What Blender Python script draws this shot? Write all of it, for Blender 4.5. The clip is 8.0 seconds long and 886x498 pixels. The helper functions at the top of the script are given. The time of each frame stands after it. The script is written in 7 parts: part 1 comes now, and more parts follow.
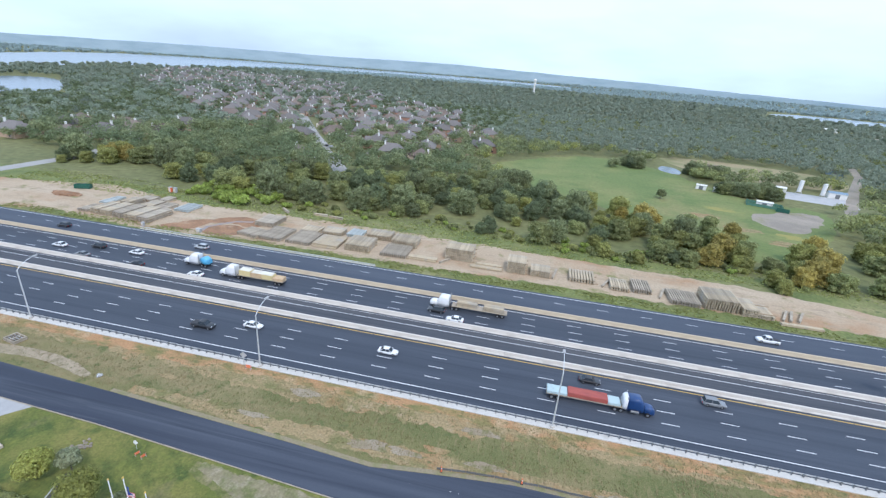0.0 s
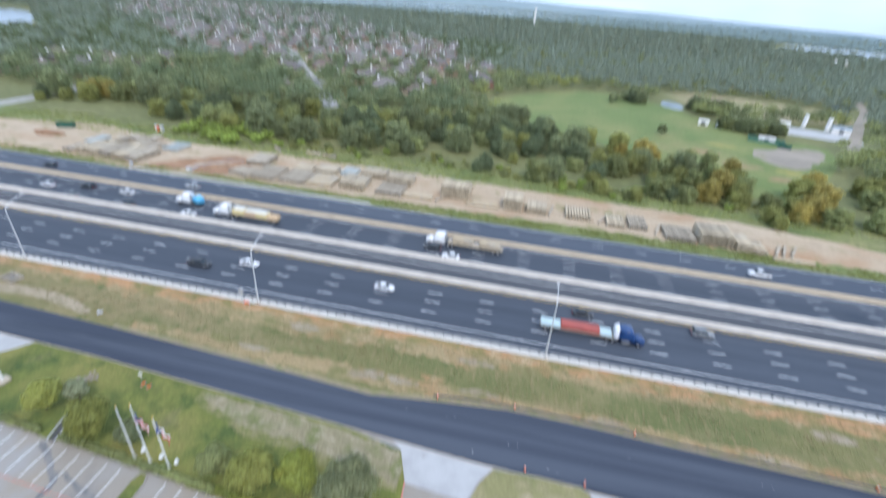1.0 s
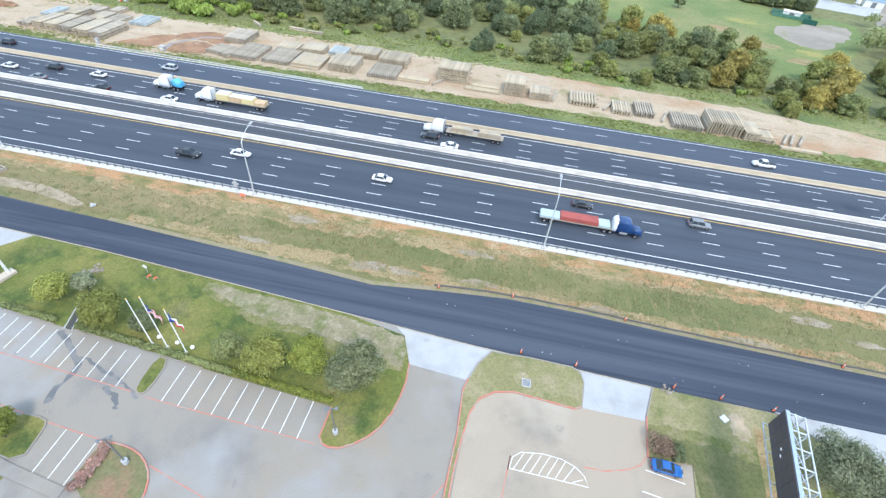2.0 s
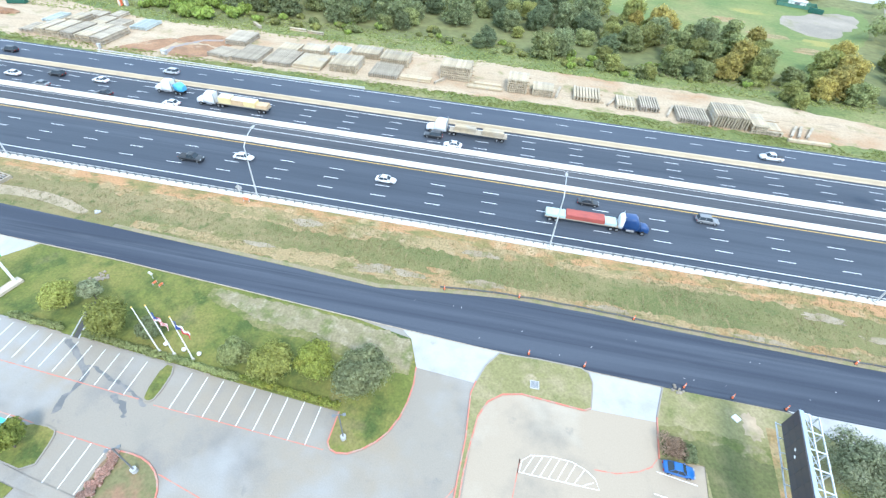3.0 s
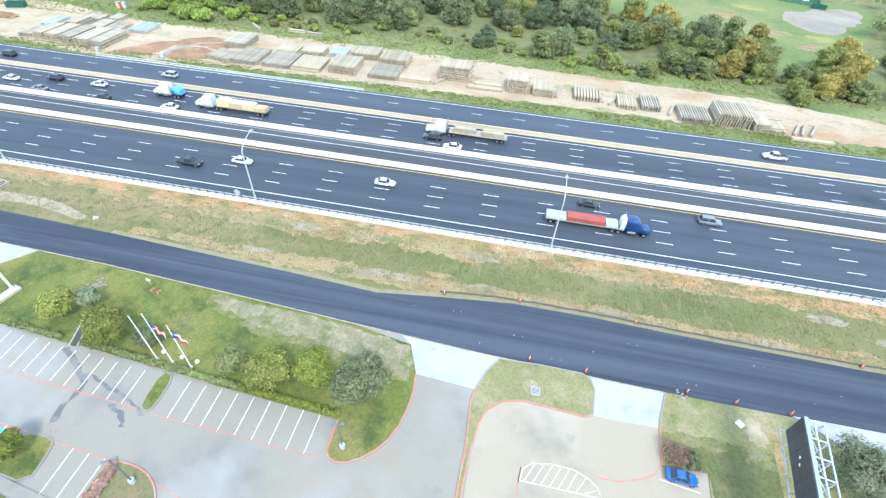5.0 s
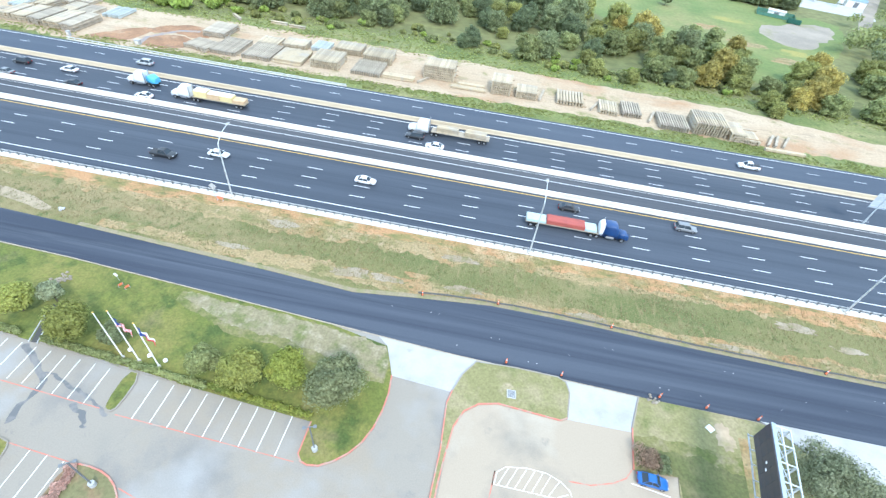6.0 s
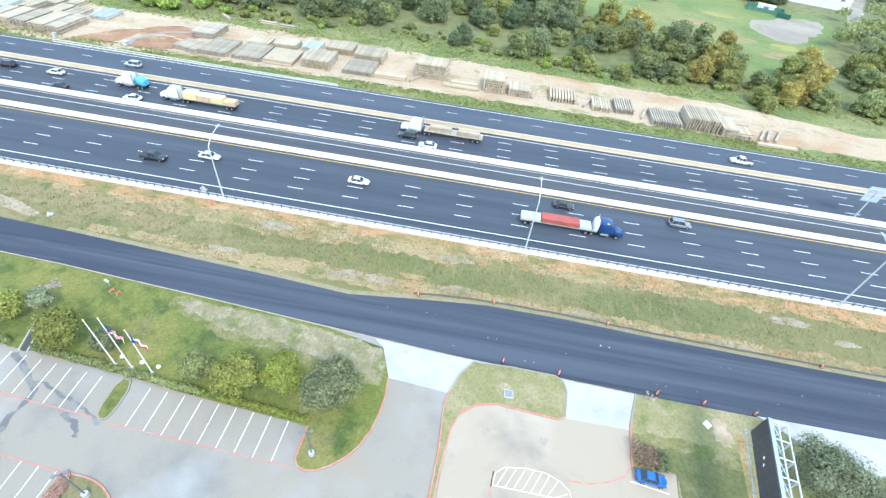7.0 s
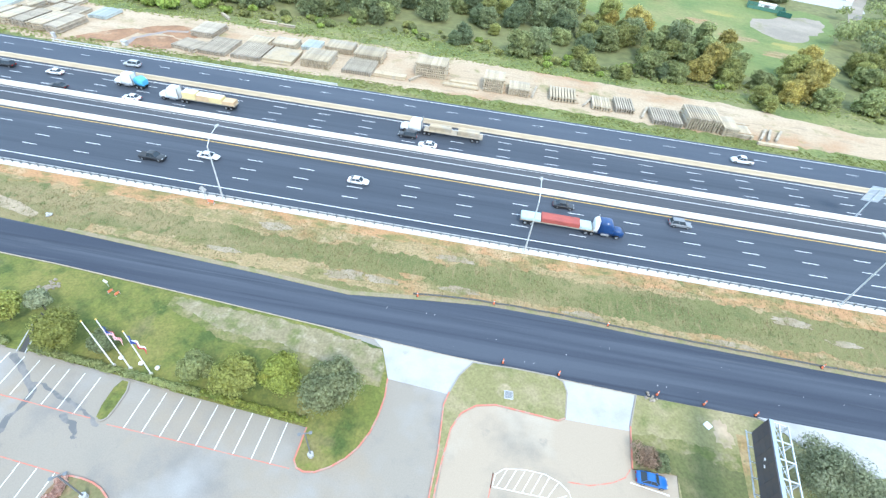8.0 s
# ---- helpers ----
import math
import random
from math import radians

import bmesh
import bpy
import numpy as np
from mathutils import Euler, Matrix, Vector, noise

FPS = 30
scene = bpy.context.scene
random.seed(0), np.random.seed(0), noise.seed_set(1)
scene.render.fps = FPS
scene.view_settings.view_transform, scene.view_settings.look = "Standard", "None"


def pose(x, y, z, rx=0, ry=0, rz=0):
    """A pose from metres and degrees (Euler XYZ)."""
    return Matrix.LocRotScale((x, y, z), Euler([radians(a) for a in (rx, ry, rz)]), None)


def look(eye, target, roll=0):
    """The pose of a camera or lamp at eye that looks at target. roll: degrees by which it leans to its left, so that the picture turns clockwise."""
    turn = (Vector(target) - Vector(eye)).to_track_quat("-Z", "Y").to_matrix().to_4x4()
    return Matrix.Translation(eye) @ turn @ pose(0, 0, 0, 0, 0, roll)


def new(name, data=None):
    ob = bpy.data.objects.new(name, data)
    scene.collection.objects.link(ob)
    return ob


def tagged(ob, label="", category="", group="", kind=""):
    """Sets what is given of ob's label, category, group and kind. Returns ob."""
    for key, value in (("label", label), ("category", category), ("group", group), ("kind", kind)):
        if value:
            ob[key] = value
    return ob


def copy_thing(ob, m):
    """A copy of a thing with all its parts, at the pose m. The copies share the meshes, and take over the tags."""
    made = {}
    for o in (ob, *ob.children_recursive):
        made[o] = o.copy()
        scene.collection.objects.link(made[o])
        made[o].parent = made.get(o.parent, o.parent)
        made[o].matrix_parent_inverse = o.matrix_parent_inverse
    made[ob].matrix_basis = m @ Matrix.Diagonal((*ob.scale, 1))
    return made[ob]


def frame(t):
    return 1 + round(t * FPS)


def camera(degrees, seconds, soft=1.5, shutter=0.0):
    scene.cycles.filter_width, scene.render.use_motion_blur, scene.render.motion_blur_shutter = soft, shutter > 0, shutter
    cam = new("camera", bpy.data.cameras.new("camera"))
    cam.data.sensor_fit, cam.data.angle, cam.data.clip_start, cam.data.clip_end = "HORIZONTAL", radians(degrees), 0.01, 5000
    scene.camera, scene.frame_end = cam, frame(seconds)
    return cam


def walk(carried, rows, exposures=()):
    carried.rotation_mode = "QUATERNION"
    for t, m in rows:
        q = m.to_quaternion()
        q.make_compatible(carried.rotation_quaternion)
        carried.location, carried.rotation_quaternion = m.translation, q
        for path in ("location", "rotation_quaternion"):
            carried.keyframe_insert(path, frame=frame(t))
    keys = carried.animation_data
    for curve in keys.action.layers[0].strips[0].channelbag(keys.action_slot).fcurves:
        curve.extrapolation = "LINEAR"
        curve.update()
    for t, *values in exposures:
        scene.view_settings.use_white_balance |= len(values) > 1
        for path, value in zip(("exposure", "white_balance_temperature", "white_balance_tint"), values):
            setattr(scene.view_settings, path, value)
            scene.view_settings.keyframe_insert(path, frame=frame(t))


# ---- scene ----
# camera: a drone that hovers over a roadside car park and tilts down
cam = camera(88.13, 8.0, soft=1.35, shutter=0.6)


def drone(x, y, z, yaw, pitch, roll):
    return pose(x, y, z, 0, 0, yaw) @ pose(0, 0, 0, 90 + pitch) @ pose(0, 0, 0, 0, 0, roll)


PATH = (
    (0.0, 0.85, -2.79, 62.84, 10.70, -21.79, 4.49), (0.5, 1.42, -2.37, 62.19, 10.78, -21.34, 3.95), (0.7, 1.40, -2.42, 61.9, 10.5, -22.3, 4.1),
    (0.8, 1.38, -2.45, 61.7, 10.2, -23.8, 4.2), (0.9, 1.35, -2.5, 61.5, 10.0, -26.0, 4.3), (1.0, 1.32, -2.52, 61.32, 9.68, -28.99, 4.48),
    (1.1, 1.1, -2.4, 61.2, 9.2, -32.1, 4.75), (1.2, 0.85, -2.2, 61.1, 8.7, -35.3, 5.1), (1.3, 0.55, -2.05, 61.0, 8.2, -38.4, 5.5),
    (1.4, 0.3, -1.85, 60.95, 7.8, -40.5, 5.8), (1.5, 0.05, -1.68, 60.91, 7.39, -41.56, 6.05), (1.7, 0.0, -1.5, 60.95, 7.3, -42.3, 5.95),
    (3.0, -0.36, -0.31, 61.19, 8.01, -43.19, 4.34), (3.5, -0.2, 0.0, 61.39, 8.7, -43.24, 3.15), (4.0, -0.4, 0.33, 61.47, 8.81, -43.41, 2.89),
    (5.5, 0.0, 1.33, 61.53, 7.12, -43.44, 5.15), (6.0, 0.0, 1.69, 61.39, 5.07, -43.34, 7.27), (6.5, 0.05, 2.03, 61.42, 4.13, -43.42, 7.52),
    (7.0, -0.1, 2.23, 61.33, 4.14, -43.49, 7.0), (7.5, -0.13, 2.36, 61.21, 4.61, -43.55, 6.33), (8.0, -0.03, 2.56, 61.30, 4.18, -43.59, 6.94))
walk(cam, [(t, drone(*p)) for t, *p in PATH],
     [(0.0, 0.28, 5560, 15), (1.0, 0.40, 5580, 15), (1.5, 0.55, 5620, 14), (3.0, 1.10, 5440, 7), (8.0, 1.10, 5440, 7)])

# light: a bright, hazy overcast sky with a weak, wide sun
sky_world = bpy.data.worlds.new("sky")
scene.world = sky_world
sky_world.use_nodes = True
wn, wl = sky_world.node_tree.nodes, sky_world.node_tree.links
wn.clear()
w_out, w_bg, w_sky = wn.new("ShaderNodeOutputWorld"), wn.new("ShaderNodeBackground"), wn.new("ShaderNodeTexSky")
w_sky.sky_type, w_sky.sun_disc = "NISHITA", False
w_sky.sun_elevation, w_sky.sun_rotation = radians(50), radians(153)
w_sky.air_density, w_sky.dust_density, w_sky.ozone_density = 1.0, 3.0, 1.5
w_coord, w_map, w_noise, w_ramp, w_mix = (wn.new("ShaderNodeTexCoord"), wn.new("ShaderNodeMapping"), wn.new("ShaderNodeTexNoise"),
                                          wn.new("ShaderNodeValToRGB"), wn.new("ShaderNodeMix"))
w_map.inputs["Scale"].default_value = (1.0, 1.0, 3.5)
w_noise.inputs["Scale"].default_value, w_noise.inputs["Detail"].default_value = 1.7, 5.0
w_ramp.color_ramp.elements[0].position, w_ramp.color_ramp.elements[0].color = 0.30, (0.55, 0.55, 0.55, 1)
w_ramp.color_ramp.elements[1].position, w_ramp.color_ramp.elements[1].color = 0.62, (1, 1, 1, 1)
w_mix.data_type = "RGBA"
w_mix.inputs["B"].default_value = (8.2, 9.85, 11.2, 1)
wl.new(w_coord.outputs["Generated"], w_map.inputs["Vector"])
wl.new(w_map.outputs["Vector"], w_noise.inputs["Vector"])
wl.new(w_noise.outputs["Fac"], w_ramp.inputs["Fac"])
wl.new(w_ramp.outputs["Color"], w_mix.inputs["Factor"])
wl.new(w_sky.outputs["Color"], w_mix.inputs["A"])
wl.new(w_mix.outputs["Result"], w_bg.inputs["Color"])
w_bg.inputs["Strength"].default_value = 0.1
wl.new(w_bg.outputs["Background"], w_out.inputs["Surface"])
sun = new("sun", bpy.data.lights.new("sun", "SUN"))
sun.data.energy, sun.data.angle, sun.data.color = 1.9, radians(14), (1.0, 0.86, 0.68)
sun.matrix_world = look((30, -60, 80), (0, 0, 0))

# materials
def surface(name, base, rough=0.8, metal=0.0, spots=(), grain=None, bump=0.0, per_object=0.0, per_piece=0.0, coat=0.0, spec=0.4):
    """A procedural material. spots: (colour, scale, from, to, detail[, stretch]) laid over the base by noise; grain: (scale, amount)."""
    m = bpy.data.materials.new(name)
    m.use_nodes = True
    nt = m.node_tree
    nodes, links = nt.nodes, nt.links
    b = nodes["Principled BSDF"]
    b.inputs["Roughness"].default_value, b.inputs["Metallic"].default_value = rough, metal
    b.inputs["Specular IOR Level"].default_value = spec
    if coat:
        b.inputs["Coat Weight"].default_value, b.inputs["Coat Roughness"].default_value = coat, 0.08
    co = nodes.new("ShaderNodeTexCoord").outputs["Object"]
    rgb = nodes.new("ShaderNodeRGB")
    rgb.outputs[0].default_value = (*base, 1)
    last = rgb.outputs[0]

    def mixed(a, bb, fac, kind="MIX"):
        mx = nodes.new("ShaderNodeMix")
        mx.data_type, mx.blend_type = "RGBA", kind
        for sock, v in (("Factor", fac), ("A", a), ("B", bb)):
            if isinstance(v, (tuple, float)):
                mx.inputs[sock].default_value = v if isinstance(v, float) else (*v, 1)
            else:
                links.new(v, mx.inputs[sock])
        return mx.outputs["Result"]

    for k, (colour, scale, lo, hi, detail, *stretch) in enumerate(spots):
        mp = nodes.new("ShaderNodeMapping")
        mp.inputs["Location"].default_value = (17.3 * k + 3, 9.1 * k, 4.7 * k)
        mp.inputs["Scale"].default_value = stretch[0] if stretch else (1, 1, 1)
        links.new(co, mp.inputs["Vector"])
        n = nodes.new("ShaderNodeTexNoise")
        n.inputs["Scale"].default_value, n.inputs["Detail"].default_value, n.inputs["Roughness"].default_value = scale, detail, 0.6
        links.new(mp.outputs["Vector"], n.inputs["Vector"])
        r = nodes.new("ShaderNodeMapRange")
        r.inputs["From Min"].default_value, r.inputs["From Max"].default_value = lo, hi
        links.new(n.outputs["Fac"], r.inputs["Value"])
        last = mixed(last, colour, r.outputs["Result"])
    if grain:
        n = nodes.new("ShaderNodeTexNoise")
        n.inputs["Scale"].default_value, n.inputs["Detail"].default_value = grain[0], 3.0
        links.new(co, n.inputs["Vector"])
        r = nodes.new("ShaderNodeMapRange")
        r.inputs["From Min"].default_value, r.inputs["From Max"].default_value = 0.25, 0.75
        r.inputs["To Min"].default_value, r.inputs["To Max"].default_value = 1 - grain[1], 1 + grain[1]
        links.new(n.outputs["Fac"], r.inputs["Value"])
        last = mixed(last, r.outputs["Result"], 1.0, "MULTIPLY")
    for amount, socket in ((per_object, "Object Info|Random"), (per_piece, "Geometry|Random Per Island")):
        if amount:
            node, out = socket.split("|")
            o = nodes.new("ShaderNodeObjectInfo" if node == "Object Info" else "ShaderNodeNewGeometry")
            r = nodes.new("ShaderNodeMapRange")
            r.inputs["To Min"].default_value, r.inputs["To Max"].default_value = 1 - amount, 1 + amount
            links.new(o.outputs[out], r.inputs["Value"])
            last = mixed(last, r.outputs["Result"], 1.0, "MULTIPLY")
    links.new(last, b.inputs["Base Color"])
    if bump:
        n = nodes.new("ShaderNodeTexNoise")
        n.inputs["Scale"].default_value, n.inputs["Detail"].default_value = (grain[0] if grain else 5.0), 4.0
        links.new(co, n.inputs["Vector"])
        bp = nodes.new("ShaderNodeBump")
        bp.inputs["Strength"].default_value, bp.inputs["Distance"].default_value = min(1.0, bump), 0.05
        links.new(n.outputs["Fac"], bp.inputs["Height"])
        links.new(bp.outputs["Normal"], b.inputs["Normal"])
    return m


ASPHALT = surface("highway_asphalt", (0.052, 0.061, 0.078), 0.6, spots=(((0.070, 0.081, 0.102), 0.10, 0.44, 0.70, 5, (0.05, 1.8, 1)), ((0.038, 0.045, 0.060), 0.5, 0.5, 0.78, 4, (0.03, 1.2, 1)), ((0.075, 0.085, 0.104), 0.5, 0.62, 0.80, 5, (0.02, 2.2, 1))), grain=(14, 0.15), bump=0.15, spec=0.2)
# the lighter lengthwise bands paint the road's sheen into its colour
NEW_ASPHALT = surface("fresh_asphalt", (0.040, 0.047, 0.066), 0.6, spots=(((0.070, 0.080, 0.102), 0.22, 0.44, 0.62, 2, (0.03, 1.4, 1)), ((0.034, 0.040, 0.056), 0.55, 0.52, 0.70, 3, (0.03, 1.4, 1)), ((0.075, 0.083, 0.10), 0.9, 0.60, 0.78, 4, (0.05, 1.5, 1))), grain=(12, 0.14), bump=0.15, spec=0.2)
FAR_ASPHALT = surface("grey_asphalt", (0.060, 0.072, 0.095), 0.65, spots=(((0.080, 0.092, 0.115), 0.08, 0.45, 0.75, 5, (0.15, 1.6, 1)),), grain=(14, 0.12), bump=0.1, spec=0.2)
LANE_ASPHALT = surface("worn_grey_asphalt", (0.066, 0.071, 0.082), 0.7, spots=(((0.095, 0.098, 0.106), 0.1, 0.45, 0.75, 5, (0.1, 1.6, 1)), ((0.05, 0.054, 0.064), 0.6, 0.52, 0.75, 4, (0.03, 1.5, 1))), grain=(14, 0.15), bump=0.1, spec=0.2)
CONCRETE = surface("lot_concrete", (0.262, 0.232, 0.192), 0.85, spots=(((0.195, 0.182, 0.168), 0.09, 0.5, 0.68, 6), ((0.29, 0.278, 0.262), 0.05, 0.5, 0.66, 4), ((0.155, 0.15, 0.148), 0.35, 0.64, 0.80, 6), ((0.275, 0.23, 0.175), 0.07, 0.55, 0.70, 5)), grain=(6, 0.08), bump=0.1)
NEW_CONCRETE = surface("new_concrete", (0.42, 0.42, 0.42), 0.8, spots=(((0.35, 0.35, 0.345), 0.3, 0.45, 0.7, 5),), grain=(6, 0.06))
BARRIER = surface("barrier_concrete", (0.60, 0.56, 0.50), 0.8, spots=(((0.44, 0.40, 0.35), 0.5, 0.5, 0.72, 6, (0.3, 1, 2)),), grain=(4, 0.10))
TAN_BARRIER = surface("tan_barrier_concrete", (0.50, 0.42, 0.30), 0.85, spots=(((0.40, 0.33, 0.24), 0.5, 0.5, 0.8, 5, (0.3, 1, 2)),), grain=(4, 0.08))
GIRDER = surface("girder_concrete", (0.43, 0.35, 0.235), 0.85, spots=(((0.32, 0.27, 0.19), 0.6, 0.46, 0.68, 5), ((0.37, 0.33, 0.265), 0.25, 0.5, 0.65, 4)), grain=(5, 0.16), per_object=0.16)
GREY_GIRDER = surface("grey_girder_concrete", (0.385, 0.33, 0.25), 0.85, spots=(((0.27, 0.235, 0.185), 0.6, 0.46, 0.68, 5),), grain=(5, 0.16), per_object=0.16)
WHITE_PAINT = surface("white_road_paint", (0.72, 0.72, 0.72), 0.6, spots=(((0.45, 0.45, 0.45), 1.5, 0.55, 0.8, 4),))
YELLOW_PAINT = surface("yellow_road_paint", (0.62, 0.42, 0.10), 0.6, spots=(((0.45, 0.32, 0.10), 1.0, 0.5, 0.8, 4),))
RED_PAINT = surface("red_kerb_paint", (0.47, 0.17, 0.12), 0.7, spots=(((0.36, 0.27, 0.22), 0.8, 0.46, 0.66, 5),))
LAWN = surface("lawn_grass", (0.122, 0.138, 0.030), 0.95, spots=(((0.185, 0.172, 0.048), 0.10, 0.44, 0.62, 7), ((0.066, 0.092, 0.022), 0.20, 0.48, 0.64, 7), ((0.20, 0.170, 0.075), 0.07, 0.58, 0.70, 7), ((0.15, 0.165, 0.035), 0.9, 0.55, 0.72, 5)), grain=(3.0, 0.26), bump=0.6)
DRY_LAWN = surface("dry_grass", (0.21, 0.195, 0.085), 0.95, spots=(((0.28, 0.24, 0.135), 0.16, 0.47, 0.64, 6), ((0.125, 0.145, 0.045), 0.13, 0.52, 0.66, 6), ((0.34, 0.28, 0.18), 0.2, 0.62, 0.74, 6)), grain=(3.0, 0.22), bump=0.6)
VERGE = surface("embankment_grass", (0.158, 0.150, 0.057), 0.95, spots=(((0.108, 0.122, 0.040), 0.055, 0.44, 0.58, 7, (0.6, 1, 1)), ((0.235, 0.190, 0.095), 0.09, 0.50, 0.62, 8, (0.4, 1, 1)), ((0.100, 0.115, 0.038), 0.45, 0.55, 0.66, 8), ((0.22, 0.175, 0.085), 0.9, 0.56, 0.68, 7, (1.6, 0.3, 1)), ((0.18, 0.16, 0.068), 2.6, 0.50, 0.66, 5)), grain=(6.0, 0.30), bump=0.8)
CLAY = surface("orange_clay_soil", (0.37, 0.215, 0.105), 0.95, spots=(((0.20, 0.17, 0.065), 0.30, 0.44, 0.60, 7, (0.5, 1, 1)), ((0.42, 0.31, 0.18), 0.2, 0.52, 0.70, 6), ((0.13, 0.135, 0.05), 0.55, 0.56, 0.68, 7, (0.6, 1.2, 1))), grain=(2.5, 0.24), bump=0.6)
DRY_STRAW = surface("dry_straw", (0.285, 0.215, 0.110), 0.95, spots=(((0.165, 0.155, 0.060), 0.30, 0.47, 0.62, 8, (0.5, 1, 1)), ((0.33, 0.255, 0.15), 0.6, 0.55, 0.7, 6), ((0.29, 0.175, 0.08), 0.16, 0.50, 0.66, 7), ((0.14, 0.14, 0.055), 1.4, 0.56, 0.68, 6)), grain=(2.5, 0.28), bump=0.6)
DIRT = surface("sandy_dirt", (0.40, 0.31, 0.21), 0.95, spots=(((0.35, 0.225, 0.13), 0.035, 0.50, 0.62, 7), ((0.43, 0.345, 0.245), 0.08, 0.48, 0.64, 7, (0.3, 1, 1)), ((0.22, 0.205, 0.09), 0.14, 0.58, 0.70, 7), ((0.30, 0.24, 0.165), 0.6, 0.54, 0.70, 6, (0.25, 1, 1))), grain=(1.5, 0.16), bump=0.5)
RED_DIRT = surface("red_clay", (0.31, 0.18, 0.10), 0.95, spots=(((0.22, 0.125, 0.07), 0.2, 0.42, 0.62, 7), ((0.40, 0.29, 0.19), 0.12, 0.52, 0.68, 7), ((0.18, 0.12, 0.08), 0.6, 0.55, 0.7, 6)), grain=(2, 0.18), bump=0.8)
ROUGH_GRASS = surface("rough_grass", (0.165, 0.185, 0.060), 0.95, spots=(((0.115, 0.145, 0.045), 0.08, 0.45, 0.62, 6), ((0.25, 0.225, 0.105), 0.06, 0.50, 0.68, 6, (0.4, 1, 1)), ((0.09, 0.115, 0.04), 0.5, 0.56, 0.7, 6)), grain=(1.2, 0.28), bump=0.8)
FIELD = surface("pasture_grass", (0.138, 0.180, 0.055), 0.95, spots=(((0.19, 0.205, 0.070), 0.02, 0.45, 0.60, 5), ((0.115, 0.16, 0.048), 0.05, 0.5, 0.7, 5), ((0.24, 0.215, 0.09), 0.012, 0.58, 0.70, 6)), grain=(0.6, 0.16))
WOODLAND = surface("woodland_floor", (0.135, 0.145, 0.056), 0.95, spots=(((0.18, 0.175, 0.07), 0.02, 0.45, 0.7, 5), ((0.17, 0.15, 0.08), 0.006, 0.55, 0.72, 5)), grain=(0.3, 0.3))
GRAVEL = surface("pale_gravel", (0.325, 0.28, 0.225), 0.95, spots=(((0.24, 0.21, 0.17), 0.05, 0.42, 0.62, 7), ((0.21, 0.20, 0.10), 0.10, 0.58, 0.72, 6)), grain=(1.5, 0.16))
WATER = surface("lake_water", (0.13, 0.165, 0.185), 0.2, spots=(((0.13, 0.16, 0.18), 0.002, 0.4, 0.7, 3),))

# building helpers
def link_mesh(name, bm, material, parent=None, label=""):
    me = bpy.data.meshes.new(name)
    bm.normal_update()
    bm.to_mesh(me)
    bm.free()
    for one in material if isinstance(material, (list, tuple)) else (material,):
        me.materials.append(one)
    ob = new(name, me)
    ob.parent = parent
    return tagged(ob, label)


part = link_mesh


def thing(name, label, category, group="", at=None):
    return_ob = tagged(new(name), label, category, group)
    if at is not None:
        return_ob.matrix_basis = at
    return return_ob


def box(bm, x0, x1, y0, y1, z0, z1, mi=0):
    vs = [bm.verts.new((x, y, z)) for z in (z0, z1) for x, y in ((x0, y0), (x1, y0), (x1, y1), (x0, y1))]
    for q in ((3, 2, 1, 0), (4, 5, 6, 7), (0, 1, 5, 4), (1, 2, 6, 5), (2, 3, 7, 6), (3, 0, 4, 7)):
        f = bm.faces.new([vs[i] for i in q])
        f.material_index = mi
    return vs


def prism(bm, outline, z0, z1, mi=0):
    """A plate with that outline (counter-clockwise)."""
    lo, hi = [bm.verts.new((x, y, z0)) for x, y in outline], [bm.verts.new((x, y, z1)) for x, y in outline]
    n = len(outline)
    faces = [bm.faces.new(hi), bm.faces.new(lo[::-1])]
    faces += [bm.faces.new((lo[i], lo[(i + 1) % n], hi[(i + 1) % n], hi[i])) for i in range(n)]
    for f in faces:
        f.material_index = mi
    return faces


def ccw(outline):
    a = sum(x0 * y1 - x1 * y0 for (x0, y0), (x1, y1) in zip(outline, outline[1:] + outline[:1]))
    return outline if a > 0 else outline[::-1]


def rounded(outline, rounds=2):
    """Chaikin's corner cutting of a closed outline."""
    for _ in range(rounds):
        cut = []
        for (ax, ay), (bx, by) in zip(outline, outline[1:] + outline[:1]):
            cut += [(0.75 * ax + 0.25 * bx, 0.75 * ay + 0.25 * by), (0.25 * ax + 0.75 * bx, 0.25 * ay + 0.75 * by)]
        outline = cut
    return outline


def ragged(outline, step=3.0, amp=0.8, reach=None):
    """The outline with uneven edges; only within x = reach, where given."""
    pts = []
    for (ax, ay), (bx, by) in zip(outline, outline[1:] + outline[:1]):
        d = math.hypot(bx - ax, by - ay)
        n = max(1, int(d / step)) if reach is None or (min(ax, bx) < reach[1] and max(ax, bx) > reach[0]) else 1
        for k in range(n):
            x, y = ax + (bx - ax) * k / n, ay + (by - ay) * k / n
            a = amp if 0 < k else amp * 0.3
            pts.append((x + a * noise.noise((x * 0.31 / step * 3, y * 0.31 / step * 3, 1.7)), y + a * 1.4 * noise.noise((x * 0.37 / step * 3, y * 0.37 / step * 3, 9.2))))
    return pts


def blob(cx, cy, rx, ry, seed, n=44, rough=0.55):
    """An uneven patch round a point."""
    return [(cx + rx * (1 + rough * (noise.noise((1.3 * math.cos(a), 1.3 * math.sin(a), seed)) + 0.6 * noise.noise((4 * math.cos(a), 4 * math.sin(a), seed)))) * math.cos(a),
             cy + ry * (1 + rough * (noise.noise((1.3 * math.cos(a), 1.3 * math.sin(a), seed)) + 0.6 * noise.noise((4 * math.cos(a), 4 * math.sin(a), seed)))) * math.sin(a)) for a in np.linspace(0, 2 * math.pi, n, endpoint=False)]


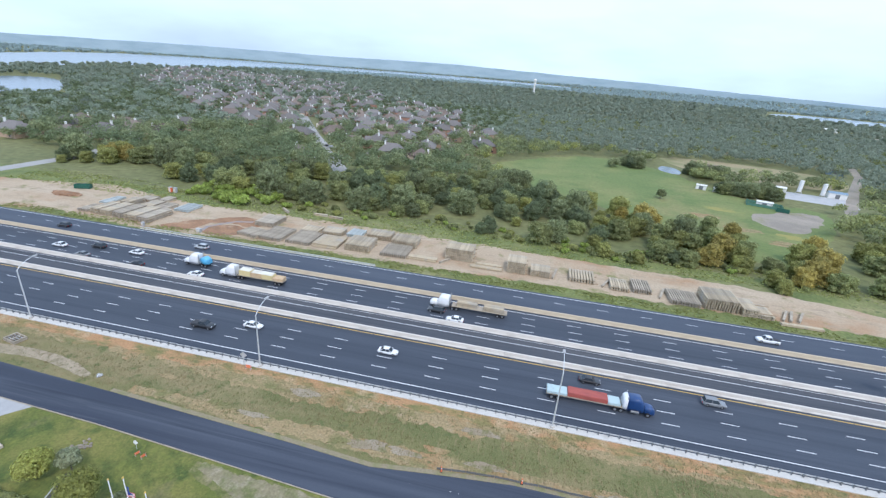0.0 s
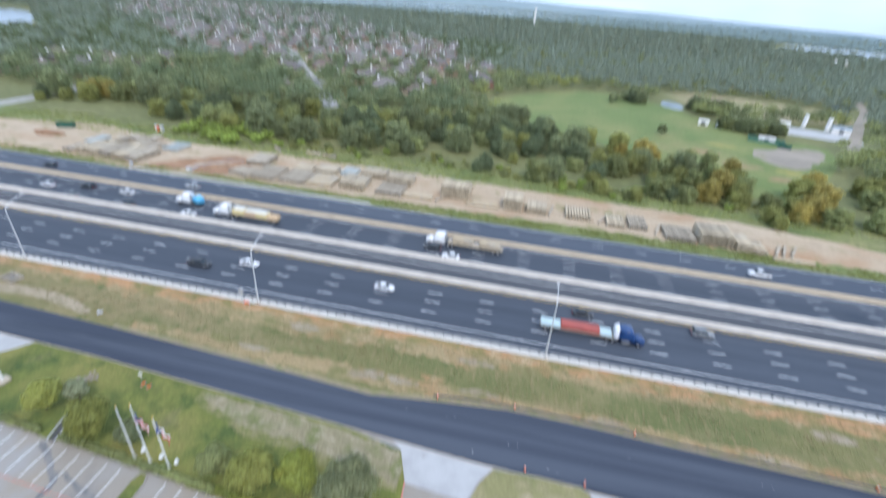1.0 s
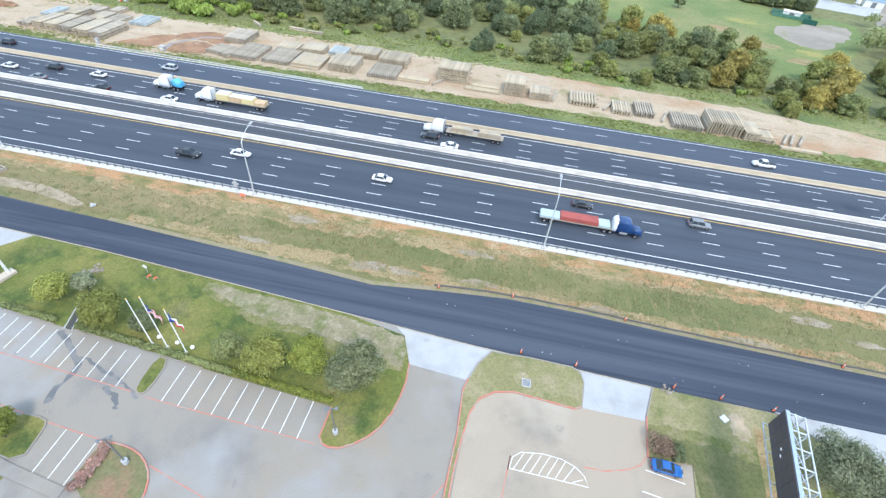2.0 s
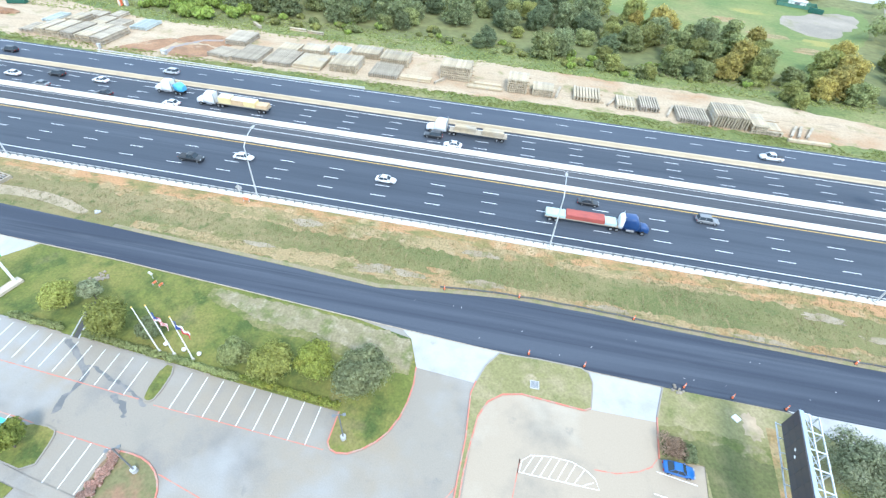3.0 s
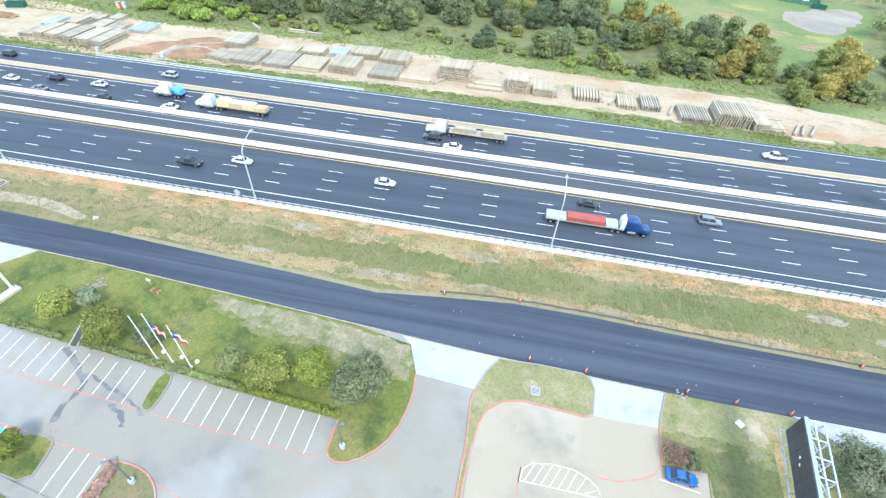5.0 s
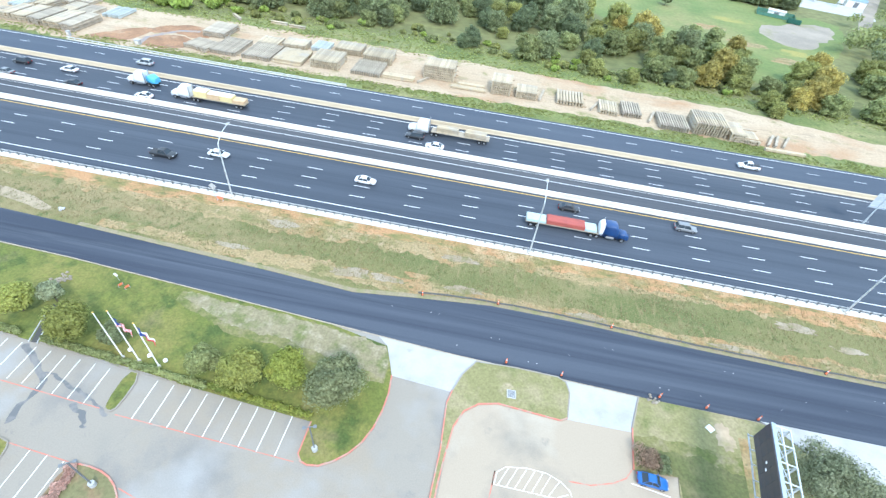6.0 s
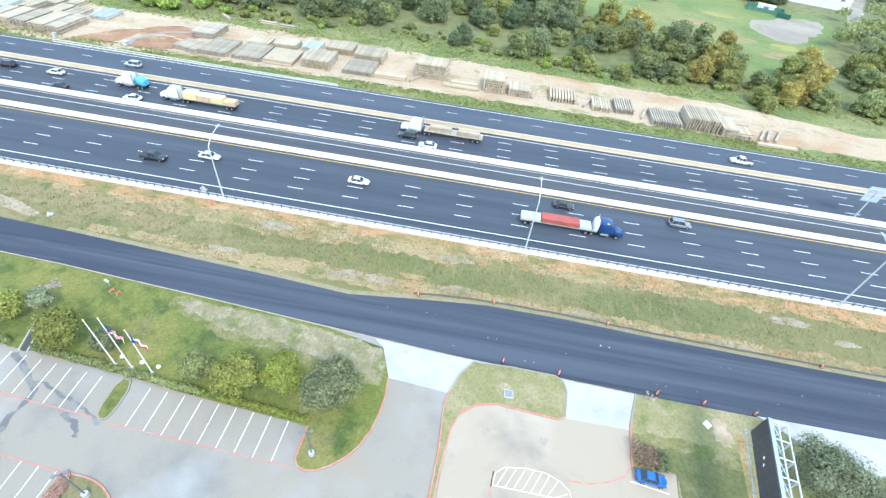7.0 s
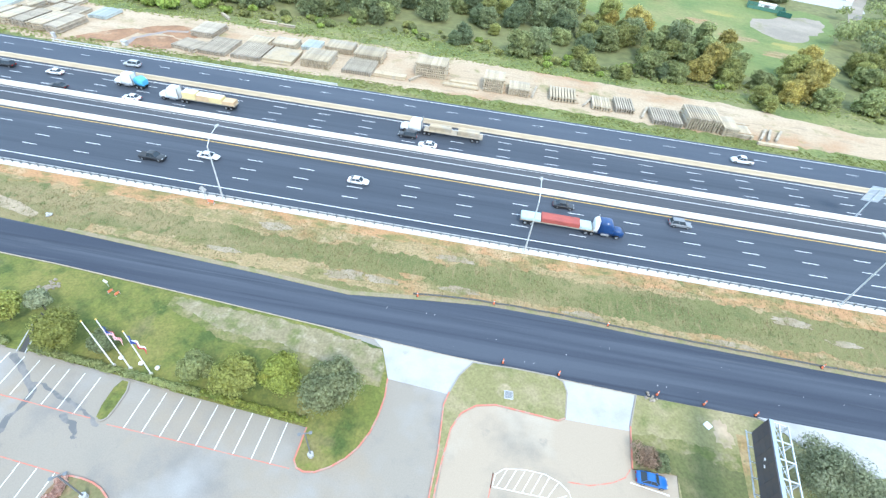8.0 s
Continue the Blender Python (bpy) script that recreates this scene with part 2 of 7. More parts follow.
def plate(name, outline, z0, z1, material, label="", category="", kind="structure", parent=None):
    bm = bmesh.new()
    prism(bm, ccw(list(outline)), z0, z1)
    bm.normal_update()
    bmesh.ops.triangulate(bm, faces=[f for f in bm.faces if len(f.verts) > 4])
    return tagged(link_mesh(name, bm, material, parent), label, category, "", kind)


def ribbon(bm, path, width, z0, z1, mi=0):
    """A flat strip of that width along a path of (x, y)."""
    n = len(path)
    left, right = [], []
    for i, (x, y) in enumerate(path):
        (ax, ay), (bx, by) = path[max(0, i - 1)], path[min(n - 1, i + 1)]
        d = Vector((bx - ax, by - ay)).normalized()
        left.append((x - d.y * width / 2, y + d.x * width / 2))
        right.append((x + d.y * width / 2, y - d.x * width / 2))
    for i in range(n - 1):
        prism(bm, [right[i], right[i + 1], left[i + 1], left[i]], z0, z1, mi)


# ground, one sheet to the horizon
bm = bmesh.new()
ring_old = None
for r in (0.0, 120, 260, 450, 700, 1100, 1800, 3000, 4900):
    if r == 0:
        centre = bm.verts.new((0, 0, 0))
        continue
    ring = [bm.verts.new((r * math.cos(a), r * math.sin(a), 0)) for a in np.linspace(0, 2 * math.pi, 64, endpoint=False)]
    for i in range(64):
        j = (i + 1) % 64
        bm.faces.new((centre, ring[i], ring[j]) if ring_old is None else (ring_old[i], ring[i], ring[j], ring_old[j]))
    ring_old = ring
tagged(link_mesh("ground", bm, WOODLAND), "wooded plain of dark green scrub and grass", "ground", "", "structure")

HW0, HW1 = -700, 420
plate("rough_verge", ragged([(HW0, 127.4), (HW1, 127.4), (HW1, 166), (150, 166), (110, 164), (60, 168), (0, 176), (-60, 174), (-130, 166), (-180, 175), (-260, 178), (HW0, 185)], 4, 2.5), -0.5, 0.010, ROUGH_GRASS, "rough green grass strip behind the dirt yard", "grass")
plate("dirt_yard", ragged([(-420, 130), (-260, 129), (-199, 128.6), (-180, 133), (-137, 128.5), (-99, 132.5), (-40, 133), (0, 134), (33, 135), (65, 133.8), (105, 134.5), (260, 136), (260, 150), (113, 149), (90, 155), (73, 158), (36, 159), (-5, 161), (-50, 163), (-100, 163), (-143, 161), (-190, 170), (-230, 160), (-330, 150), (-420, 140)], 2.2, 1.5), -0.5, 0.022, DIRT, "sandy dirt storage yard beside the highway", "dirt ground")
plate("pasture", ragged(rounded([(-36, 318), (-4, 368), (47, 414), (96, 384), (116, 326), (131, 297), (168, 296), (160, 266), (150, 246), (122, 204), (106, 182), (90, 184), (84, 206), (70, 216), (47, 236), (12, 256), (-16, 274)], 1), 4, 3), -0.5, 0.012, FIELD, "open green pasture with yellowing patches", "field")
plate("gravel_pad", ragged(rounded([(113, 258), (128, 275), (160, 288), (155, 266), (142, 250), (130, 236), (118, 242)], 1), 3.5, 3.0), -0.5, 0.026, GRAVEL, "pale gravel pad in the pasture", "gravel ground")
plate("embankment", [(HW0, 40), (HW1, 40), (HW1, 69.5), (HW0, 69.5)], -0.5, 0.016, VERGE, "embankment of green and dry brown grass", "grass")
def clay_edge(x):
    return 66.7 + 1.9 * noise.noise((x * 0.035, 2.0, 0)) + 1.1 * noise.noise((x * 0.16, 5.0, 0)) + 0.6 * noise.noise((x * 0.6, 8.0, 0)) - (1.0 if x > 30 else 0)


plate("clay_strip", [(HW0, 67)] + [(-690 + 9 * k, clay_edge(-690 + 9 * k)) for k in range(58)] + [(-168 + 0.7 * k, clay_edge(-168 + 0.7 * k)) for k in range(430)] + [(140 + 9 * k, clay_edge(140 + 9 * k)) for k in range(30)] + [(HW1, 67), (HW1, 70.6), (HW0, 70.6)], -0.5, 0.024, CLAY, "bare orange clay strip along the guard rail", "bare soil")

# highway carriageways
plate("road_near", [(HW0, 70.4), (HW1, 70.4), (HW1, 90.6), (HW0, 90.6)], -0.5, 0.05, ASPHALT, "four-lane dark asphalt carriageway with white dashes", "road")
plate("road_managed", [(HW0, 90.6), (HW1, 90.6), (HW1, 100.4), (HW0, 100.4)], -0.5, 0.048, LANE_ASPHALT, "worn grey managed lane between concrete barriers", "road")
plate("road_far", [(HW0, 100.4), (HW1, 100.4), (HW1, 115.2), (HW0, 115.2)], -0.5, 0.05, ASPHALT, "dark asphalt carriageway with white dashes", "road")
plate("road_outer", [(HW0, 115.2), (HW1, 115.2), (HW1, 127.6), (HW0, 127.6)], -0.5, 0.048, FAR_ASPHALT, "two-lane blue-grey asphalt service road", "road")
FRONT_TOP = [(-700, 84), (-320, 68), (-200, 60), (-140, 57), (-100, 55.4), (-73, 54.4), (-55, 53.5), (-34, 52.5), (-19, 51.5), (-8, 53.0), (5, 54.5), (19, 54.5), (31, 54.0), (60, 53.4), (420, 53.4)]
FRONT_LOW = [(420, 42.2), (60, 42.2), (29, 42.4), (0, 43.2), (-20, 44.3), (-40, 45.5), (-68, 47.0), (-92, 47.6), (-140, 49.5), (-200, 52), (-320, 60), (-700, 76)]
plate("frontage_road", FRONT_TOP[::-1] + FRONT_LOW[::-1], -0.5, 0.06, NEW_ASPHALT, "freshly laid black asphalt frontage road", "road")

# car park
plate("car_park", [(-400, -120), (60, -120), (60, 44.5), (-400, 44.5)], -0.5, 0.018, CONCRETE, "stained beige concrete car park", "pavement")

# lane markings
def marking(name, label, material, pieces, z):
    bm = bmesh.new()
    for x0, x1, y, w in pieces:
        box(bm, x0, x1, y - w / 2, y + w / 2, z - 0.03, z + 0.006)
    return tagged(link_mesh(name, bm, material), label, "road marking", "", "structure")


def dashes(y, x_first, w=0.16, length=3.5):
    k0, k1 = int((HW0 - x_first) // 12.19) + 1, int((HW1 - x_first) // 12.19)
    return [(x_first + 12.19 * k, x_first + 12.19 * k + length, y, w) for k in range(k0, k1)]


for y in (77.6, 81.3, 84.9):
    marking("lane_dashes", "row of white lane dashes on the near carriageway", WHITE_PAINT, dashes(y, -113.8), 0.05)
for y in (103.4, 106.9, 110.3):
    marking("lane_dashes", "row of white lane dashes on the far carriageway", WHITE_PAINT, dashes(y, -106.6), 0.05)
marking("lane_dashes", "row of pale lane dashes on the service road", WHITE_PAINT, dashes(122.4, -110.0, 0.14, 3.2), 0.048)
for y, w, what in ((73.7, 0.2, "near carriageway edge"), (112.9, 0.2, "far carriageway edge"), (126.6, 0.2, "service road edge"), (96.6, 0.16, "managed lane"), (98.9, 0.10, "managed lane shoulder")):
    marking("edge_line", "solid white line of the " + what, WHITE_PAINT, [(HW0, HW1, y, w)], 0.05)
marking("edge_line", "solid yellow line beside the median barrier", YELLOW_PAINT, [(HW0, HW1, 89.6, 0.22)], 0.05)
marking("edge_line", "solid yellow line beside the tan barrier", YELLOW_PAINT, [(HW0, HW1, 115.9, 0.15)], 0.048)

# concrete barriers in cast lengths
SEG = 9.1


def barrier_mesh(length, height=1.15, wide=0.95):
    bm = bmesh.new()
    h, w = height, wide / 2
    outline = [(-w, 0), (w, 0), (w, 0.09), (w * 0.62, 0.36), (w * 0.42, h - 0.04), (w * 0.36, h), (-w * 0.36, h), (-w * 0.42, h - 0.04), (-w * 0.62, 0.36), (-w, 0.09)]
    a, b = [bm.verts.new((0.012, y, z)) for y, z in outline], [bm.verts.new((length - 0.012, y, z)) for y, z in outline]
    bm.faces.new(a[::-1]), bm.faces.new(b)
    for i in range(len(outline)):
        j = (i + 1) % len(outline)
        bm.faces.new((a[i], a[j], b[j], b[i]))
    bm.normal_update()
    return bm


for y, material, label in ((90.9, BARRIER, "pale concrete median barrier beside the near carriageway"), (100.05, BARRIER, "pale concrete median barrier beside the far carriageway"), (114.6, TAN_BARRIER, "tan stained concrete barrier beside the service road")):
    wall = tagged(new("concrete_barrier"), label, "road barrier", "highway barriers", "structure")
    first = part("barrier_segment", barrier_mesh(SEG), material, wall)
    first.location = (-182, y, 0.045)
    for k in range(1, 32):
        seg = new("barrier_segment", first.data)
        seg.parent, seg.location = wall, (-182 + SEG * k, y, 0.045)
    for x, n in ((-182 - SEG * 57, 57), (-182 + SEG * 32, 33)):
        bm = bmesh.new()
        for k in range(n):
            piece = barrier_mesh(SEG)
            tmp = bpy.data.meshes.new("tmp")
            piece.to_mesh(tmp)
            piece.free()
            tmp.transform(Matrix.Translation((SEG * k, 0, 0)))
            bm.from_mesh(tmp)
            bpy.data.meshes.remove(tmp)
        far = part("barrier_run", bm, material, wall)
        far.location = (x, y, 0.045)

# guard rail on a concrete footing along the near shoulder
STEEL = surface("galvanised_steel", (0.60, 0.62, 0.63), 0.5, 0.35, spots=(((0.42, 0.43, 0.44), 1.2, 0.5, 0.75, 4),))
guard = tagged(new("guard_rail"), "galvanised guard rail on posts over a pale concrete footing", "guard rail", "", "structure")
bm = bmesh.new()
box(bm, HW0, HW1, 69.30, 70.80, -0.4, 0.16)
bmesh.ops.bevel(bm, geom=[e for e in bm.edges if abs(e.verts[0].co.z - 0.16) < 0.01 and abs(e.verts[1].co.z - 0.16) < 0.01], offset=0.04, segments=2, affect="EDGES")
part("footing", bm, surface("footing_concrete", (0.52, 0.50, 0.46), 0.8, spots=(((0.40, 0.375, 0.33), 0.6, 0.5, 0.8, 5),), grain=(3, 0.06)), guard, "pale concrete footing")
bm = bmesh.new()
prof = [(0.0, 0.60), (0.05, 0.63), (0.05, 0.69), (0.0, 0.73), (0.05, 0.77), (0.05, 0.83), (0.0, 0.86), (-0.08, 0.86), (-0.08, 0.60)]
a, b = [bm.verts.new((HW0, 70.60 + y, z)) for y, z in prof], [bm.verts.new((HW1, 70.60 + y, z)) for y, z in prof]
bm.faces.new(a[::-1]), bm.faces.new(b)
for i in range(len(prof)):
    j = (i + 1) % len(prof)
    bm.faces.new((a[i], a[j], b[j], b[i]))
part("rail", bm, surface("dull_rail_steel", (0.42, 0.43, 0.43), 0.6, 0.15, grain=(4, 0.1)), guard, "galvanised corrugated rail")
bm = bmesh.new()
box(bm, -0.09, 0.09, 70.34, 70.52, 0.10, 0.92)
DARK_STEEL = surface("weathered_steel", (0.20, 0.21, 0.22), 0.6, 0.5, grain=(8, 0.1))
post = part("post", bm, DARK_STEEL, guard)
post.location.x = -150
for k in range(1, 132):
    p = new("post", post.data)
    p.parent, p.location = guard, (-150 + 1.95 * k, 0, 0)
bm = bmesh.new()
for k in list(range(-200, 0)) + list(range(132, 280)):
    box(bm, -150 + 1.95 * k - 0.09, -150 + 1.95 * k + 0.09, 70.34, 70.52, 0.10, 0.92)
tagged(part("post_run", bm, DARK_STEEL, guard), kind="stuff")


def tube(bm, pts, r0, r1=None, sides=8):
    """A tapered round bar through the points."""
    r1 = r0 if r1 is None else r1
    rings, n = [], len(pts)
    pts = [Vector(p) for p in pts]
    for i, p in enumerate(pts):
        d = (pts[min(n - 1, i + 1)] - pts[max(0, i - 1)]).normalized()
        u = d.orthogonal().normalized()
        if rings:
            u = (u_old - d * u_old.dot(d)).normalized()
        v, u_old = d.cross(u), u
        r = r0 + (r1 - r0) * i / max(1, n - 1)
        rings.append([bm.verts.new(p + r * (math.cos(a) * u + math.sin(a) * v)) for a in np.linspace(0, 2 * math.pi, sides, endpoint=False)])
    for s, t in zip(rings, rings[1:]):
        for i in range(sides):
            j = (i + 1) % sides
            bm.faces.new((s[i], s[j], t[j], t[i]))
    bm.faces.new(rings[0][::-1]), bm.faces.new(rings[-1])


# highway lamps
def highway_lamp():
    lamp = thing("street_lamp", "tall galvanised highway lamp with a bent arm", "street lamp", "highway lamps")
    bm = bmesh.new()
    tube(bm, [(0, 0, 0.35), (0, 0, 6), (0, 0, 12.6)], 0.17, 0.11, 10)
    part("pole", bm, STEEL, lamp)
    bm = bmesh.new()
    tube(bm, [(0, 0, 12.5), (0, 0.8, 13.3), (0, 2.4, 14.1), (0, 4.1, 14.5)], 0.09, 0.06, 8)
    part("arm", bm, STEEL, lamp)
    bm = bmesh.new()
    prism(bm, [(-0.24, 3.9), (0.24, 3.9), (0.28, 4.4), (0.18, 5.0), (-0.18, 5.0), (-0.28, 4.4)], 14.42, 14.62)
    bmesh.ops.bevel(bm, geom=bm.edges[:], offset=0.03, segments=2, affect="EDGES")
    part("luminaire", bm, NEW_CONCRETE, lamp, "pale grey lamp head")
    bm = bmesh.new()
    prism(bm, [(0.45 * math.cos(a), 0.45 * math.sin(a)) for a in np.linspace(0, 2 * math.pi, 10, endpoint=False)], -0.3, 0.45)
    part("base", bm, BARRIER, lamp, "round concrete base")
    return lamp


lamp = highway_lamp()
lamp.matrix_basis = pose(-50.8, 69.9, 0)
for x in (-171.5, -111, 11.1, 71.5, 132):
    copy_thing(lamp, pose(x, 69.9, 0))

# sign on the median, seen from behind
PANEL = surface("sign_back_aluminium", (0.52, 0.57, 0.62), 0.45, 0.35, spots=(((0.42, 0.47, 0.52), 0.8, 0.5, 0.75, 3),))
sign = thing("road_sign", "large aluminium road sign on a tall post at the median barrier", "road sign", at=pose(88.0, 100.05, 1.2))
bm = bmesh.new()
tube(bm, [(0, 0, -0.1), (0, 0, 4.0), (0.2, 0, 7.6)], 0.16, 0.12, 10)
part("post", bm, STEEL, sign)
for i in range(3):
    for j in range(2):
        bm = bmesh.new()
        box(bm, -1.9 + 1.9 * j + 0.02, -1.9 + 1.9 * (j + 1) - 0.02, 0.10, 0.16, 4.6 + 1.3 * i + 0.02, 4.6 + 1.3 * (i + 1) - 0.02)
        part("panel", bm, PANEL, sign, "unpainted back of a sheet aluminium panel")
for z in (5.2, 6.5, 7.8):
    bm = bmesh.new()
    box(bm, -1.9, 1.9, 0.0, 0.10, z - 0.06, z + 0.06)
    part("brace", bm, STEEL, sign)
# diamond warning sign with flags by the guard rail
diamond = thing("warning_sign", "diamond road sign back on a thin post by the guard rail", "road sign", at=pose(-54.2, 69.2, 0))
bm = bmesh.new()
tube(bm, [(0, 0, 0), (0, 0, 2.9)], 0.05)
part("post", bm, STEEL, diamond)
bm = bmesh.new()
prism(bm, [(0, -0.85), (0.85, 0), (0, 0.85), (-0.85, 0)], -0.02, 0.02)
bmesh.ops.transform(bm, matrix=pose(0, 0.08, 2.6, 90), verts=bm.verts)
part("panel", bm, NEW_CONCRETE, diamond, "pale blank diamond panel")
ORANGE = surface("traffic_orange", (0.80, 0.20, 0.09), 0.6, grain=(6, 0.08))
barrel0 = thing("barricade", "orange and white plastic road barricade", "barricade", at=pose(-52.6, 68.4, 0))
for z in (0.35, 0.75):
    bm = bmesh.new()
    box(bm, -0.7, 0.7, -0.03, 0.03, z, z + 0.25)
    part("board", bm, ORANGE, barrel0)
for x in (-0.6, 0.6):
    bm = bmesh.new()
    box(bm, x - 0.04, x + 0.04, -0.3, 0.3, 0.0, 0.06)
    box(bm, x - 0.04, x + 0.04, -0.06, -0.035, 0.06, 1.05)
    part("leg", bm, NEW_CONCRETE, barrel0)

# lawns, islands and driveways of the car park
def kerbed(name, outline, material, label, z=0.15, red=(), grey=()):
    """A raised bed; red and grey: stretches (i, j) of its outline with a kerb."""
    bed = plate(name, outline, -0.3, z, material, label, "lawn")
    for ranges, mat, word in ((red, RED_PAINT, "faded red painted kerb"), (grey, CONCRETE, "concrete kerb")):
        for i, j in ranges:
            bm = bmesh.new()
            ribbon(bm, [outline[k % len(outline)] for k in range(i, j + 1)], 0.2, -0.2, z + 0.025)
            tagged(link_mesh("kerb", bm, mat, bed), word)
    return bed


GREY_STRAW = surface("grey_dry_grass", (0.225, 0.195, 0.115), 0.95, spots=(((0.14, 0.15, 0.055), 0.25, 0.48, 0.62, 7), ((0.30, 0.26, 0.175), 0.4, 0.52, 0.66, 7)), grain=(3, 0.25), bump=0.6)
# the long lawn between car park and frontage road
LAWN_END = [(-17.2, 28.0), (-17.2, 23.6), (-16.6, 22.8), (-15.6, 22.5), (-14.2, 22.7), (-12.6, 23.6), (-11.0, 25.0), (-9.8, 26.6), (-8.8, 29.0), (-8.3, 31.5), (-8.1, 34.4), (-8.4, 37.3), (-10.4, 42.2)]
low_edge = [(-20, 44.0), (-40, 45.2), (-68, 46.6), (-82, 46.9)]
kerbed("lawn", LAWN_END + low_edge + [(-84, 44.5), (-86.5, 41.5), (-90, 38.5), (-120, 36.5), (-120, 34.0), (-73.0, 31.6), (-63.2, 30.95), (-59.6, 30.85), (-37.4, 29.3)], LAWN, "mown green lawn between car park and road", red=((0, 11),), grey=((21, 23), (24, 25)))
def band(name, x0, x1, low, high, z, material, label, seed, rough=0.8, step=0.6):
    """A strip between two lines y(x) with uneven, frayed edges."""
    xs = np.arange(x0, x1 + step, step)
    def fray(x, k):
        return rough * (noise.noise((x * 0.12, seed + k, 0)) + 0.7 * noise.noise((x * 0.45, seed + k, 3)) + 0.5 * noise.noise((x * 1.5, seed + k, 6)))
    lo = [(float(x), float(np.interp(x, *low)) + fray(x, 0)) for x in xs]
    hi = [(float(x), max(float(np.interp(x, *high)) + fray(x, 5), lo[i][1] + 0.05)) for i, x in enumerate(xs)]
    bm = bmesh.new()
    va, vb, wa, wb = ([bm.verts.new((x, y, zz)) for x, y in line] for line, zz in ((lo, z), (hi, z), (lo, z - 0.05), (hi, z - 0.05)))
    for i in range(len(xs) - 1):
        bm.faces.new((va[i], va[i + 1], vb[i + 1], vb[i]))
        bm.faces.new((wa[i], wa[i + 1], va[i + 1], va[i]))
        bm.faces.new((vb[i], vb[i + 1], wb[i + 1], wb[i]))
    return tagged(link_mesh(name, bm, material), label, "grass", "", "structure")


ROAD_SIDE = ([-46, -40, -20, -10.6, -9.2], [44.7, 44.6, 43.5, 41.6, 38.8])
MIXED_DRY = surface("half_dry_lawn", (0.175, 0.165, 0.065), 0.95, spots=(((0.115, 0.13, 0.036), 0.35, 0.44, 0.60, 8), ((0.24, 0.205, 0.115), 0.5, 0.50, 0.66, 8)), grain=(3, 0.26), bump=0.6)
band("dry_patch", -46, -9.4, ([-46, -41, -35, -25, -17, -9.4], [42.6, 40.8, 38.4, 38.0, 36.2, 35.6]), ROAD_SIDE, 0.1565, MIXED_DRY, "half dry grass along the road side of the lawn", 4.0, 0.7, 0.4)
band("dry_patch", -45, -9.4, ([-45, -41, -35, -25, -17, -9.4], [43.4, 42.0, 40.0, 39.5, 37.8, 36.9]), ROAD_SIDE, 0.160, GREY_STRAW, "strip of dry brown grass along the road", 14.0, 0.8, 0.4)
SLOPE_X = [-170, -80, -45, -8, 20, 60, 130]
band("dry_slope", -170, 130, (SLOPE_X, [66.0, 65.0, 62.8, 63.4, 64.6, 65.2, 65.4]), (SLOPE_X, [68.4, 68.2, 68.2, 68.2, 68.4, 68.6, 68.6]), 0.0215, DRY_STRAW, "dry straw-coloured grass high on the embankment", 24.0, 1.7)
band("dry_slope", -70, 130, (SLOPE_X, [60, 56.0, 54.2, 53.6, 55.0, 54.4, 54.4]), (SLOPE_X, [61, 57.6, 57.2, 57.4, 57.2, 56.6, 56.4]), 0.0225, DRY_STRAW, "dry straw-coloured grass along the new road", 34.0, 1.1)
# drain through the lawn
plate("drain", [(-60.9, 30.7), (-60.0, 30.7), (-62.2, 37.4), (-63.2, 37.4)], 0.0, 0.162, surface("dark_drain", (0.06, 0.058, 0.055), 0.7, grain=(6, 0.2)), "dark open drain channel across the lawn", "drain")
for x in (-61.2, -59.9):
    bm = bmesh.new()
    ribbon(bm, [(x + 0.03, 30.6), (x - 1.45, 35.2)], 0.16, 0.0, 0.22)
    tagged(link_mesh("kerb", bm, NEW_CONCRETE), "concrete kerb of the drain", "kerb", "", "structure")
kerbed("island_bed", rounded([(-44.9, 29.6), (-42.8, 29.4), (-42.6, 24.4), (-43.4, 23.5), (-44.6, 24.2)], 1), LAWN, "narrow grass island between parking rows", grey=((0, 10),))
ISLB = [(3.8, 42.7), (10, 43.0), (16.6, 42.9), (17.8, 42.2), (18.3, 40.6), (17.9, 36.4), (16.9, 35.8), (12.3, 36.1), (7.8, 36.4), (5.0, 35.7), (3.0, 34.1), (1.9, 31.6), (1.4, 27.4), (1.1, 23.6), (1.0, 16), (0.4, 16), (0.5, 23), (0.7, 28.1), (0.4, 34.9), (0.9, 37.0), (2.0, 40.0)]
kerbed("island_bed", ISLB, DRY_LAWN, "kerbed grass island between the two driveways", red=((5, 14), (15, 19)), grey=((0, 5), (19, 21)))
kerbed("grass_plot", [(28.9, 42.3), (27.3, 37.0), (26.7, 30.9), (32.7, 31.2), (32.0, 24), (31.6, 12), (62, 12), (62, 30), (49, 41.4), (46.5, 42.1)], DRY_LAWN, "patchy dry grass plot beside the billboard", red=((1, 2),), grey=((0, 1),))
plate("gravel_strip", [(42.7, 38.9), (44.0, 38.9), (43.0, 28), (41.0, 12), (39.6, 12), (41.5, 28)], 0.0, 0.17, DRY_STRAW, "pale straw-covered strip under the billboard", "bare soil")
plate("bare_patch", blob(40.6, 38.4, 1.5, 1.9, 5.0), 0.0, 0.165, DIRT, "patch of bare sandy soil", "bare soil")
PLOT_GREEN = surface("greener_plot_grass", (0.112, 0.120, 0.043), 0.95, spots=(((0.165, 0.150, 0.068), 0.25, 0.48, 0.66, 7), ((0.085, 0.098, 0.036), 0.18, 0.5, 0.64, 6)), grain=(3, 0.24), bump=0.6)
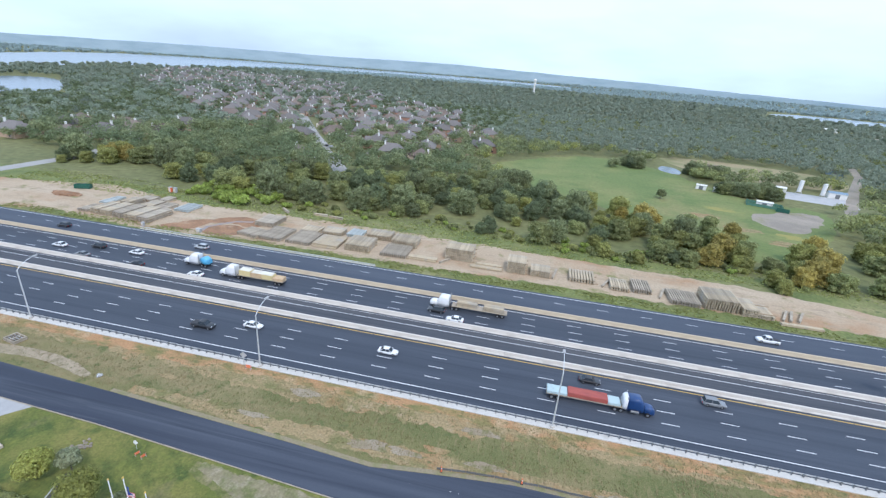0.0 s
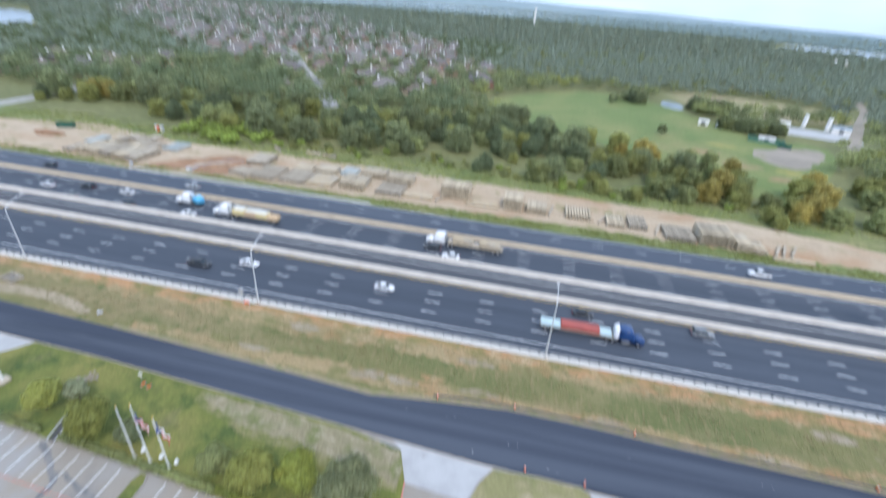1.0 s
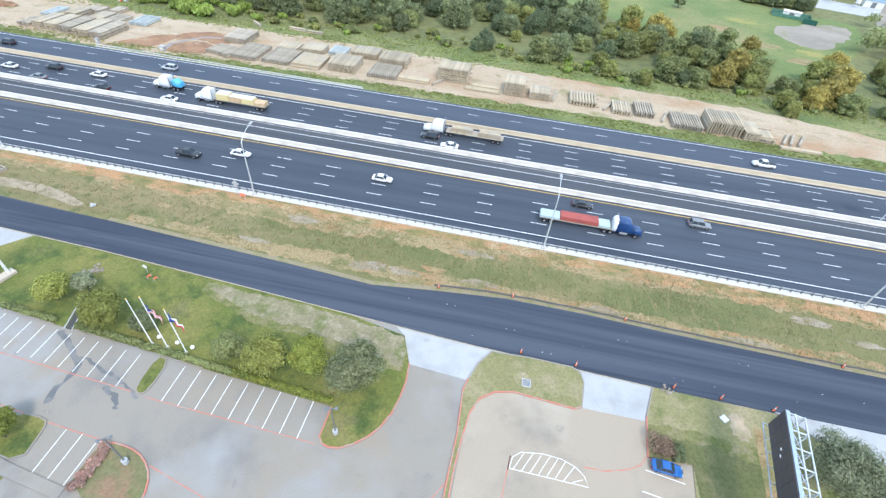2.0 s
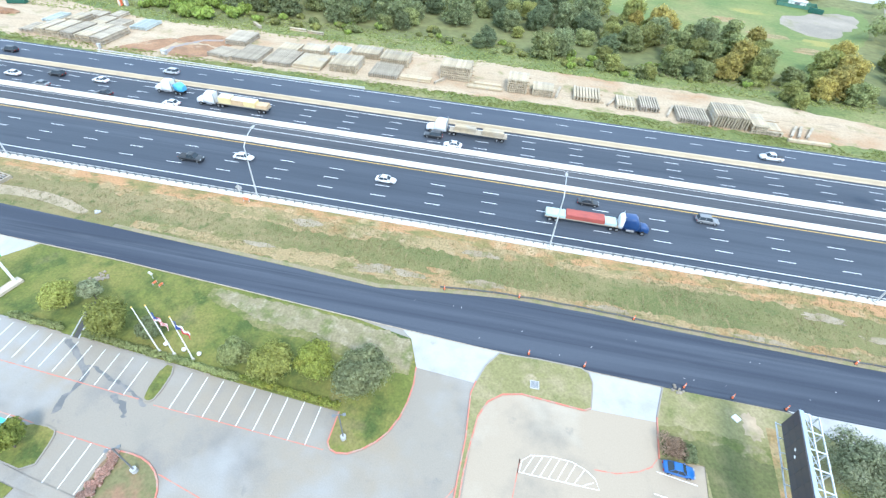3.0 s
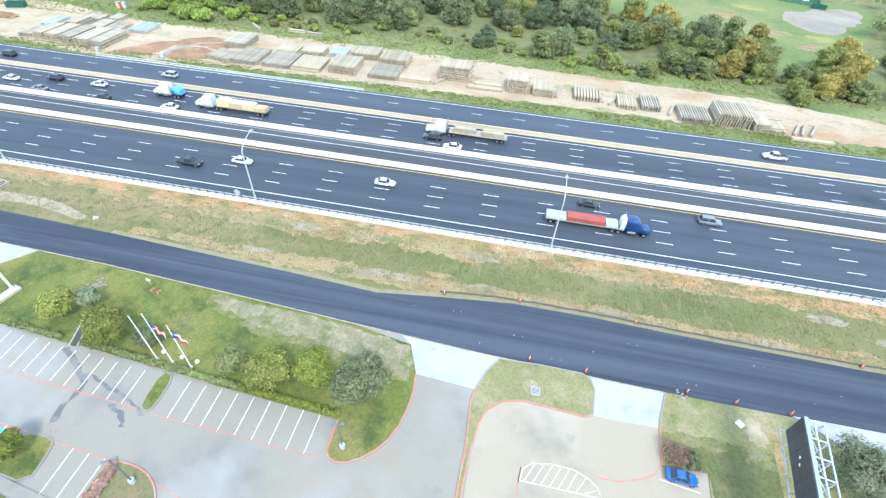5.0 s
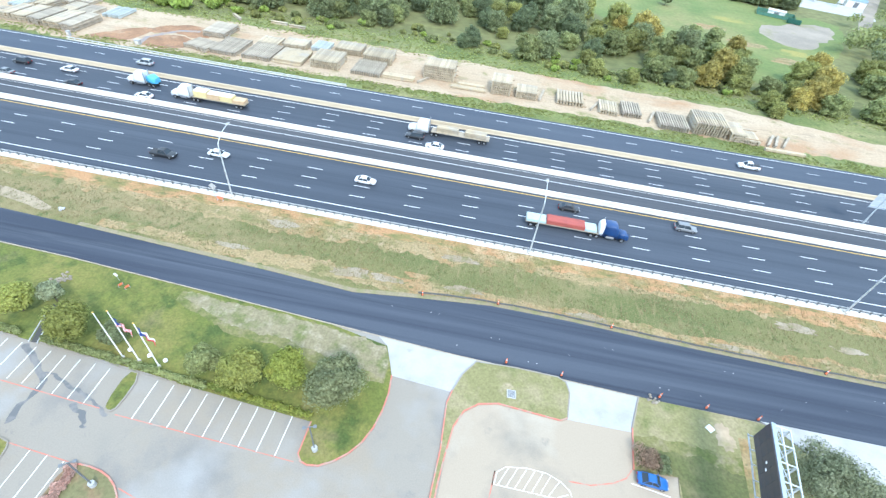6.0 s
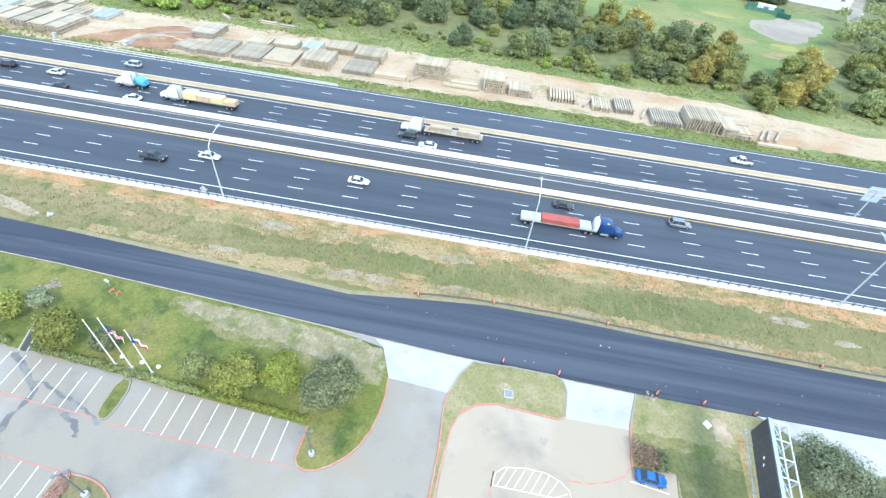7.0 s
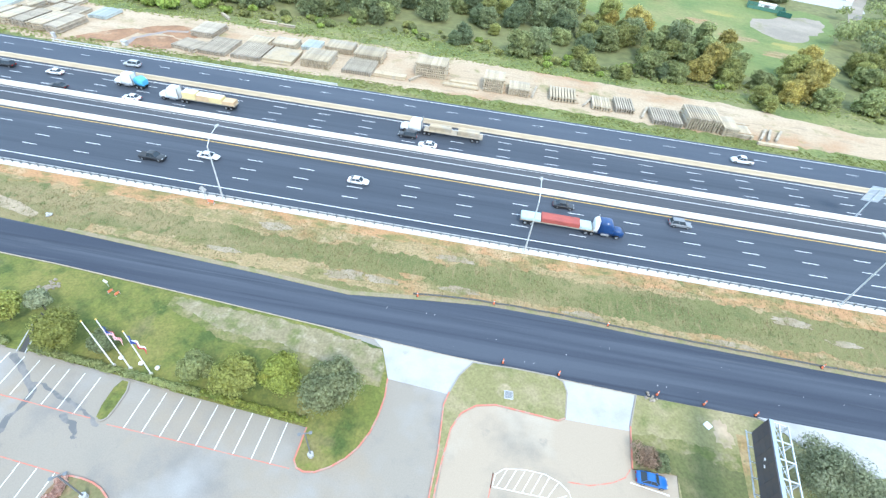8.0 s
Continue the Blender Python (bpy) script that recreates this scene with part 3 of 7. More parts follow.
band("green_patch", 27.3, 43.2, ([27.3, 32.7, 32.8, 43.2], [31.4, 31.4, 12, 12]), ([27.3, 31, 36, 40, 43.2], [35.9, 36.2, 36.4, 35.6, 36.0]), 0.158, MIXED_DRY, "half dry lower part of the grass plot", 54.0, 0.7, 0.3)
band("green_patch", 27.3, 43.2, ([27.3, 32.7, 32.8, 43.2], [31.4, 31.4, 12, 12]), ([27.3, 31, 36, 40, 43.2], [34.6, 34.4, 34.8, 33.6, 33.0]), 0.1615, PLOT_GREEN, "greener lower part of the grass plot", 64.0, 0.9, 0.3)
WARM = surface("warm_lot_concrete", (0.345, 0.285, 0.215), 0.85, spots=(((0.26, 0.225, 0.18), 0.10, 0.5, 0.66, 6), ((0.39, 0.34, 0.27), 0.06, 0.5, 0.66, 5), ((0.19, 0.175, 0.155), 0.25, 0.62, 0.76, 6)), grain=(6, 0.07), bump=0.1)
plate("car_park_bay", [(1.3, 5), (1.3, 16), (1.5, 27.4), (2.0, 31.6), (3.1, 34.1), (5.0, 35.75), (7.8, 36.45), (12.3, 36.15), (16.9, 35.85), (17.9, 36.2), (27.1, 36.3), (26.7, 30.9), (32.7, 31.2), (32, 24), (31.6, 5)], -0.3, 0.0195, WARM, "warm beige concrete parking bay", "pavement")
# driveway aprons
APRON = surface("apron_concrete", (0.40, 0.395, 0.39), 0.8, spots=(((0.33, 0.325, 0.32), 0.25, 0.45, 0.68, 6), ((0.30, 0.29, 0.27), 0.5, 0.64, 0.8, 6)), grain=(5, 0.06))
plate("driveway", [(-12.4, 43.9), (-10.4, 42.3), (-8.35, 37.3), (0.75, 36.7), (2.0, 40.0), (3.9, 42.8), (3.6, 43.3)], -0.3, 0.030, APRON, "new white concrete driveway apron", "driveway")
plate("driveway", [(17.6, 43.0), (18.45, 40.6), (17.9, 36.2), (27.15, 36.3), (27.5, 38), (28.9, 42.55)], -0.3, 0.030, APRON, "new white concrete driveway apron", "driveway")
plate("driveway", [(-97, 48.2), (-82, 47.1), (-84, 44.6), (-86.5, 41.6), (-90, 38.6), (-104, 38.2)], -0.3, 0.030, APRON, "new white concrete driveway apron", "driveway")
plate("driveway", [(46.9, 42.4), (49.2, 41.3), (52, 39), (60, 36), (66, 37), (67, 42.4)], -0.3, 0.180, APRON, "new white concrete driveway apron", "driveway")
kerbed("island_bed", rounded([(66.5, 42.2), (64.8, 40.5), (63.5, 36), (63, 30), (90, 26), (95, 42.2)], 2), DRY_LAWN, "dry grass island beyond the billboard", z=0.2)
# islands at the front of the buildings' car park
kerbed("island_bed", rounded([(-57.6, 15.4), (-56.6, 17.7), (-52.4, 17.8), (-51.6, 16.6), (-51.1, 12.2), (-57.2, 12.9)], 1), LAWN, "green planted island with a small tree", grey=((0, 12),))
ISL3 = rounded([(-43.6, 10.5), (-43.6, 16.6), (-41.6, 17.0), (-38.4, 16.6), (-36.0, 15.2), (-34.6, 13.2), (-34.2, 10.5)], 1)
kerbed("island_bed", ISL3, surface("mulch_grass", (0.16, 0.15, 0.07), 0.95, spots=(((0.24, 0.15, 0.09), 0.3, 0.45, 0.65, 5), ((0.11, 0.15, 0.05), 0.2, 0.55, 0.7, 4)), grain=(3, 0.2), bump=0.5), "planted island of brown grass and mulch", red=((2, 11),))
plate("walkway", [(-75, 15.5), (-57.3, 12.9), (-51, 11.9), (-43.7, 11.0), (-43.7, 9.6), (-51, 10.5), (-58, 11.4), (-75, 13.6)], -0.3, 0.13, CONCRETE, "pale concrete walkway", "walkway")
kerbed("island_bed", [(-75, 13.5), (-58, 11.3), (-51.5, 10.4), (-52, 7.5), (-58, 8.2), (-75, 9)], LAWN, "green grass bed beside the walkway", z=0.12)


def painted(name, lines, material, label, w=0.11, z=0.018, h=0.006):
    bm = bmesh.new()
    for path in lines:
        ribbon(bm, path, w, z - 0.02, z + h)
    return tagged(link_mesh(name, bm, material), label, "pavement marking", "", "structure")


stalls = [[(-40.1 + 2.52 * k, 29.0 - 0.09 * k), (-40.0 + 2.50 * k, 23.4 - 0.1 * k)] for k in range(9)]
painted("stall_lines", stalls, WHITE_PAINT, "white parking stall lines of the long row", 0.10)
stalls = [[(-47.5 - 2.42 * k, 29.3 + 0.17 * k), (-47.3 - 2.42 * k, 23.8 + 0.22 * k)] for k in range(14)]
painted("stall_lines", stalls, WHITE_PAINT, "white parking stall lines of the row by the hedge", 0.10)
painted("stall_lines", [[(-49.0, 17.3), (-48.8, 11.6)], [(-46.6, 17.1), (-46.5, 11.4)], [(-44.2, 17.0), (-44.2, 11.2)], [(-59.6, 18.2), (-59.4, 12.8)], [(-62.2, 18.4), (-62, 13)]], WHITE_PAINT, "white parking stall lines beside the planted islands", 0.10)
painted("stall_lines", [[(26.2, 29.1), (31.2, 28.4)], [(25.4, 26.2), (31, 25.5)]], WHITE_PAINT, "white parking stall lines beside the blue car", 0.13)
painted("fire_lane", [[(-80, 25.7), (-69.2, 25.0), (-49.8, 24.0), (-44.8, 23.75)], [(-42.4, 23.4), (-32.3, 23.1), (-17.4, 22.55)]], RED_PAINT, "faded red fire lane line along the stalls", 0.13)
painted("fire_lane", [[(-80, 19.4), (-58, 18.0), (-51.5, 17.4), (-43.6, 16.9)], [(-36, 15.4), (-28, 13.6), (-18, 11.6), (-8, 11.2)], [(-8, 11.2), (-2.6, 17.0), (0.4, 21.6)]], RED_PAINT, "faded red fire lane line across the car park", 0.13)
painted("fire_lane", [[(17.9, 27.6), (20.8, 27.7), (23.8, 28.6), (25.6, 29.6), (26.5, 30.9)]], RED_PAINT, "faded red curved line by the blue car", 0.17)
# hatched island
OVAL = [(8.2, 25.2), (8.5, 26.8), (9.6, 27.7), (12.4, 28.1), (15.0, 28.0), (16.9, 27.3), (18.0, 26.4), (18.5, 25.1)]
hatch = [OVAL + [OVAL[0]]]
for k in range(8):
    u = 9.6 + 1.1 * k
    top = 28.0 if u < 15.5 else 28.0 - (u - 15.5) * 0.8
    hatch.append([(u - 0.9, 25.25), (u + 0.5, top - 0.15 - (0.5 if k == 7 else 0))])
painted("hatching", hatch, WHITE_PAINT, "white hatched no-parking island on concrete", 0.09)
painted("fire_lane", [[(8.0, 25.0), (8.2, 26.9), (7.6, 22), (7.5, 16)]], RED_PAINT, "faded red line beside the hatching", 0.14)
painted("hatching", [[(-66 + 0.75 * k, 17.6), (-64.6 + 0.75 * k, 14.2)] for k in range(8)], WHITE_PAINT, "white hatched access aisle", 0.15)
plate("accessible_mark", [(-60.6, 17.6), (-58.8, 17.4), (-58.8, 15.9), (-60.6, 16.1)], -0.1, 0.026, surface("blue_paint", (0.10, 0.42, 0.62), 0.6, grain=(4, 0.1)), "pale blue painted square on a parking stall", "pavement marking")
# wet streaks from the drain
WET = surface("wet_concrete", (0.125, 0.123, 0.122), 0.5, spots=(((0.22, 0.205, 0.19), 0.5, 0.45, 0.65, 6),))
for path, w in (([(-61.5, 30.2), (-59.8, 29.3), (-57.2, 27.6), (-54.7, 25.5), (-54.3, 23.9), (-54.7, 22.2), (-54.5, 20.2), (-54.2, 19.0)], 0.75), ([(-55.5, 27.0), (-53.4, 26.7), (-51.0, 25.9), (-48.6, 25.2), (-46.4, 24.4), (-44.6, 23.7), (-42.7, 22.7)], 0.5), ([(-48.5, 23.4), (-46.6, 22.6), (-45.4, 21.6), (-44.6, 20.6)], 0.7)):
    fine = []
    for (ax, ay), (bx, by) in zip(path, path[1:]):
        for u in (0.0, 0.33, 0.66):
            fine.append((ax + (bx - ax) * u + random.uniform(-0.2, 0.2), ay + (by - ay) * u + random.uniform(-0.2, 0.2)))
    left = [(x + w * random.uniform(0.15, 0.75), y + w * random.uniform(0.1, 0.5)) for x, y in fine]
    right = [(x - w * random.uniform(0.15, 0.75), y - w * random.uniform(0.1, 0.5)) for x, y in fine]
    plate("wet_stain", rounded(left + right[::-1], 1), -0.1, 0.0205 + 0.0035 * w, WET, "dark wet streak on the concrete", "stain")

# tracks and bare patches of the embankment
TRACK = surface("worn_track_soil", (0.255, 0.205, 0.135), 0.95, spots=(((0.16, 0.15, 0.06), 0.5, 0.48, 0.62, 7), ((0.31, 0.26, 0.19), 0.25, 0.5, 0.66, 6)), grain=(3, 0.2), bump=0.6)
plate("bare_track", ragged(rounded([(-109.9, 59.8), (-105.1, 60.4), (-97.5, 61.0), (-90.4, 60.6), (-83.6, 58.8), (-80.1, 57.4), (-81.4, 56.1), (-87.4, 57.4), (-95.1, 58.4), (-102.4, 57.8), (-107.2, 57.2)], 2), 1.0, 0.5), -0.1, 0.030, surface("pale_track_soil", (0.33, 0.27, 0.185), 0.95, spots=(((0.24, 0.20, 0.125), 0.4, 0.46, 0.64, 7), ((0.17, 0.16, 0.07), 0.5, 0.58, 0.7, 7)), grain=(3, 0.2), bump=0.6), "bare dirt track on the embankment", "bare soil")
for k, (x, y, rx, ry) in enumerate(((-30, 55.4, 4.2, 1.1), (-21, 55.9, 3.4, 1.3), (-14, 56.2, 3.0, 0.9), (-9, 58.2, 2.2, 0.8), (0, 57.0, 3.2, 0.7), (22, 56.3, 3.6, 0.6), (31, 55.9, 2.6, 0.7), (47, 55.6, 4.0, 0.6), (-44, 56.8, 3.0, 0.8), (-52, 57.6, 2.6, 0.7), (-2, 64.6, 3.4, 0.9), (-38, 64.8, 3.2, 1.0), (-66, 61.5, 2.4, 0.6), (60, 63.2, 3.6, 1.1), (68, 60.2, 2.6, 0.7))):
    plate("bare_patch", blob(x, y, rx, ry, 3.7 * k), -0.1, 0.031 + 0.0006 * k, TRACK if k % 3 else DRY_STRAW, "pale bare patch on the grassy embankment", "bare soil")
bm = bmesh.new()
ribbon(bm, [(x, y + 0.5) for x, y in FRONT_TOP[5:]], 0.9, -0.2, 0.05)
tagged(link_mesh("road_edge", bm, surface("sandy_edge", (0.245, 0.205, 0.13), 0.95, spots=(((0.20, 0.19, 0.09), 0.5, 0.45, 0.65, 5),), grain=(3, 0.15))), "sandy soil edge of the new road", "bare soil", "", "structure")
bm = bmesh.new()
ribbon(bm, [(x, y - 0.1) for x, y in FRONT_LOW[2:9]], 0.16, -0.2, 0.10)
tagged(link_mesh("kerb", bm, GREY_GIRDER), "low concrete kerb of the frontage road", "kerb", "", "structure")

# precast girders stored in the dirt yard
TIMBER = surface("old_timber", (0.30, 0.22, 0.13), 0.85, grain=(8, 0.2))


def girder_mesh(length, wide, deep):
    """An I-shaped girder along y, its near end at y = 0."""
    w, f = wide / 2, wide * 0.27
    o = [(-w * 0.96, 0), (w * 0.96, 0), (w * 0.96, deep * 0.22), (f, deep * 0.34), (f, deep * 0.62), (w, deep * 0.74), (w, deep), (-w, deep), (-w, deep * 0.74), (-f, deep * 0.62), (-f, deep * 0.34), (-w * 0.96, deep * 0.22)]
    bm = bmesh.new()
    a, b = [bm.verts.new((x, 0, z)) for x, z in o], [bm.verts.new((x, length, z)) for x, z in o]
    bm.faces.new(a), bm.faces.new(b[::-1])
    for i in range(12):
        j = (i + 1) % 12
        bm.faces.new((a[j], a[i], b[i], b[j]))
    return bm


def girder_stack(x0, x1, y, depth, layers, material, label, wide=0.68, deep=1.05, gap=0.03, turn=0.0, missing=0):
    st = thing("girder_stack", label, "girder stack", "stored girders", pose(x0, y, 0.02, 0, 0, turn))
    n = max(2, int((x1 - x0) / (wide + gap)))
    first, dun = None, None
    for k in range(layers):
        z = k * (deep + 0.16)
        for yy in (depth * 0.12, depth * 0.85):
            if dun is None:
                bm = bmesh.new()
                box(bm, -0.2, x1 - x0 + 0.1, -0.12, 0.12, 0, 0.16)
                dun = part("dunnage", bm, TIMBER, st, "timber bearer")
            else:
                d = new("dunnage", dun.data)
                d.parent = st
                dun_k = d
            (dun if k == 0 and yy < depth * 0.5 else dun_k).location = (0, yy, z)
        for i in range(n - (missing if k == layers - 1 else 0)):
            if first is None:
                g = first = part("girder", girder_mesh(depth, wide, deep), material, st)
            else:
                g = new("girder", first.data)
                g.parent = st
            g.location = (wide / 2 + i * (wide + gap), random.uniform(-0.25, 0.25), z + 0.16)
    return st


def slab_stack(x0, x1, y, depth, n, label, thick=0.4):
    st = thing("slab_stack", label, "slab stack", "stored girders", pose(x0, y, 0.02))
    for k in range(n):
        bm = bmesh.new()
        box(bm, 0, x1 - x0, 0, depth, 0, thick)
        bmesh.ops.bevel(bm, geom=bm.edges[:], offset=0.05, segments=1, affect="EDGES")
        s = part("slab", bm, GIRDER, st)
        s.location = (random.uniform(-0.3, 0.3), random.uniform(-0.2, 0.2), k * (thick + 0.1) + 0.1)
        for xx in (0.8, x1 - x0 - 0.8):
            bm = bmesh.new()
            box(bm, xx - 0.1, xx + 0.1, 0.1, depth - 0.1, k * (thick + 0.1), k * (thick + 0.1) + 0.1)
            part("dunnage", bm, TIMBER, st)
    return st


BLUE_GIRDER = surface("blue_grey_form_steel", (0.43, 0.46, 0.44), 0.7, spots=(((0.33, 0.37, 0.37), 0.7, 0.45, 0.7, 5),), grain=(5, 0.12), per_object=0.12)
one, two, three = ("single layer of concrete girders on timber bearers", "two-layer stack of precast concrete girders in the yard", "tall three-layer stack of precast concrete girders")
grey = "low stack of grey weathered girders with open tops"
# far-left cluster: close rows of short girders, end on
for k, (x0, x1, y, depth, layers, mat) in enumerate(((-171.2, -165.6, 135.0, 7.5, 1, GREY_GIRDER), (-165.0, -160.8, 134.8, 10.0, 2, GIRDER), (-160.2, -155.2, 134.8, 11.0, 2, GIRDER), (-154.6, -149.4, 134.5, 11.5, 2, GREY_GIRDER),
                                                     (-148.7, -143.2, 134.0, 12.0, 2, GIRDER), (-142.6, -137.4, 133.5, 12.5, 2, GREY_GIRDER), (-162.8, -157.6, 146.6, 7.5, 2, GIRDER), (-163.2, -156.0, 155.0, 5.5, 1, GREY_GIRDER),
                                                     (-155.4, -149.6, 147.0, 9.0, 1, GIRDER), (-148.8, -142.6, 147.4, 8.0, 1, GREY_GIRDER), (-154.6, -150.4, 157.0, 6.0, 1, GREY_GIRDER))):
    girder_stack(x0, x1, y, depth, layers, mat, two if layers == 2 else one, wide=0.62, gap=0.06 if k % 3 else 0.2, turn=-2, deep=0.9)
girder_stack(-140.2, -133.2, 149.2, 9.0, 1, BLUE_GIRDER, "blue-grey steel forms lying side by side", wide=0.5, gap=0.45, deep=0.9)
girder_stack(-172.5, -168.0, 146.0, 9.0, 1, BLUE_GIRDER, "blue-grey steel forms lying side by side", wide=0.5, gap=0.35, deep=0.7)
# middle group
girder_stack(-102.5, -93.5, 136.4, 7.0, 1, GREY_GIRDER, grey, wide=0.46, gap=0.27, turn=-14)
girder_stack(-102.4, -94.2, 147.2, 10.0, 2, GREY_GIRDER, two, deep=0.7)
girder_stack(-93.2, -84.0, 135.0, 12.0, 1, GREY_GIRDER, grey, wide=0.46, gap=0.27)
girder_stack(-82.8, -73.2, 135.4, 11.4, 1, GREY_GIRDER, grey, wide=0.46, gap=0.27)
girder_stack(-83.0, -75.5, 147.0, 6.0, 1, GIRDER, one, gap=0.1)
girder_stack(-74.5, -66.5, 147.2, 6.0, 2, GIRDER, two, deep=0.8)
slab_stack(-72.8, -63.4, 135.8, 9.8, 2, "flat pale concrete slabs on bearers", 0.6)
girder_stack(-61.0, -51.8, 137.2, 9.6, 2, GIRDER, two, wide=0.5, gap=0.2)
girder_stack(-65.5, -59.0, 149.5, 7.0, 1, BLUE_GIRDER, grey, wide=0.46, gap=0.27)
girder_stack(-47.8, -38.2, 137.0, 10.0, 1, GREY_GIRDER, grey, wide=0.46, gap=0.27)
girder_stack(-57.8, -48.4, 150.6, 7.0, 2, GIRDER, two, wide=0.5, gap=0.16, deep=0.8)
girder_stack(-47.0, -37.4, 147.2, 8.0, 2, GIRDER, two, wide=0.46, gap=0.27)
slab_stack(-38.0, -28.0, 138.0, 2.4, 2, "long concrete slabs lying by the verge", 0.45)
girder_stack(-25.8, -15.4, 142.6, 7.0, 3, GIRDER, three, gap=0.02, deep=1.3)
slab_stack(-16.0, -5.0, 138.6, 1.8, 1, "long concrete beam lying by the verge", 0.6)
slab_stack(-14.5, -6.0, 141.6, 1.4, 1, "long concrete beam lying by the verge", 0.6)
girder_stack(-3.9, 2.9, 139.4, 7.0, 3, GIRDER, three, gap=0.02, deep=1.2)
girder_stack(4.0, 10.8, 139.4, 6.0, 2, GIRDER, two, gap=0.04, deep=0.95)
girder_stack(16.8, 26.0, 139.8, 8.0, 1, GIRDER, one, gap=0.25, deep=1.3)
girder_stack(29.8, 36.0, 138.0, 7.5, 1, GIRDER, one, gap=0.12, deep=1.2)
girder_stack(36.8, 42.8, 138.6, 8.5, 1, GREY_GIRDER, grey, wide=0.46, gap=0.27, deep=1.3)
girder_stack(47.3, 56.2, 134.6, 9.0, 1, GREY_GIRDER, grey, wide=0.46, gap=0.27, deep=1.3)
girder_stack(57.0, 66.8, 134.8, 9.5, 3, GIRDER, three, wide=0.46, gap=0.28)
girder_stack(67.2, 76.6, 134.0, 8.0, 2, GIRDER, two, gap=0.05, missing=6)
slab_stack(76.8, 88.0, 131.4, 1.2, 1, "long concrete beam lying in the grass verge", 0.7)
for x, y, ang in ((11.4, 139.5, 80), (27.2, 139.0, 65), (78.5, 134.5, 62), (80.6, 134.6, 66), (83.0, 135.0, 60), (-26.6, 138.0, 60), (44.5, 137, 70)):
    beam = thing("loose_girder", "single grey concrete girder lying in the dirt", "girder", "stored girders", pose(x, y, 0.02, 0, 0, ang - 90))
    part("girder_body", girder_mesh(8.0, 0.7, 0.7), GREY_GIRDER, beam)
for x, y, turn in ((-103.4, 169.6, -40), (-88.2, 168.2, 0), (-81.0, 167.4, -1)):
    beam = thing("loose_girder", "pale concrete beam lying at the yard's far edge", "girder", "stored girders", pose(x, y, 0.02, 0, 0, turn - 90))
    part("girder_body", girder_mesh(6.2, 1.0, 0.9), GIRDER, beam)
# red clay workings between the stacks
for k, outline in enumerate(([(-134, 132.6), (-130, 139), (-124, 146), (-118, 147), (-119, 138), (-122, 132)], [(-123, 140), (-119, 150), (-110, 155), (-101, 152), (-99, 146), (-104, 143), (-112, 146)], [(-117, 133), (-116, 141), (-109, 145), (-102, 142), (-101, 136), (-107, 133)])):
    plate("clay_working", ragged(rounded(outline, 1), 2.0, 1.4), -0.1, 0.029 + 0.0012 * k, RED_DIRT, "reddish clay bank with wet ruts", "bare soil")
for path, w in (([(-116, 134), (-117, 139), (-114, 144), (-111, 148), (-105, 150)], 1.6),):
    bm = bmesh.new()
    ribbon(bm, path, w, -0.1, 0.036)
    tagged(link_mesh("rut", bm, surface("wet_clay", (0.20, 0.17, 0.16), 0.4, spots=(((0.30, 0.20, 0.13), 0.5, 0.45, 0.65, 4),))), "wet grey rut in the red clay", "rut", "", "structure")
bm = bmesh.new()
bmesh.ops.create_icosphere(bm, subdivisions=3, radius=1)
for v in bm.verts:
    v.co = Vector((v.co.x * 7, v.co.y * 2.6, max(0, v.co.z) * 1.3)) * (1 + 0.35 * noise.noise(v.co * 2.3))
mound = tagged(link_mesh("soil_mound", bm, RED_DIRT), "low mound of reddish brown soil in the yard", "soil mound")
mound.location = (-194, 150, 0.0)
# white shelf tank, cabinets and portable toilets in the yard
BOXES = ((-115.6, 132.8, 1.6, 1.2, 1.3, "white_tank", "small white plastic tank in the yard", NEW_CONCRETE), (-137.2, 130.6, 0.9, 0.9, 1.4, "control_cabinet", "pale grey control cabinet by the verge", NEW_CONCRETE),
         (-160.5, 171, 1.3, 1.3, 2.3, "portable_toilet", "orange portable toilet at the yard's edge", ORANGE), (-158.4, 171.5, 1.3, 1.3, 2.2, "portable_toilet", "white portable toilet at the yard's edge", NEW_CONCRETE))
for x, y, a, b, h, name, label, material in BOXES:
    cab = thing(name, label, name.replace("_", " "), at=pose(x, y, 0.03))
    bm = bmesh.new()
    box(bm, -a / 2, a / 2, -b / 2, b / 2, 0, h)
    bmesh.ops.bevel(bm, geom=bm.edges[:], offset=0.08, segments=2, affect="EDGES")
    part("body", bm, material, cab)
    bm = bmesh.new()
    box(bm, -a / 2 - 0.06, a / 2 + 0.06, -b / 2 - 0.06, b / 2 + 0.06, h, h + 0.12)
    part("roof", bm, NEW_CONCRETE, cab, "pale cap")
    bm = bmesh.new()
    box(bm, -a * 0.35, a * 0.35, -b / 2 - 0.03, -b / 2 + 0.005, 0.1, h - 0.2)
    part("door", bm, BARRIER, cab)
skip = thing("dumpster", "long dark green steel dumpster on the dirt", "dumpster", at=pose(-196, 160, 0.02, 0, 0, 20))
DARK_GREEN = surface("dark_green_paint", (0.03, 0.11, 0.08), 0.5, grain=(4, 0.15))
bm = bmesh.new()
box(bm, -3.2, 3.2, -1.2, 1.2, 0.15, 0.25)
for a in ((-3.2, 3.2, -1.2, -1.12), (-3.2, 3.2, 1.12, 1.2), (-3.2, -3.12, -1.12, 1.12), (3.12, 3.2, -1.12, 1.12)):
    box(bm, *a, 0.25, 1.9)
part("body", bm, DARK_GREEN, skip)
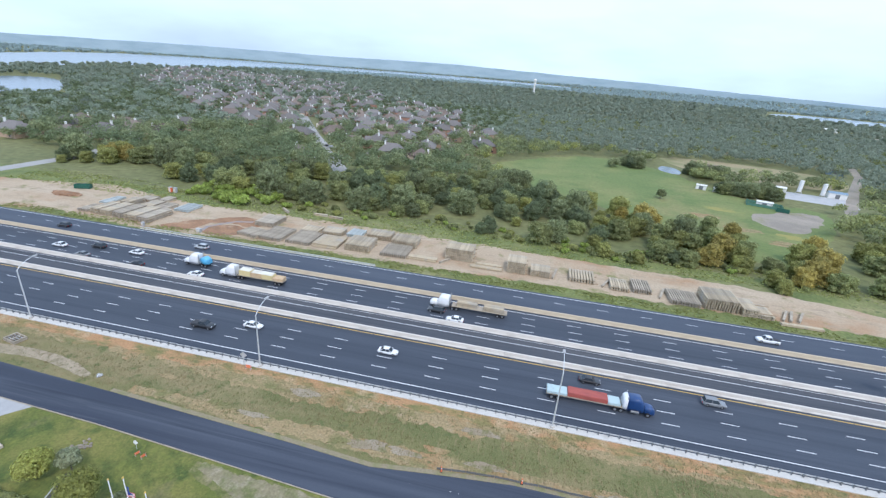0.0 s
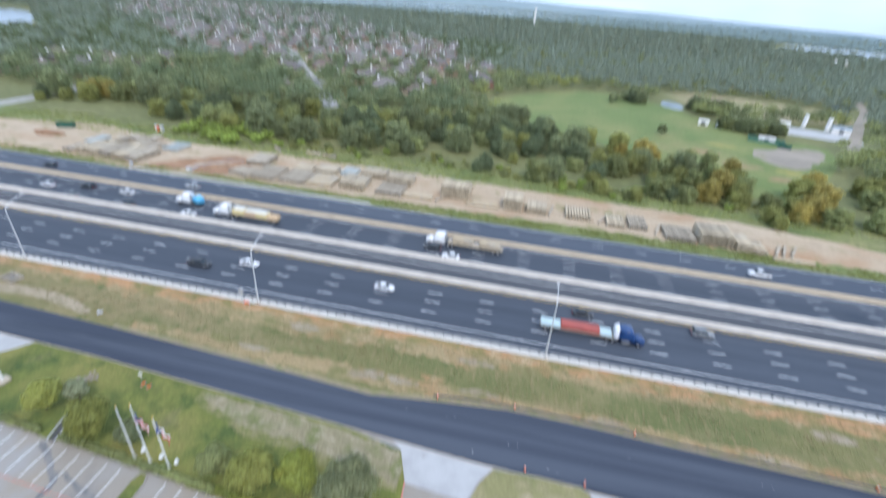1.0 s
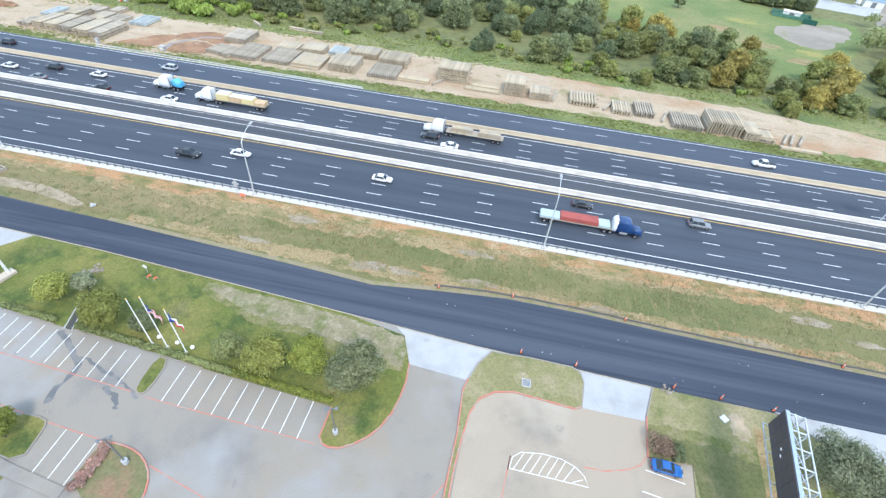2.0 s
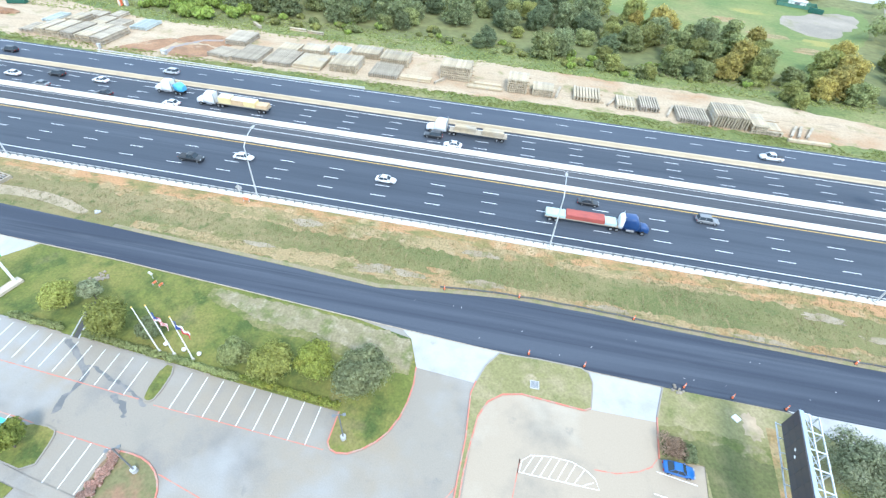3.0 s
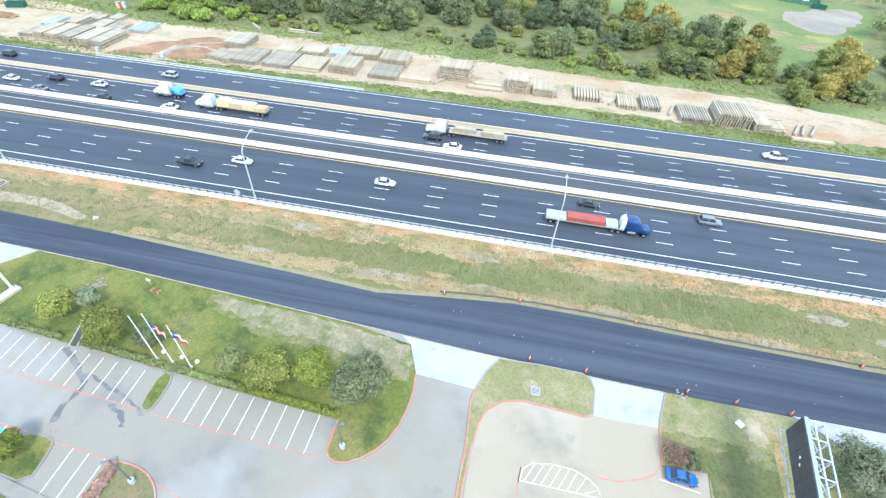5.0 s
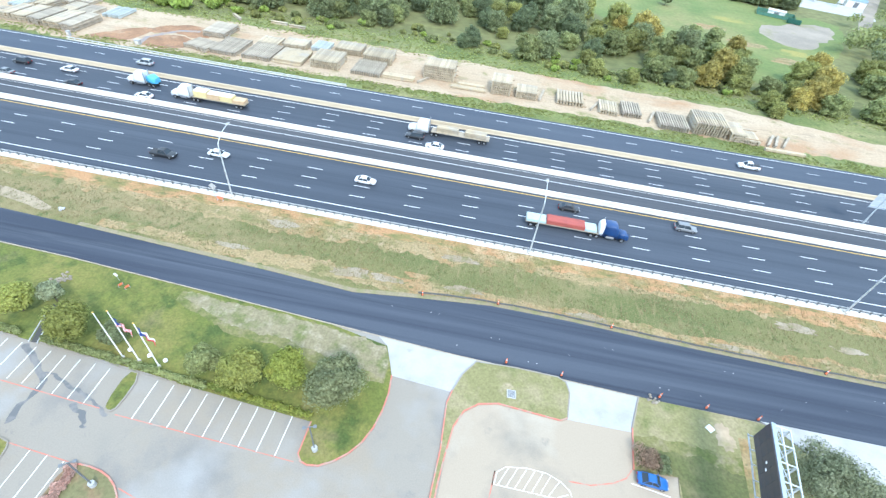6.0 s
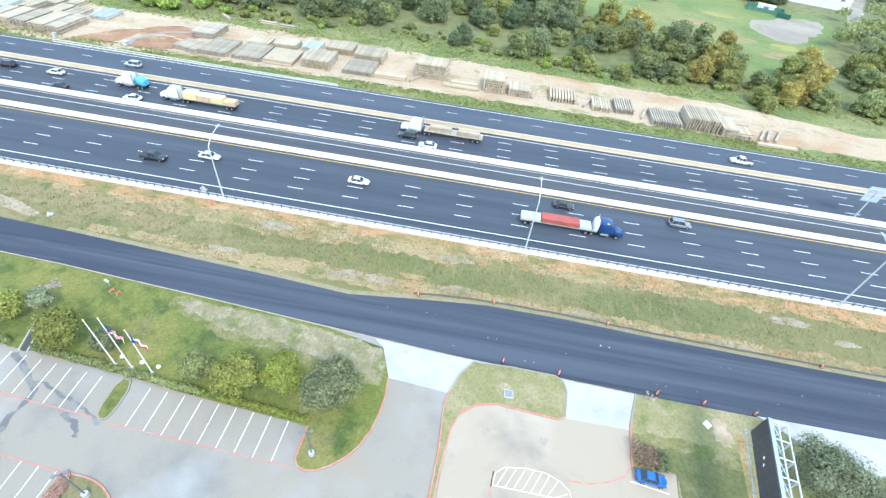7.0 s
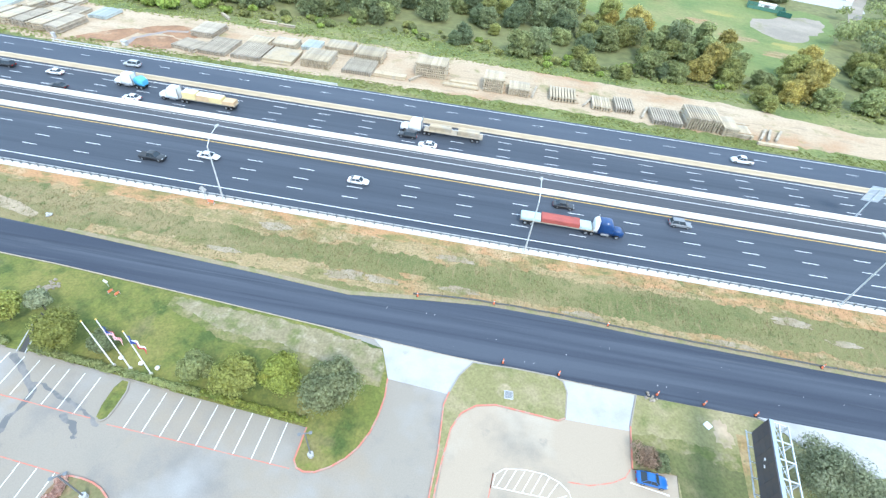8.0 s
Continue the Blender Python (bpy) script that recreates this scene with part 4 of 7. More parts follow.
for k in range(7):
    bm = bmesh.new()
    box(bm, -3.0 + k, -2.88 + k, -1.3, -1.2, 0.15, 1.9)
    part("rib", bm, DARK_GREEN, skip)
for x in (-2.6, 2.6):
    bm = bmesh.new()
    tube(bm, [(x, -1.1, 0.08), (x, 1.1, 0.08)], 0.08)
    part("roller", bm, DARK_STEEL, skip)

# short guard rail on the far side of the service road
guard2 = tagged(new("guard_rail"), "short galvanised guard rail beside the service road", "guard rail", "", "structure")
bm = bmesh.new()
a, b = [bm.verts.new((-136, 58.2 + y + 70.0, z)) for y, z in prof], [bm.verts.new((-46, 57.6 + y + 70.0, z)) for y, z in prof]
bm.faces.new(a[::-1]), bm.faces.new(b)
for i in range(len(prof)):
    j = (i + 1) % len(prof)
    bm.faces.new((a[i], a[j], b[j], b[i]))
bm_foot = bmesh.new()
box(bm_foot, -136, -46, 127.85, 128.4, -0.3, 0.10)
part("footing", bm_foot, BARRIER, guard2, "pale concrete strip")
WHITE_STEEL = surface("bright_galvanised_steel", (0.62, 0.62, 0.60), 0.55, 0.2, grain=(4, 0.08))
part("rail", bm, WHITE_STEEL, guard2, "galvanised corrugated rail")
bm = bmesh.new()
box(bm, -0.08, 0.08, 0.30, 0.46, -0.1, 0.80)
p0 = part("post", bm, WHITE_STEEL, guard2)
p0.location = (-135.5, 127.97, 0)
for k in range(1, 46):
    q = new("post", p0.data)
    q.parent, q.location = guard2, (-135.5 + 1.98 * k, 127.97 - 0.0133 * k, 0)

# trees
def leaf_material(name, base, dark, light, piece=0.35):
    m = surface(name, base, 0.7, spots=((dark, 0.35, 0.5, 0.7, 3), (light, 0.5, 0.55, 0.75, 3)), per_object=0.22, per_piece=piece)
    nodes, links = m.node_tree.nodes, m.node_tree.links
    thin, both, b = nodes.new("ShaderNodeBsdfTranslucent"), nodes.new("ShaderNodeMixShader"), nodes["Principled BSDF"]
    b.inputs["Specular IOR Level"].default_value = 0.25
    both.inputs["Fac"].default_value = 0.5
    links.new(b.inputs["Base Color"].links[0].from_socket, thin.inputs["Color"])
    links.new(b.outputs["BSDF"], both.inputs[1]), links.new(thin.outputs["BSDF"], both.inputs[2])
    links.new(both.outputs["Shader"], nodes["Material Output"].inputs["Surface"])
    return m


LEAF_GREEN = leaf_material("green_leaves", (0.315, 0.345, 0.148), (0.240, 0.272, 0.122), (0.395, 0.405, 0.165))
LEAF_DARK = leaf_material("dark_leaves", (0.262, 0.295, 0.150), (0.200, 0.235, 0.125), (0.325, 0.350, 0.170))
LEAF_OLIVE = leaf_material("olive_leaves", (0.340, 0.350, 0.120), (0.255, 0.275, 0.105), (0.41, 0.405, 0.135))
LEAF_GOLD = leaf_material("golden_leaves", (0.47, 0.40, 0.125), (0.36, 0.325, 0.115), (0.56, 0.455, 0.13))
LEAF_BRIGHT = leaf_material("bright_leaves", (0.28, 0.31, 0.072), (0.18, 0.225, 0.06), (0.4, 0.38, 0.085))
LEAF_GREY = leaf_material("grey_green_leaves", (0.265, 0.285, 0.15), (0.18, 0.205, 0.11), (0.35, 0.365, 0.21))
LEAF_RUST = leaf_material("rusty_leaves", (0.46, 0.335, 0.235), (0.30, 0.20, 0.15), (0.50, 0.36, 0.28))
# for distant trees: haze is painted into this paler, bluer green
LEAF_HAZY_GREEN = leaf_material("haze_tinted_leaves", (0.270, 0.312, 0.235), (0.205, 0.245, 0.19), (0.325, 0.365, 0.26), 0.14)
LEAF_DEEP = leaf_material("deep_green_leaves", (0.185, 0.225, 0.120), (0.135, 0.172, 0.098), (0.240, 0.275, 0.135), 0.28)
LEAF_LIME = leaf_material("lime_leaves", (0.36, 0.44, 0.11), (0.28, 0.36, 0.09), (0.43, 0.50, 0.14))
# second green of the far woods, likewise paled by painted haze
LEAF_HAZE = leaf_material("haze_paled_leaves", (0.310, 0.345, 0.245), (0.245, 0.280, 0.205), (0.365, 0.39, 0.265), 0.14)
LEAF_PINK = leaf_material("pinkish_leaves", (0.60, 0.42, 0.35), (0.48, 0.33, 0.27), (0.68, 0.52, 0.44))
LEAF_LAWN = leaf_material("lawn_tree_leaves", (0.385, 0.400, 0.115), (0.29, 0.315, 0.10), (0.46, 0.455, 0.13))
# farthest trees: haze painted into the leaves as pale blue
LEAF_HAZE_BLUE = leaf_material("haze_blue_leaves", (0.350, 0.425, 0.420), (0.295, 0.365, 0.370), (0.395, 0.465, 0.450), 0.12)
LEAF_SILVER = leaf_material("silver_leaves", (0.37, 0.40, 0.245), (0.25, 0.285, 0.17), (0.48, 0.50, 0.35))
BARK = surface("bark", (0.11, 0.085, 0.062), 0.9, spots=(((0.17, 0.14, 0.11), 3, 0.5, 0.7, 4, (1, 1, 0.2)),), grain=(12, 0.25), bump=0.5)


def quads_mesh(name, verts, material):
    """A mesh of separate quads from an (n, 4, 3) array."""
    n = len(verts)
    me = bpy.data.meshes.new(name)
    me.vertices.add(4 * n), me.loops.add(4 * n), me.polygons.add(n)
    me.vertices.foreach_set("co", verts.reshape(-1).astype(np.float32))
    me.loops.foreach_set("vertex_index", np.arange(4 * n, dtype=np.int32))
    me.polygons.foreach_set("loop_start", np.arange(0, 4 * n, 4, dtype=np.int32))
    me.update(calc_edges=True)
    me.materials.append(material)
    return me


def leaf_cards(rng, centres, radii, per, size, squash=0.8):
    """Leaf clumps on the skins of lobes: quads that lie roughly along each lobe's surface."""
    m = len(centres)
    d = rng.normal(size=(m, per, 3))
    d /= np.linalg.norm(d, axis=2, keepdims=True)
    d[..., 2] = np.where(d[..., 2] < -0.45, -d[..., 2], d[..., 2])
    rad = radii[:, None, None] * rng.uniform(0.70, 1.14, (m, per, 1))
    p = (centres[:, None] + d * rad * np.array([1, 1, squash])).reshape(-1, 3)
    nrm = d.reshape(-1, 3) + rng.normal(scale=0.32, size=(m * per, 3))
    nrm /= np.linalg.norm(nrm, axis=1, keepdims=True)
    u = np.cross(nrm, rng.normal(size=nrm.shape))
    u /= np.linalg.norm(u, axis=1, keepdims=True) + 1e-9
    v = np.cross(nrm, u)
    s = size * rng.uniform(0.55, 1.25, (m * per, 1))
    a, b = u * s, v * s * rng.uniform(0.55, 1.0, (m * per, 1))
    bend = nrm * s * 0.25
    return np.stack([p - a - b * 0.4 - bend, p + a * 0.3 - b, p + a + b * 0.4 - bend, p - a * 0.3 + b], 1)


def tree(name, label, group, height, radius, material, seed, leaf=0.5, lobes=16, per=70, low=0.28):
    """A tree at the origin: tapered trunk with limbs, and a crown of leaf clumps in uneven lobes."""
    rng = np.random.default_rng(seed)
    t = thing(name, label, "tree" if "shrub" not in name else "shrub", group)
    base = height * low
    d = rng.normal(size=(lobes, 3))
    d /= np.linalg.norm(d, axis=1, keepdims=True)
    mid = np.array([0, 0, base + (height - base) * 0.48])
    spread = np.array([radius * 0.66, radius * 0.66, (height - base) * 0.34])
    centres = mid + d * spread * rng.uniform(0.45, 1.05, (lobes, 1))
    radii = radius * rng.uniform(0.28, 0.50, lobes)
    centres = np.concatenate([centres, mid[None] * [1, 1, 0.95]])
    radii = np.append(radii, radius * 0.55)
    if low < 0.05:
        ring = np.linspace(0, 2 * math.pi, 8, endpoint=False) + rng.uniform(0, 1)
        skirt = np.stack([np.cos(ring) * radius * 0.6, np.sin(ring) * radius * 0.6, np.full(8, height * 0.17)], 1)
        centres, radii = np.concatenate([centres, skirt * rng.uniform(0.8, 1.15, (8, 1))]), np.append(radii, radius * rng.uniform(0.28, 0.4, 8))
    cards = leaf_cards(rng, centres, radii, per, leaf)
    core = leaf_cards(rng, centres, radii * 0.6, max(8, per // 6), leaf * 1.9)
    crown = new("crown", quads_mesh("crown", np.concatenate([cards, core]), material))
    crown.parent = t
    bm = bmesh.new()
    r = height * 0.022
    tube(bm, [(0, 0, -0.1), (r * 0.4, 0, base * 0.6), (0, r, base * 1.1), tuple(mid)], r * 1.25, r * 0.45, 7)
    for c in centres[:6]:
        tube(bm, [(0, 0, base * rng.uniform(0.7, 1.05)), tuple((c * [0.5, 0.5, 1] + mid * [0.5, 0.5, 0]) * 0.5 + np.array([0, 0, base * 0.5])), tuple(c)], r * 0.5, r * 0.15, 5)
    part("trunk", bm, BARK, t)
    return t


def put(proto, x, y, s, turn, sz=None, z=0.0):
    return copy_thing(proto, Matrix.Translation((x, y, z)) @ pose(0, 0, 0, 0, 0, turn) @ Matrix.Diagonal((s, s, sz or s, 1)))


# trees of the lawn and the lot
def lot_tree(x, y, h, r, mat, seed, label, z=0.15, **kw):
    t = tree("tree", label, "", h, r, mat, seed, leaf=kw.pop("leaf", 0.17), lobes=kw.pop("lobes", 26), per=2 * kw.pop("per", 170), **kw)
    t.location = (x, y, z)
    return t


lot_tree(-66.2, 35.2, 4.8, 3.0, LEAF_LAWN, 1, "olive green young tree on the lawn")
lot_tree(-55.6, 33.0, 5.4, 3.6, LEAF_LAWN, 2, "full olive green tree beside the drain", lobes=28)
lot_tree(-62.9, 38.0, 4.0, 1.9, LEAF_SILVER, 3, "thin grey-green tree at the head of the drain", per=80)
lot_tree(-49.6, 33.6, 3.4, 2.2, LEAF_DARK, 4, "dark green small tree behind the flagpoles")
lot_tree(-34.2, 32.2, 4.2, 2.6, LEAF_GREEN, 5, "small green tree on the lawn")
lot_tree(-28.4, 31.6, 5.0, 3.3, LEAF_LAWN, 6, "olive yellow tree behind the hedge")
lot_tree(-22.4, 33.2, 5.4, 3.2, LEAF_BRIGHT, 7, "bright yellow-green tree behind the hedge")
lot_tree(-15.4, 32.4, 6.4, 4.4, LEAF_GREY, 8, "broad dark grey-green tree at the end of the lawn", lobes=30, per=200)
lot_tree(-55.2, 14.6, 4.4, 2.5, LEAF_BRIGHT, 9, "small bright green tree on a planted island")
lot_tree(50.5, 33.4, 7.5, 5.0, LEAF_SILVER, 10, "silvery grey-green tree behind the billboard", leaf=0.12, lobes=34, per=280)
lot_tree(55.0, 31.0, 6.0, 3.6, LEAF_SILVER, 11, "silvery grey-green tree behind the billboard", leaf=0.12, lobes=28, per=260)


def shrub(x, y, r, h, mat, seed, label, group="", leaf=0.14, per=130, z=0.15):
    rng = np.random.default_rng(seed)
    t = thing("shrub", label, "shrub", group, pose(x, y, z))
    n = 9
    c = np.stack([rng.uniform(-0.55, 0.55, n) * r, rng.uniform(-0.55, 0.55, n) * r, rng.uniform(0.3, 0.62, n) * h], 1)
    cards = np.concatenate([leaf_cards(rng, c, np.full(n, r * 0.52), per, leaf, h / r * 0.7), leaf_cards(rng, c, np.full(n, r * 0.25), 20, leaf * 2)])
    cards[..., 2] = np.maximum(cards[..., 2], 0.0)
    crown = new("foliage", quads_mesh("foliage", cards, mat))
    crown.parent = t
    bm = bmesh.new()
    for k in range(4):
        tube(bm, [(0, 0, 0), (rng.uniform(-0.4, 0.4) * r, rng.uniform(-0.4, 0.4) * r, h * 0.6)], 0.04, 0.02, 5)
    part("stem_frame", bm, BARK, t)
    return t


shrub(28.3, 32.5, 1.9, 2.0, LEAF_RUST, 21, "round rusty brown shrub beside the blue car", leaf=0.09, per=280)
shrub(30.8, 31.7, 0.85, 1.0, LEAF_DARK, 22, "dark green clipped shrub beside the blue car")
shrub(30.9, 32.9, 0.9, 1.1, LEAF_DARK, 23, "dark green clipped shrub on the grass plot")
for k in range(9):
    a = k / 8
    shrub(-42.8 + random.uniform(-0.3, 0.9), 11.2 + 5.2 * a, 0.7, 0.55, LEAF_PINK, 30 + k, "low pinkish rust-red shrub on the planted island", "rust shrubs", per=70)
# clipped hedge along the car park
def hedge(x0, y0, x1, y1, seed, label):
    rng = np.random.default_rng(seed)
    t = thing("hedge", label, "hedge", "lawn hedges", pose(x0, y0, 0.15))
    n = int(abs(x1 - x0) / 0.5)
    u = np.linspace(0, 1, n)
    c = np.stack([(x1 - x0) * u, (y1 - y0) * u + 0.55 + rng.normal(0, 0.12, n), 0.45 + rng.normal(0, 0.06, n)], 1)
    cards = np.concatenate([leaf_cards(rng, c, rng.uniform(0.42, 0.7, n), 75, 0.13), leaf_cards(rng, c, np.full(n, 0.3), 12, 0.3)])
    cards[..., 2] = np.maximum(cards[..., 2], 0.0)
    f = new("foliage", quads_mesh("foliage", cards, LEAF_GREEN if seed % 2 else LEAF_BRIGHT))
    f.parent = t
    bm = bmesh.new()
    box(bm, 0, x1 - x0, 0.45, 0.6, -0.02, 0.3)
    for v in bm.verts:
        v.co.y += (y1 - y0) * v.co.x / (x1 - x0)
    part("stem_frame", bm, BARK, t)
    return t


hedge(-72.6, 31.55, -63.4, 30.95, 41, "low clipped green hedge along the parking row")
hedge(-59.4, 30.85, -45.5, 29.9, 43, "low clipped green hedge along the parking row")
hedge(-44.5, 29.8, -33.2, 29.05, 45, "low clipped green hedge along the parking row")
hedge(-32.6, 29.0, -17.8, 28.05, 44, "low clipped yellow-green hedge along the parking row")

# the woods behind the dirt yard: prototypes and their copies
WOOD = "trees of the wood"
protos = [tree("tree", "dense dark green oak at the edge of the wood", WOOD, 9.0, 5.0, LEAF_DEEP, 51, leaf=0.29, lobes=30, per=100, low=0.02),
          tree("tree", "rounded mid-green oak at the edge of the wood", WOOD, 8.0, 4.6, LEAF_GREEN, 52, leaf=0.29, lobes=28, per=100, low=0.02),
          tree("tree", "tall narrow green tree at the edge of the wood", WOOD, 9.5, 3.6, LEAF_GREEN, 53, leaf=0.28, lobes=28, per=100, low=0.02),
          tree("tree", "olive green tree turning yellow", WOOD, 7.5, 4.2, LEAF_OLIVE, 54, leaf=0.28, lobes=28, per=100, low=0.0),
          tree("tree", "golden brown autumn tree", WOOD, 8.0, 4.4, LEAF_GOLD, 55, leaf=0.28, lobes=28, per=100, low=0.02),
          tree("tree", "broad dark green oak of the wood", WOOD, 10.0, 5.8, LEAF_DARK, 56, leaf=0.30, lobes=32, per=100, low=0.02)]
for p in protos:
    p.location = (0, -400, 0)


def edge_near(x):
    return np.interp(x, [-300, -200, -160, -128, -105, -65, -35, 5, 25, 56, 85, 104, 200, 300], [192, 186, 182, 168, 174, 173, 178, 171, 168, 168, 168, 163, 158, 158])


def in_pasture(x, y, grow=0.0):
    if not (-40 - grow < x < 172):
        return False
    low = np.interp(x, [-38, -16, 12, 47, 70, 98, 118, 150, 172], [318, 272, 252, 232, 216, 210, 206, 250, 300])
    high = np.interp(x, [-38, -4, 47, 96, 116, 131, 168, 200], [318, 370, 416, 386, 330, 300, 298, 275])
    return low - grow < y < high + grow


def inlet_at(x, y):
    """The inlet of the lake, and the arm of the lake behind the commercial estate."""
    a, d = math.degrees(math.atan2(x, y)), math.hypot(x, y)
    return -57 < a < -50.2 and 680 < d < 1010 or 22 < a < 34 and 1480 < d < 1900


STREET_Y, STREET_X = [246, 270, 305, 328, 368, 480], [-110, -125, -150, -163, -190, -260]


def on_street(x, y, room=7.0):
    """The main street of the housing estate."""
    return 246 < y < 480 and abs(x - np.interp(y, STREET_Y, STREET_X)) < room


HOUSES = []
rng = np.random.default_rng(7)
# houses of the estate on curving streets
for row in range(26):
    for col in range(38):
        u, v = -520 + col * 21 + rng.uniform(-3, 3), 268 + row * 36 + rng.uniform(-5, 5)
        x = u - (v - 268) * 0.62 + 95 + 18 * math.sin(v / 90)
        left, right = np.interp(v, [260, 330, 420, 520, 700, 1000, 1200], [-160, -188, -340, -450, -680, -1020, -1200]), np.interp(v, [260, 300, 350, 430, 520, 640, 700, 1000, 1200], [-92, -70, -48, -28, -70, -110, -190, -420, -560])
        if left < x < right and not on_street(x, v, 15) and rng.uniform() < (0.86 if v < 600 else 0.7):
            HOUSES.append((x, v, rng.choice([0, 90, 180, 270]) + rng.uniform(-14, 14) + 20, len(HOUSES) % 4))
for x, y in ((-332, 236), (-310, 250), (-290, 262), (-318, 305), (-277, 322), (-352, 222), (-330, 270), (-300, 290), (-372, 250), (-275, 292), (-390, 232), (-350, 300)):
    HOUSES.append((x, y, rng.uniform(0, 360), len(HOUSES) % 4))
GRID = {}
for hx, hy, *_ in HOUSES:
    for i in (-1, 0, 1):
        for j in (-1, 0, 1):
            GRID.setdefault((int(hx // 20) + i, int(hy // 20) + j), []).append((hx, hy))


def clear(x, y, r=9.0):
    return all((x - hx) ** 2 + (y - hy) ** 2 > r * r for hx, hy in GRID.get((int(x // 20), int(y // 20)), ()))


def open_land(x, y):
    """Places with no wood: pasture, ponds, dry meadow, the farm track, the cut through the wood, the street."""
    return (in_pasture(x, y, 3) or on_street(x, y) or (x - 101) ** 2 / 260 + (y - 384) ** 2 / 500 < 1 or (x - 170) ** 2 / 5200 + (y - 415) ** 2 / 1500 < 1
            or (150 < x < 215 and 300 < y < 352) or abs(x - (184 + (y - 300) * 0.55)) < 5.5 and 270 < y < 480
            or abs(x - (118 + (y - 160) * 0.30)) < 4.5 and y < 225 or abs(x - (96 + (y - 186) * 0.33)) < 9 and 178 < y < 256 or (-275 < x < -180 and y < 208 and y < 160 + (x + 290) * 0.62)
            or (-150 < x < -112 and y < 184) or (-330 < x < -255 and 160 < y < 222))


spots = []
for gx in range(-320, 330, 9):
    for gy in range(156, 330, 9):
        x, y = gx + rng.uniform(-4.0, 4.0), gy + rng.uniform(-4.0, 4.0)
        if y < edge_near(x) + 3 or open_land(x, y) or not clear(x, y) or rng.uniform() < 0.06:
            continue
        # a thinner stand of trees stands in the grass in front of the pasture
        if -42 < x < 24 and y < 200 and rng.uniform() < 0.86:
            continue
        spots.append((y - edge_near(x) + abs(x - 10) * 0.25, x, y))
spots.sort()
rest = []
for order, (_, x, y) in enumerate(spots):
    gold = noise.noise((x * 0.02, y * 0.02, 3.0))
    if x > 26:
        gold += 0.2
    if 60 < x < 86 and y < 190 or x > 98 and y < 215:
        gold += 0.3
    if order < 290:
        k = int(rng.choice([0, 1, 2, 3, 5], p=[0.25, 0.25, 0.14, 0.14, 0.22] if x < 24 else [0.08, 0.34, 0.10, 0.40, 0.08]))
        if gold > 0.32:
            k = int(rng.choice([3, 4], p=[0.6, 0.4]))
        s = rng.uniform(0.75, 1.42) * (0.85 if y < edge_near(x) + 10 else 1.0)
        put(protos[k], x, y, s, rng.uniform(0, 360), s * rng.uniform(0.85, 1.15))
    else:
        rest.append((x, y))
# single trees that stand out at the pasture's edge
for k, x, y, s in ((4, 89.8, 212, 1.05), (4, 98, 167, 0.95), (4, 119, 206, 1.1), (3, 42.8, 166, 0.7), (3, 88, 157, 0.75), (3, 87, 162.5, 0.9),
                   (0, -17.4, 175, 0.62), (0, -15, 182, 0.7), (3, -4.3, 191, 0.62), (1, 6, 174, 1.2), (5, 12, 178, 0.95), (3, 30, 169, 0.8), (4, 77, 185, 1.35), (4, 104, 171, 1.3), (3, 107, 191, 1.2), (1, 61, 171, 0.9), (1, 124, 168, 1.1), (1, 134, 190, 1.15), (1, 169, 264, 1.1), (5, 49.6, 204, 1.0)):
    put(protos[k], x, y, s, rng.uniform(0, 360), s)
for cx, cy, rx, ry, n in ((75, 381, 8, 9, 9), (126, 372, 15, 12, 16), (134, 314, 22, 5, 20)):
    for _ in range(n):
        a, q, s = rng.uniform(0, 2 * math.pi), math.sqrt(rng.uniform()), rng.uniform(0.75, 1.15)
        put(protos[int(rng.choice([0, 1, 5]))], cx + q * rx * math.cos(a), cy + q * ry * math.sin(a), s, rng.uniform(0, 360), s * 0.9)
for p in protos:
    for o in (*p.children_recursive, p):
        bpy.data.objects.remove(o)

# the wood beyond, and the far woods, too many to count
def wood(name, label, pts, sizes, per, leaf, lobes, material, seed, tall=1.0):
    rng = np.random.default_rng(seed)
    n = len(pts)
    base = np.zeros((n, 3))
    base[:, :2] = pts
    h = sizes
    all_c, all_r = [], []
    for k in range(lobes):
        off = rng.normal(size=(n, 3))
        off /= np.linalg.norm(off, axis=1, keepdims=True)
        off *= (h * rng.uniform(0.15, 0.42, n))[:, None] * [1, 1, 0.55]
        all_c.append(base + off + np.stack([0 * h, 0 * h, h * 0.62], 1) * [1, 1, tall])
        all_r.append(h * rng.uniform(0.26, 0.42, n))
    cards = leaf_cards(rng, np.concatenate(all_c), np.concatenate(all_r), per, leaf)
    ob = new(name, quads_mesh(name, cards, material))
    return tagged(ob, label, "woodland", "", "stuff")


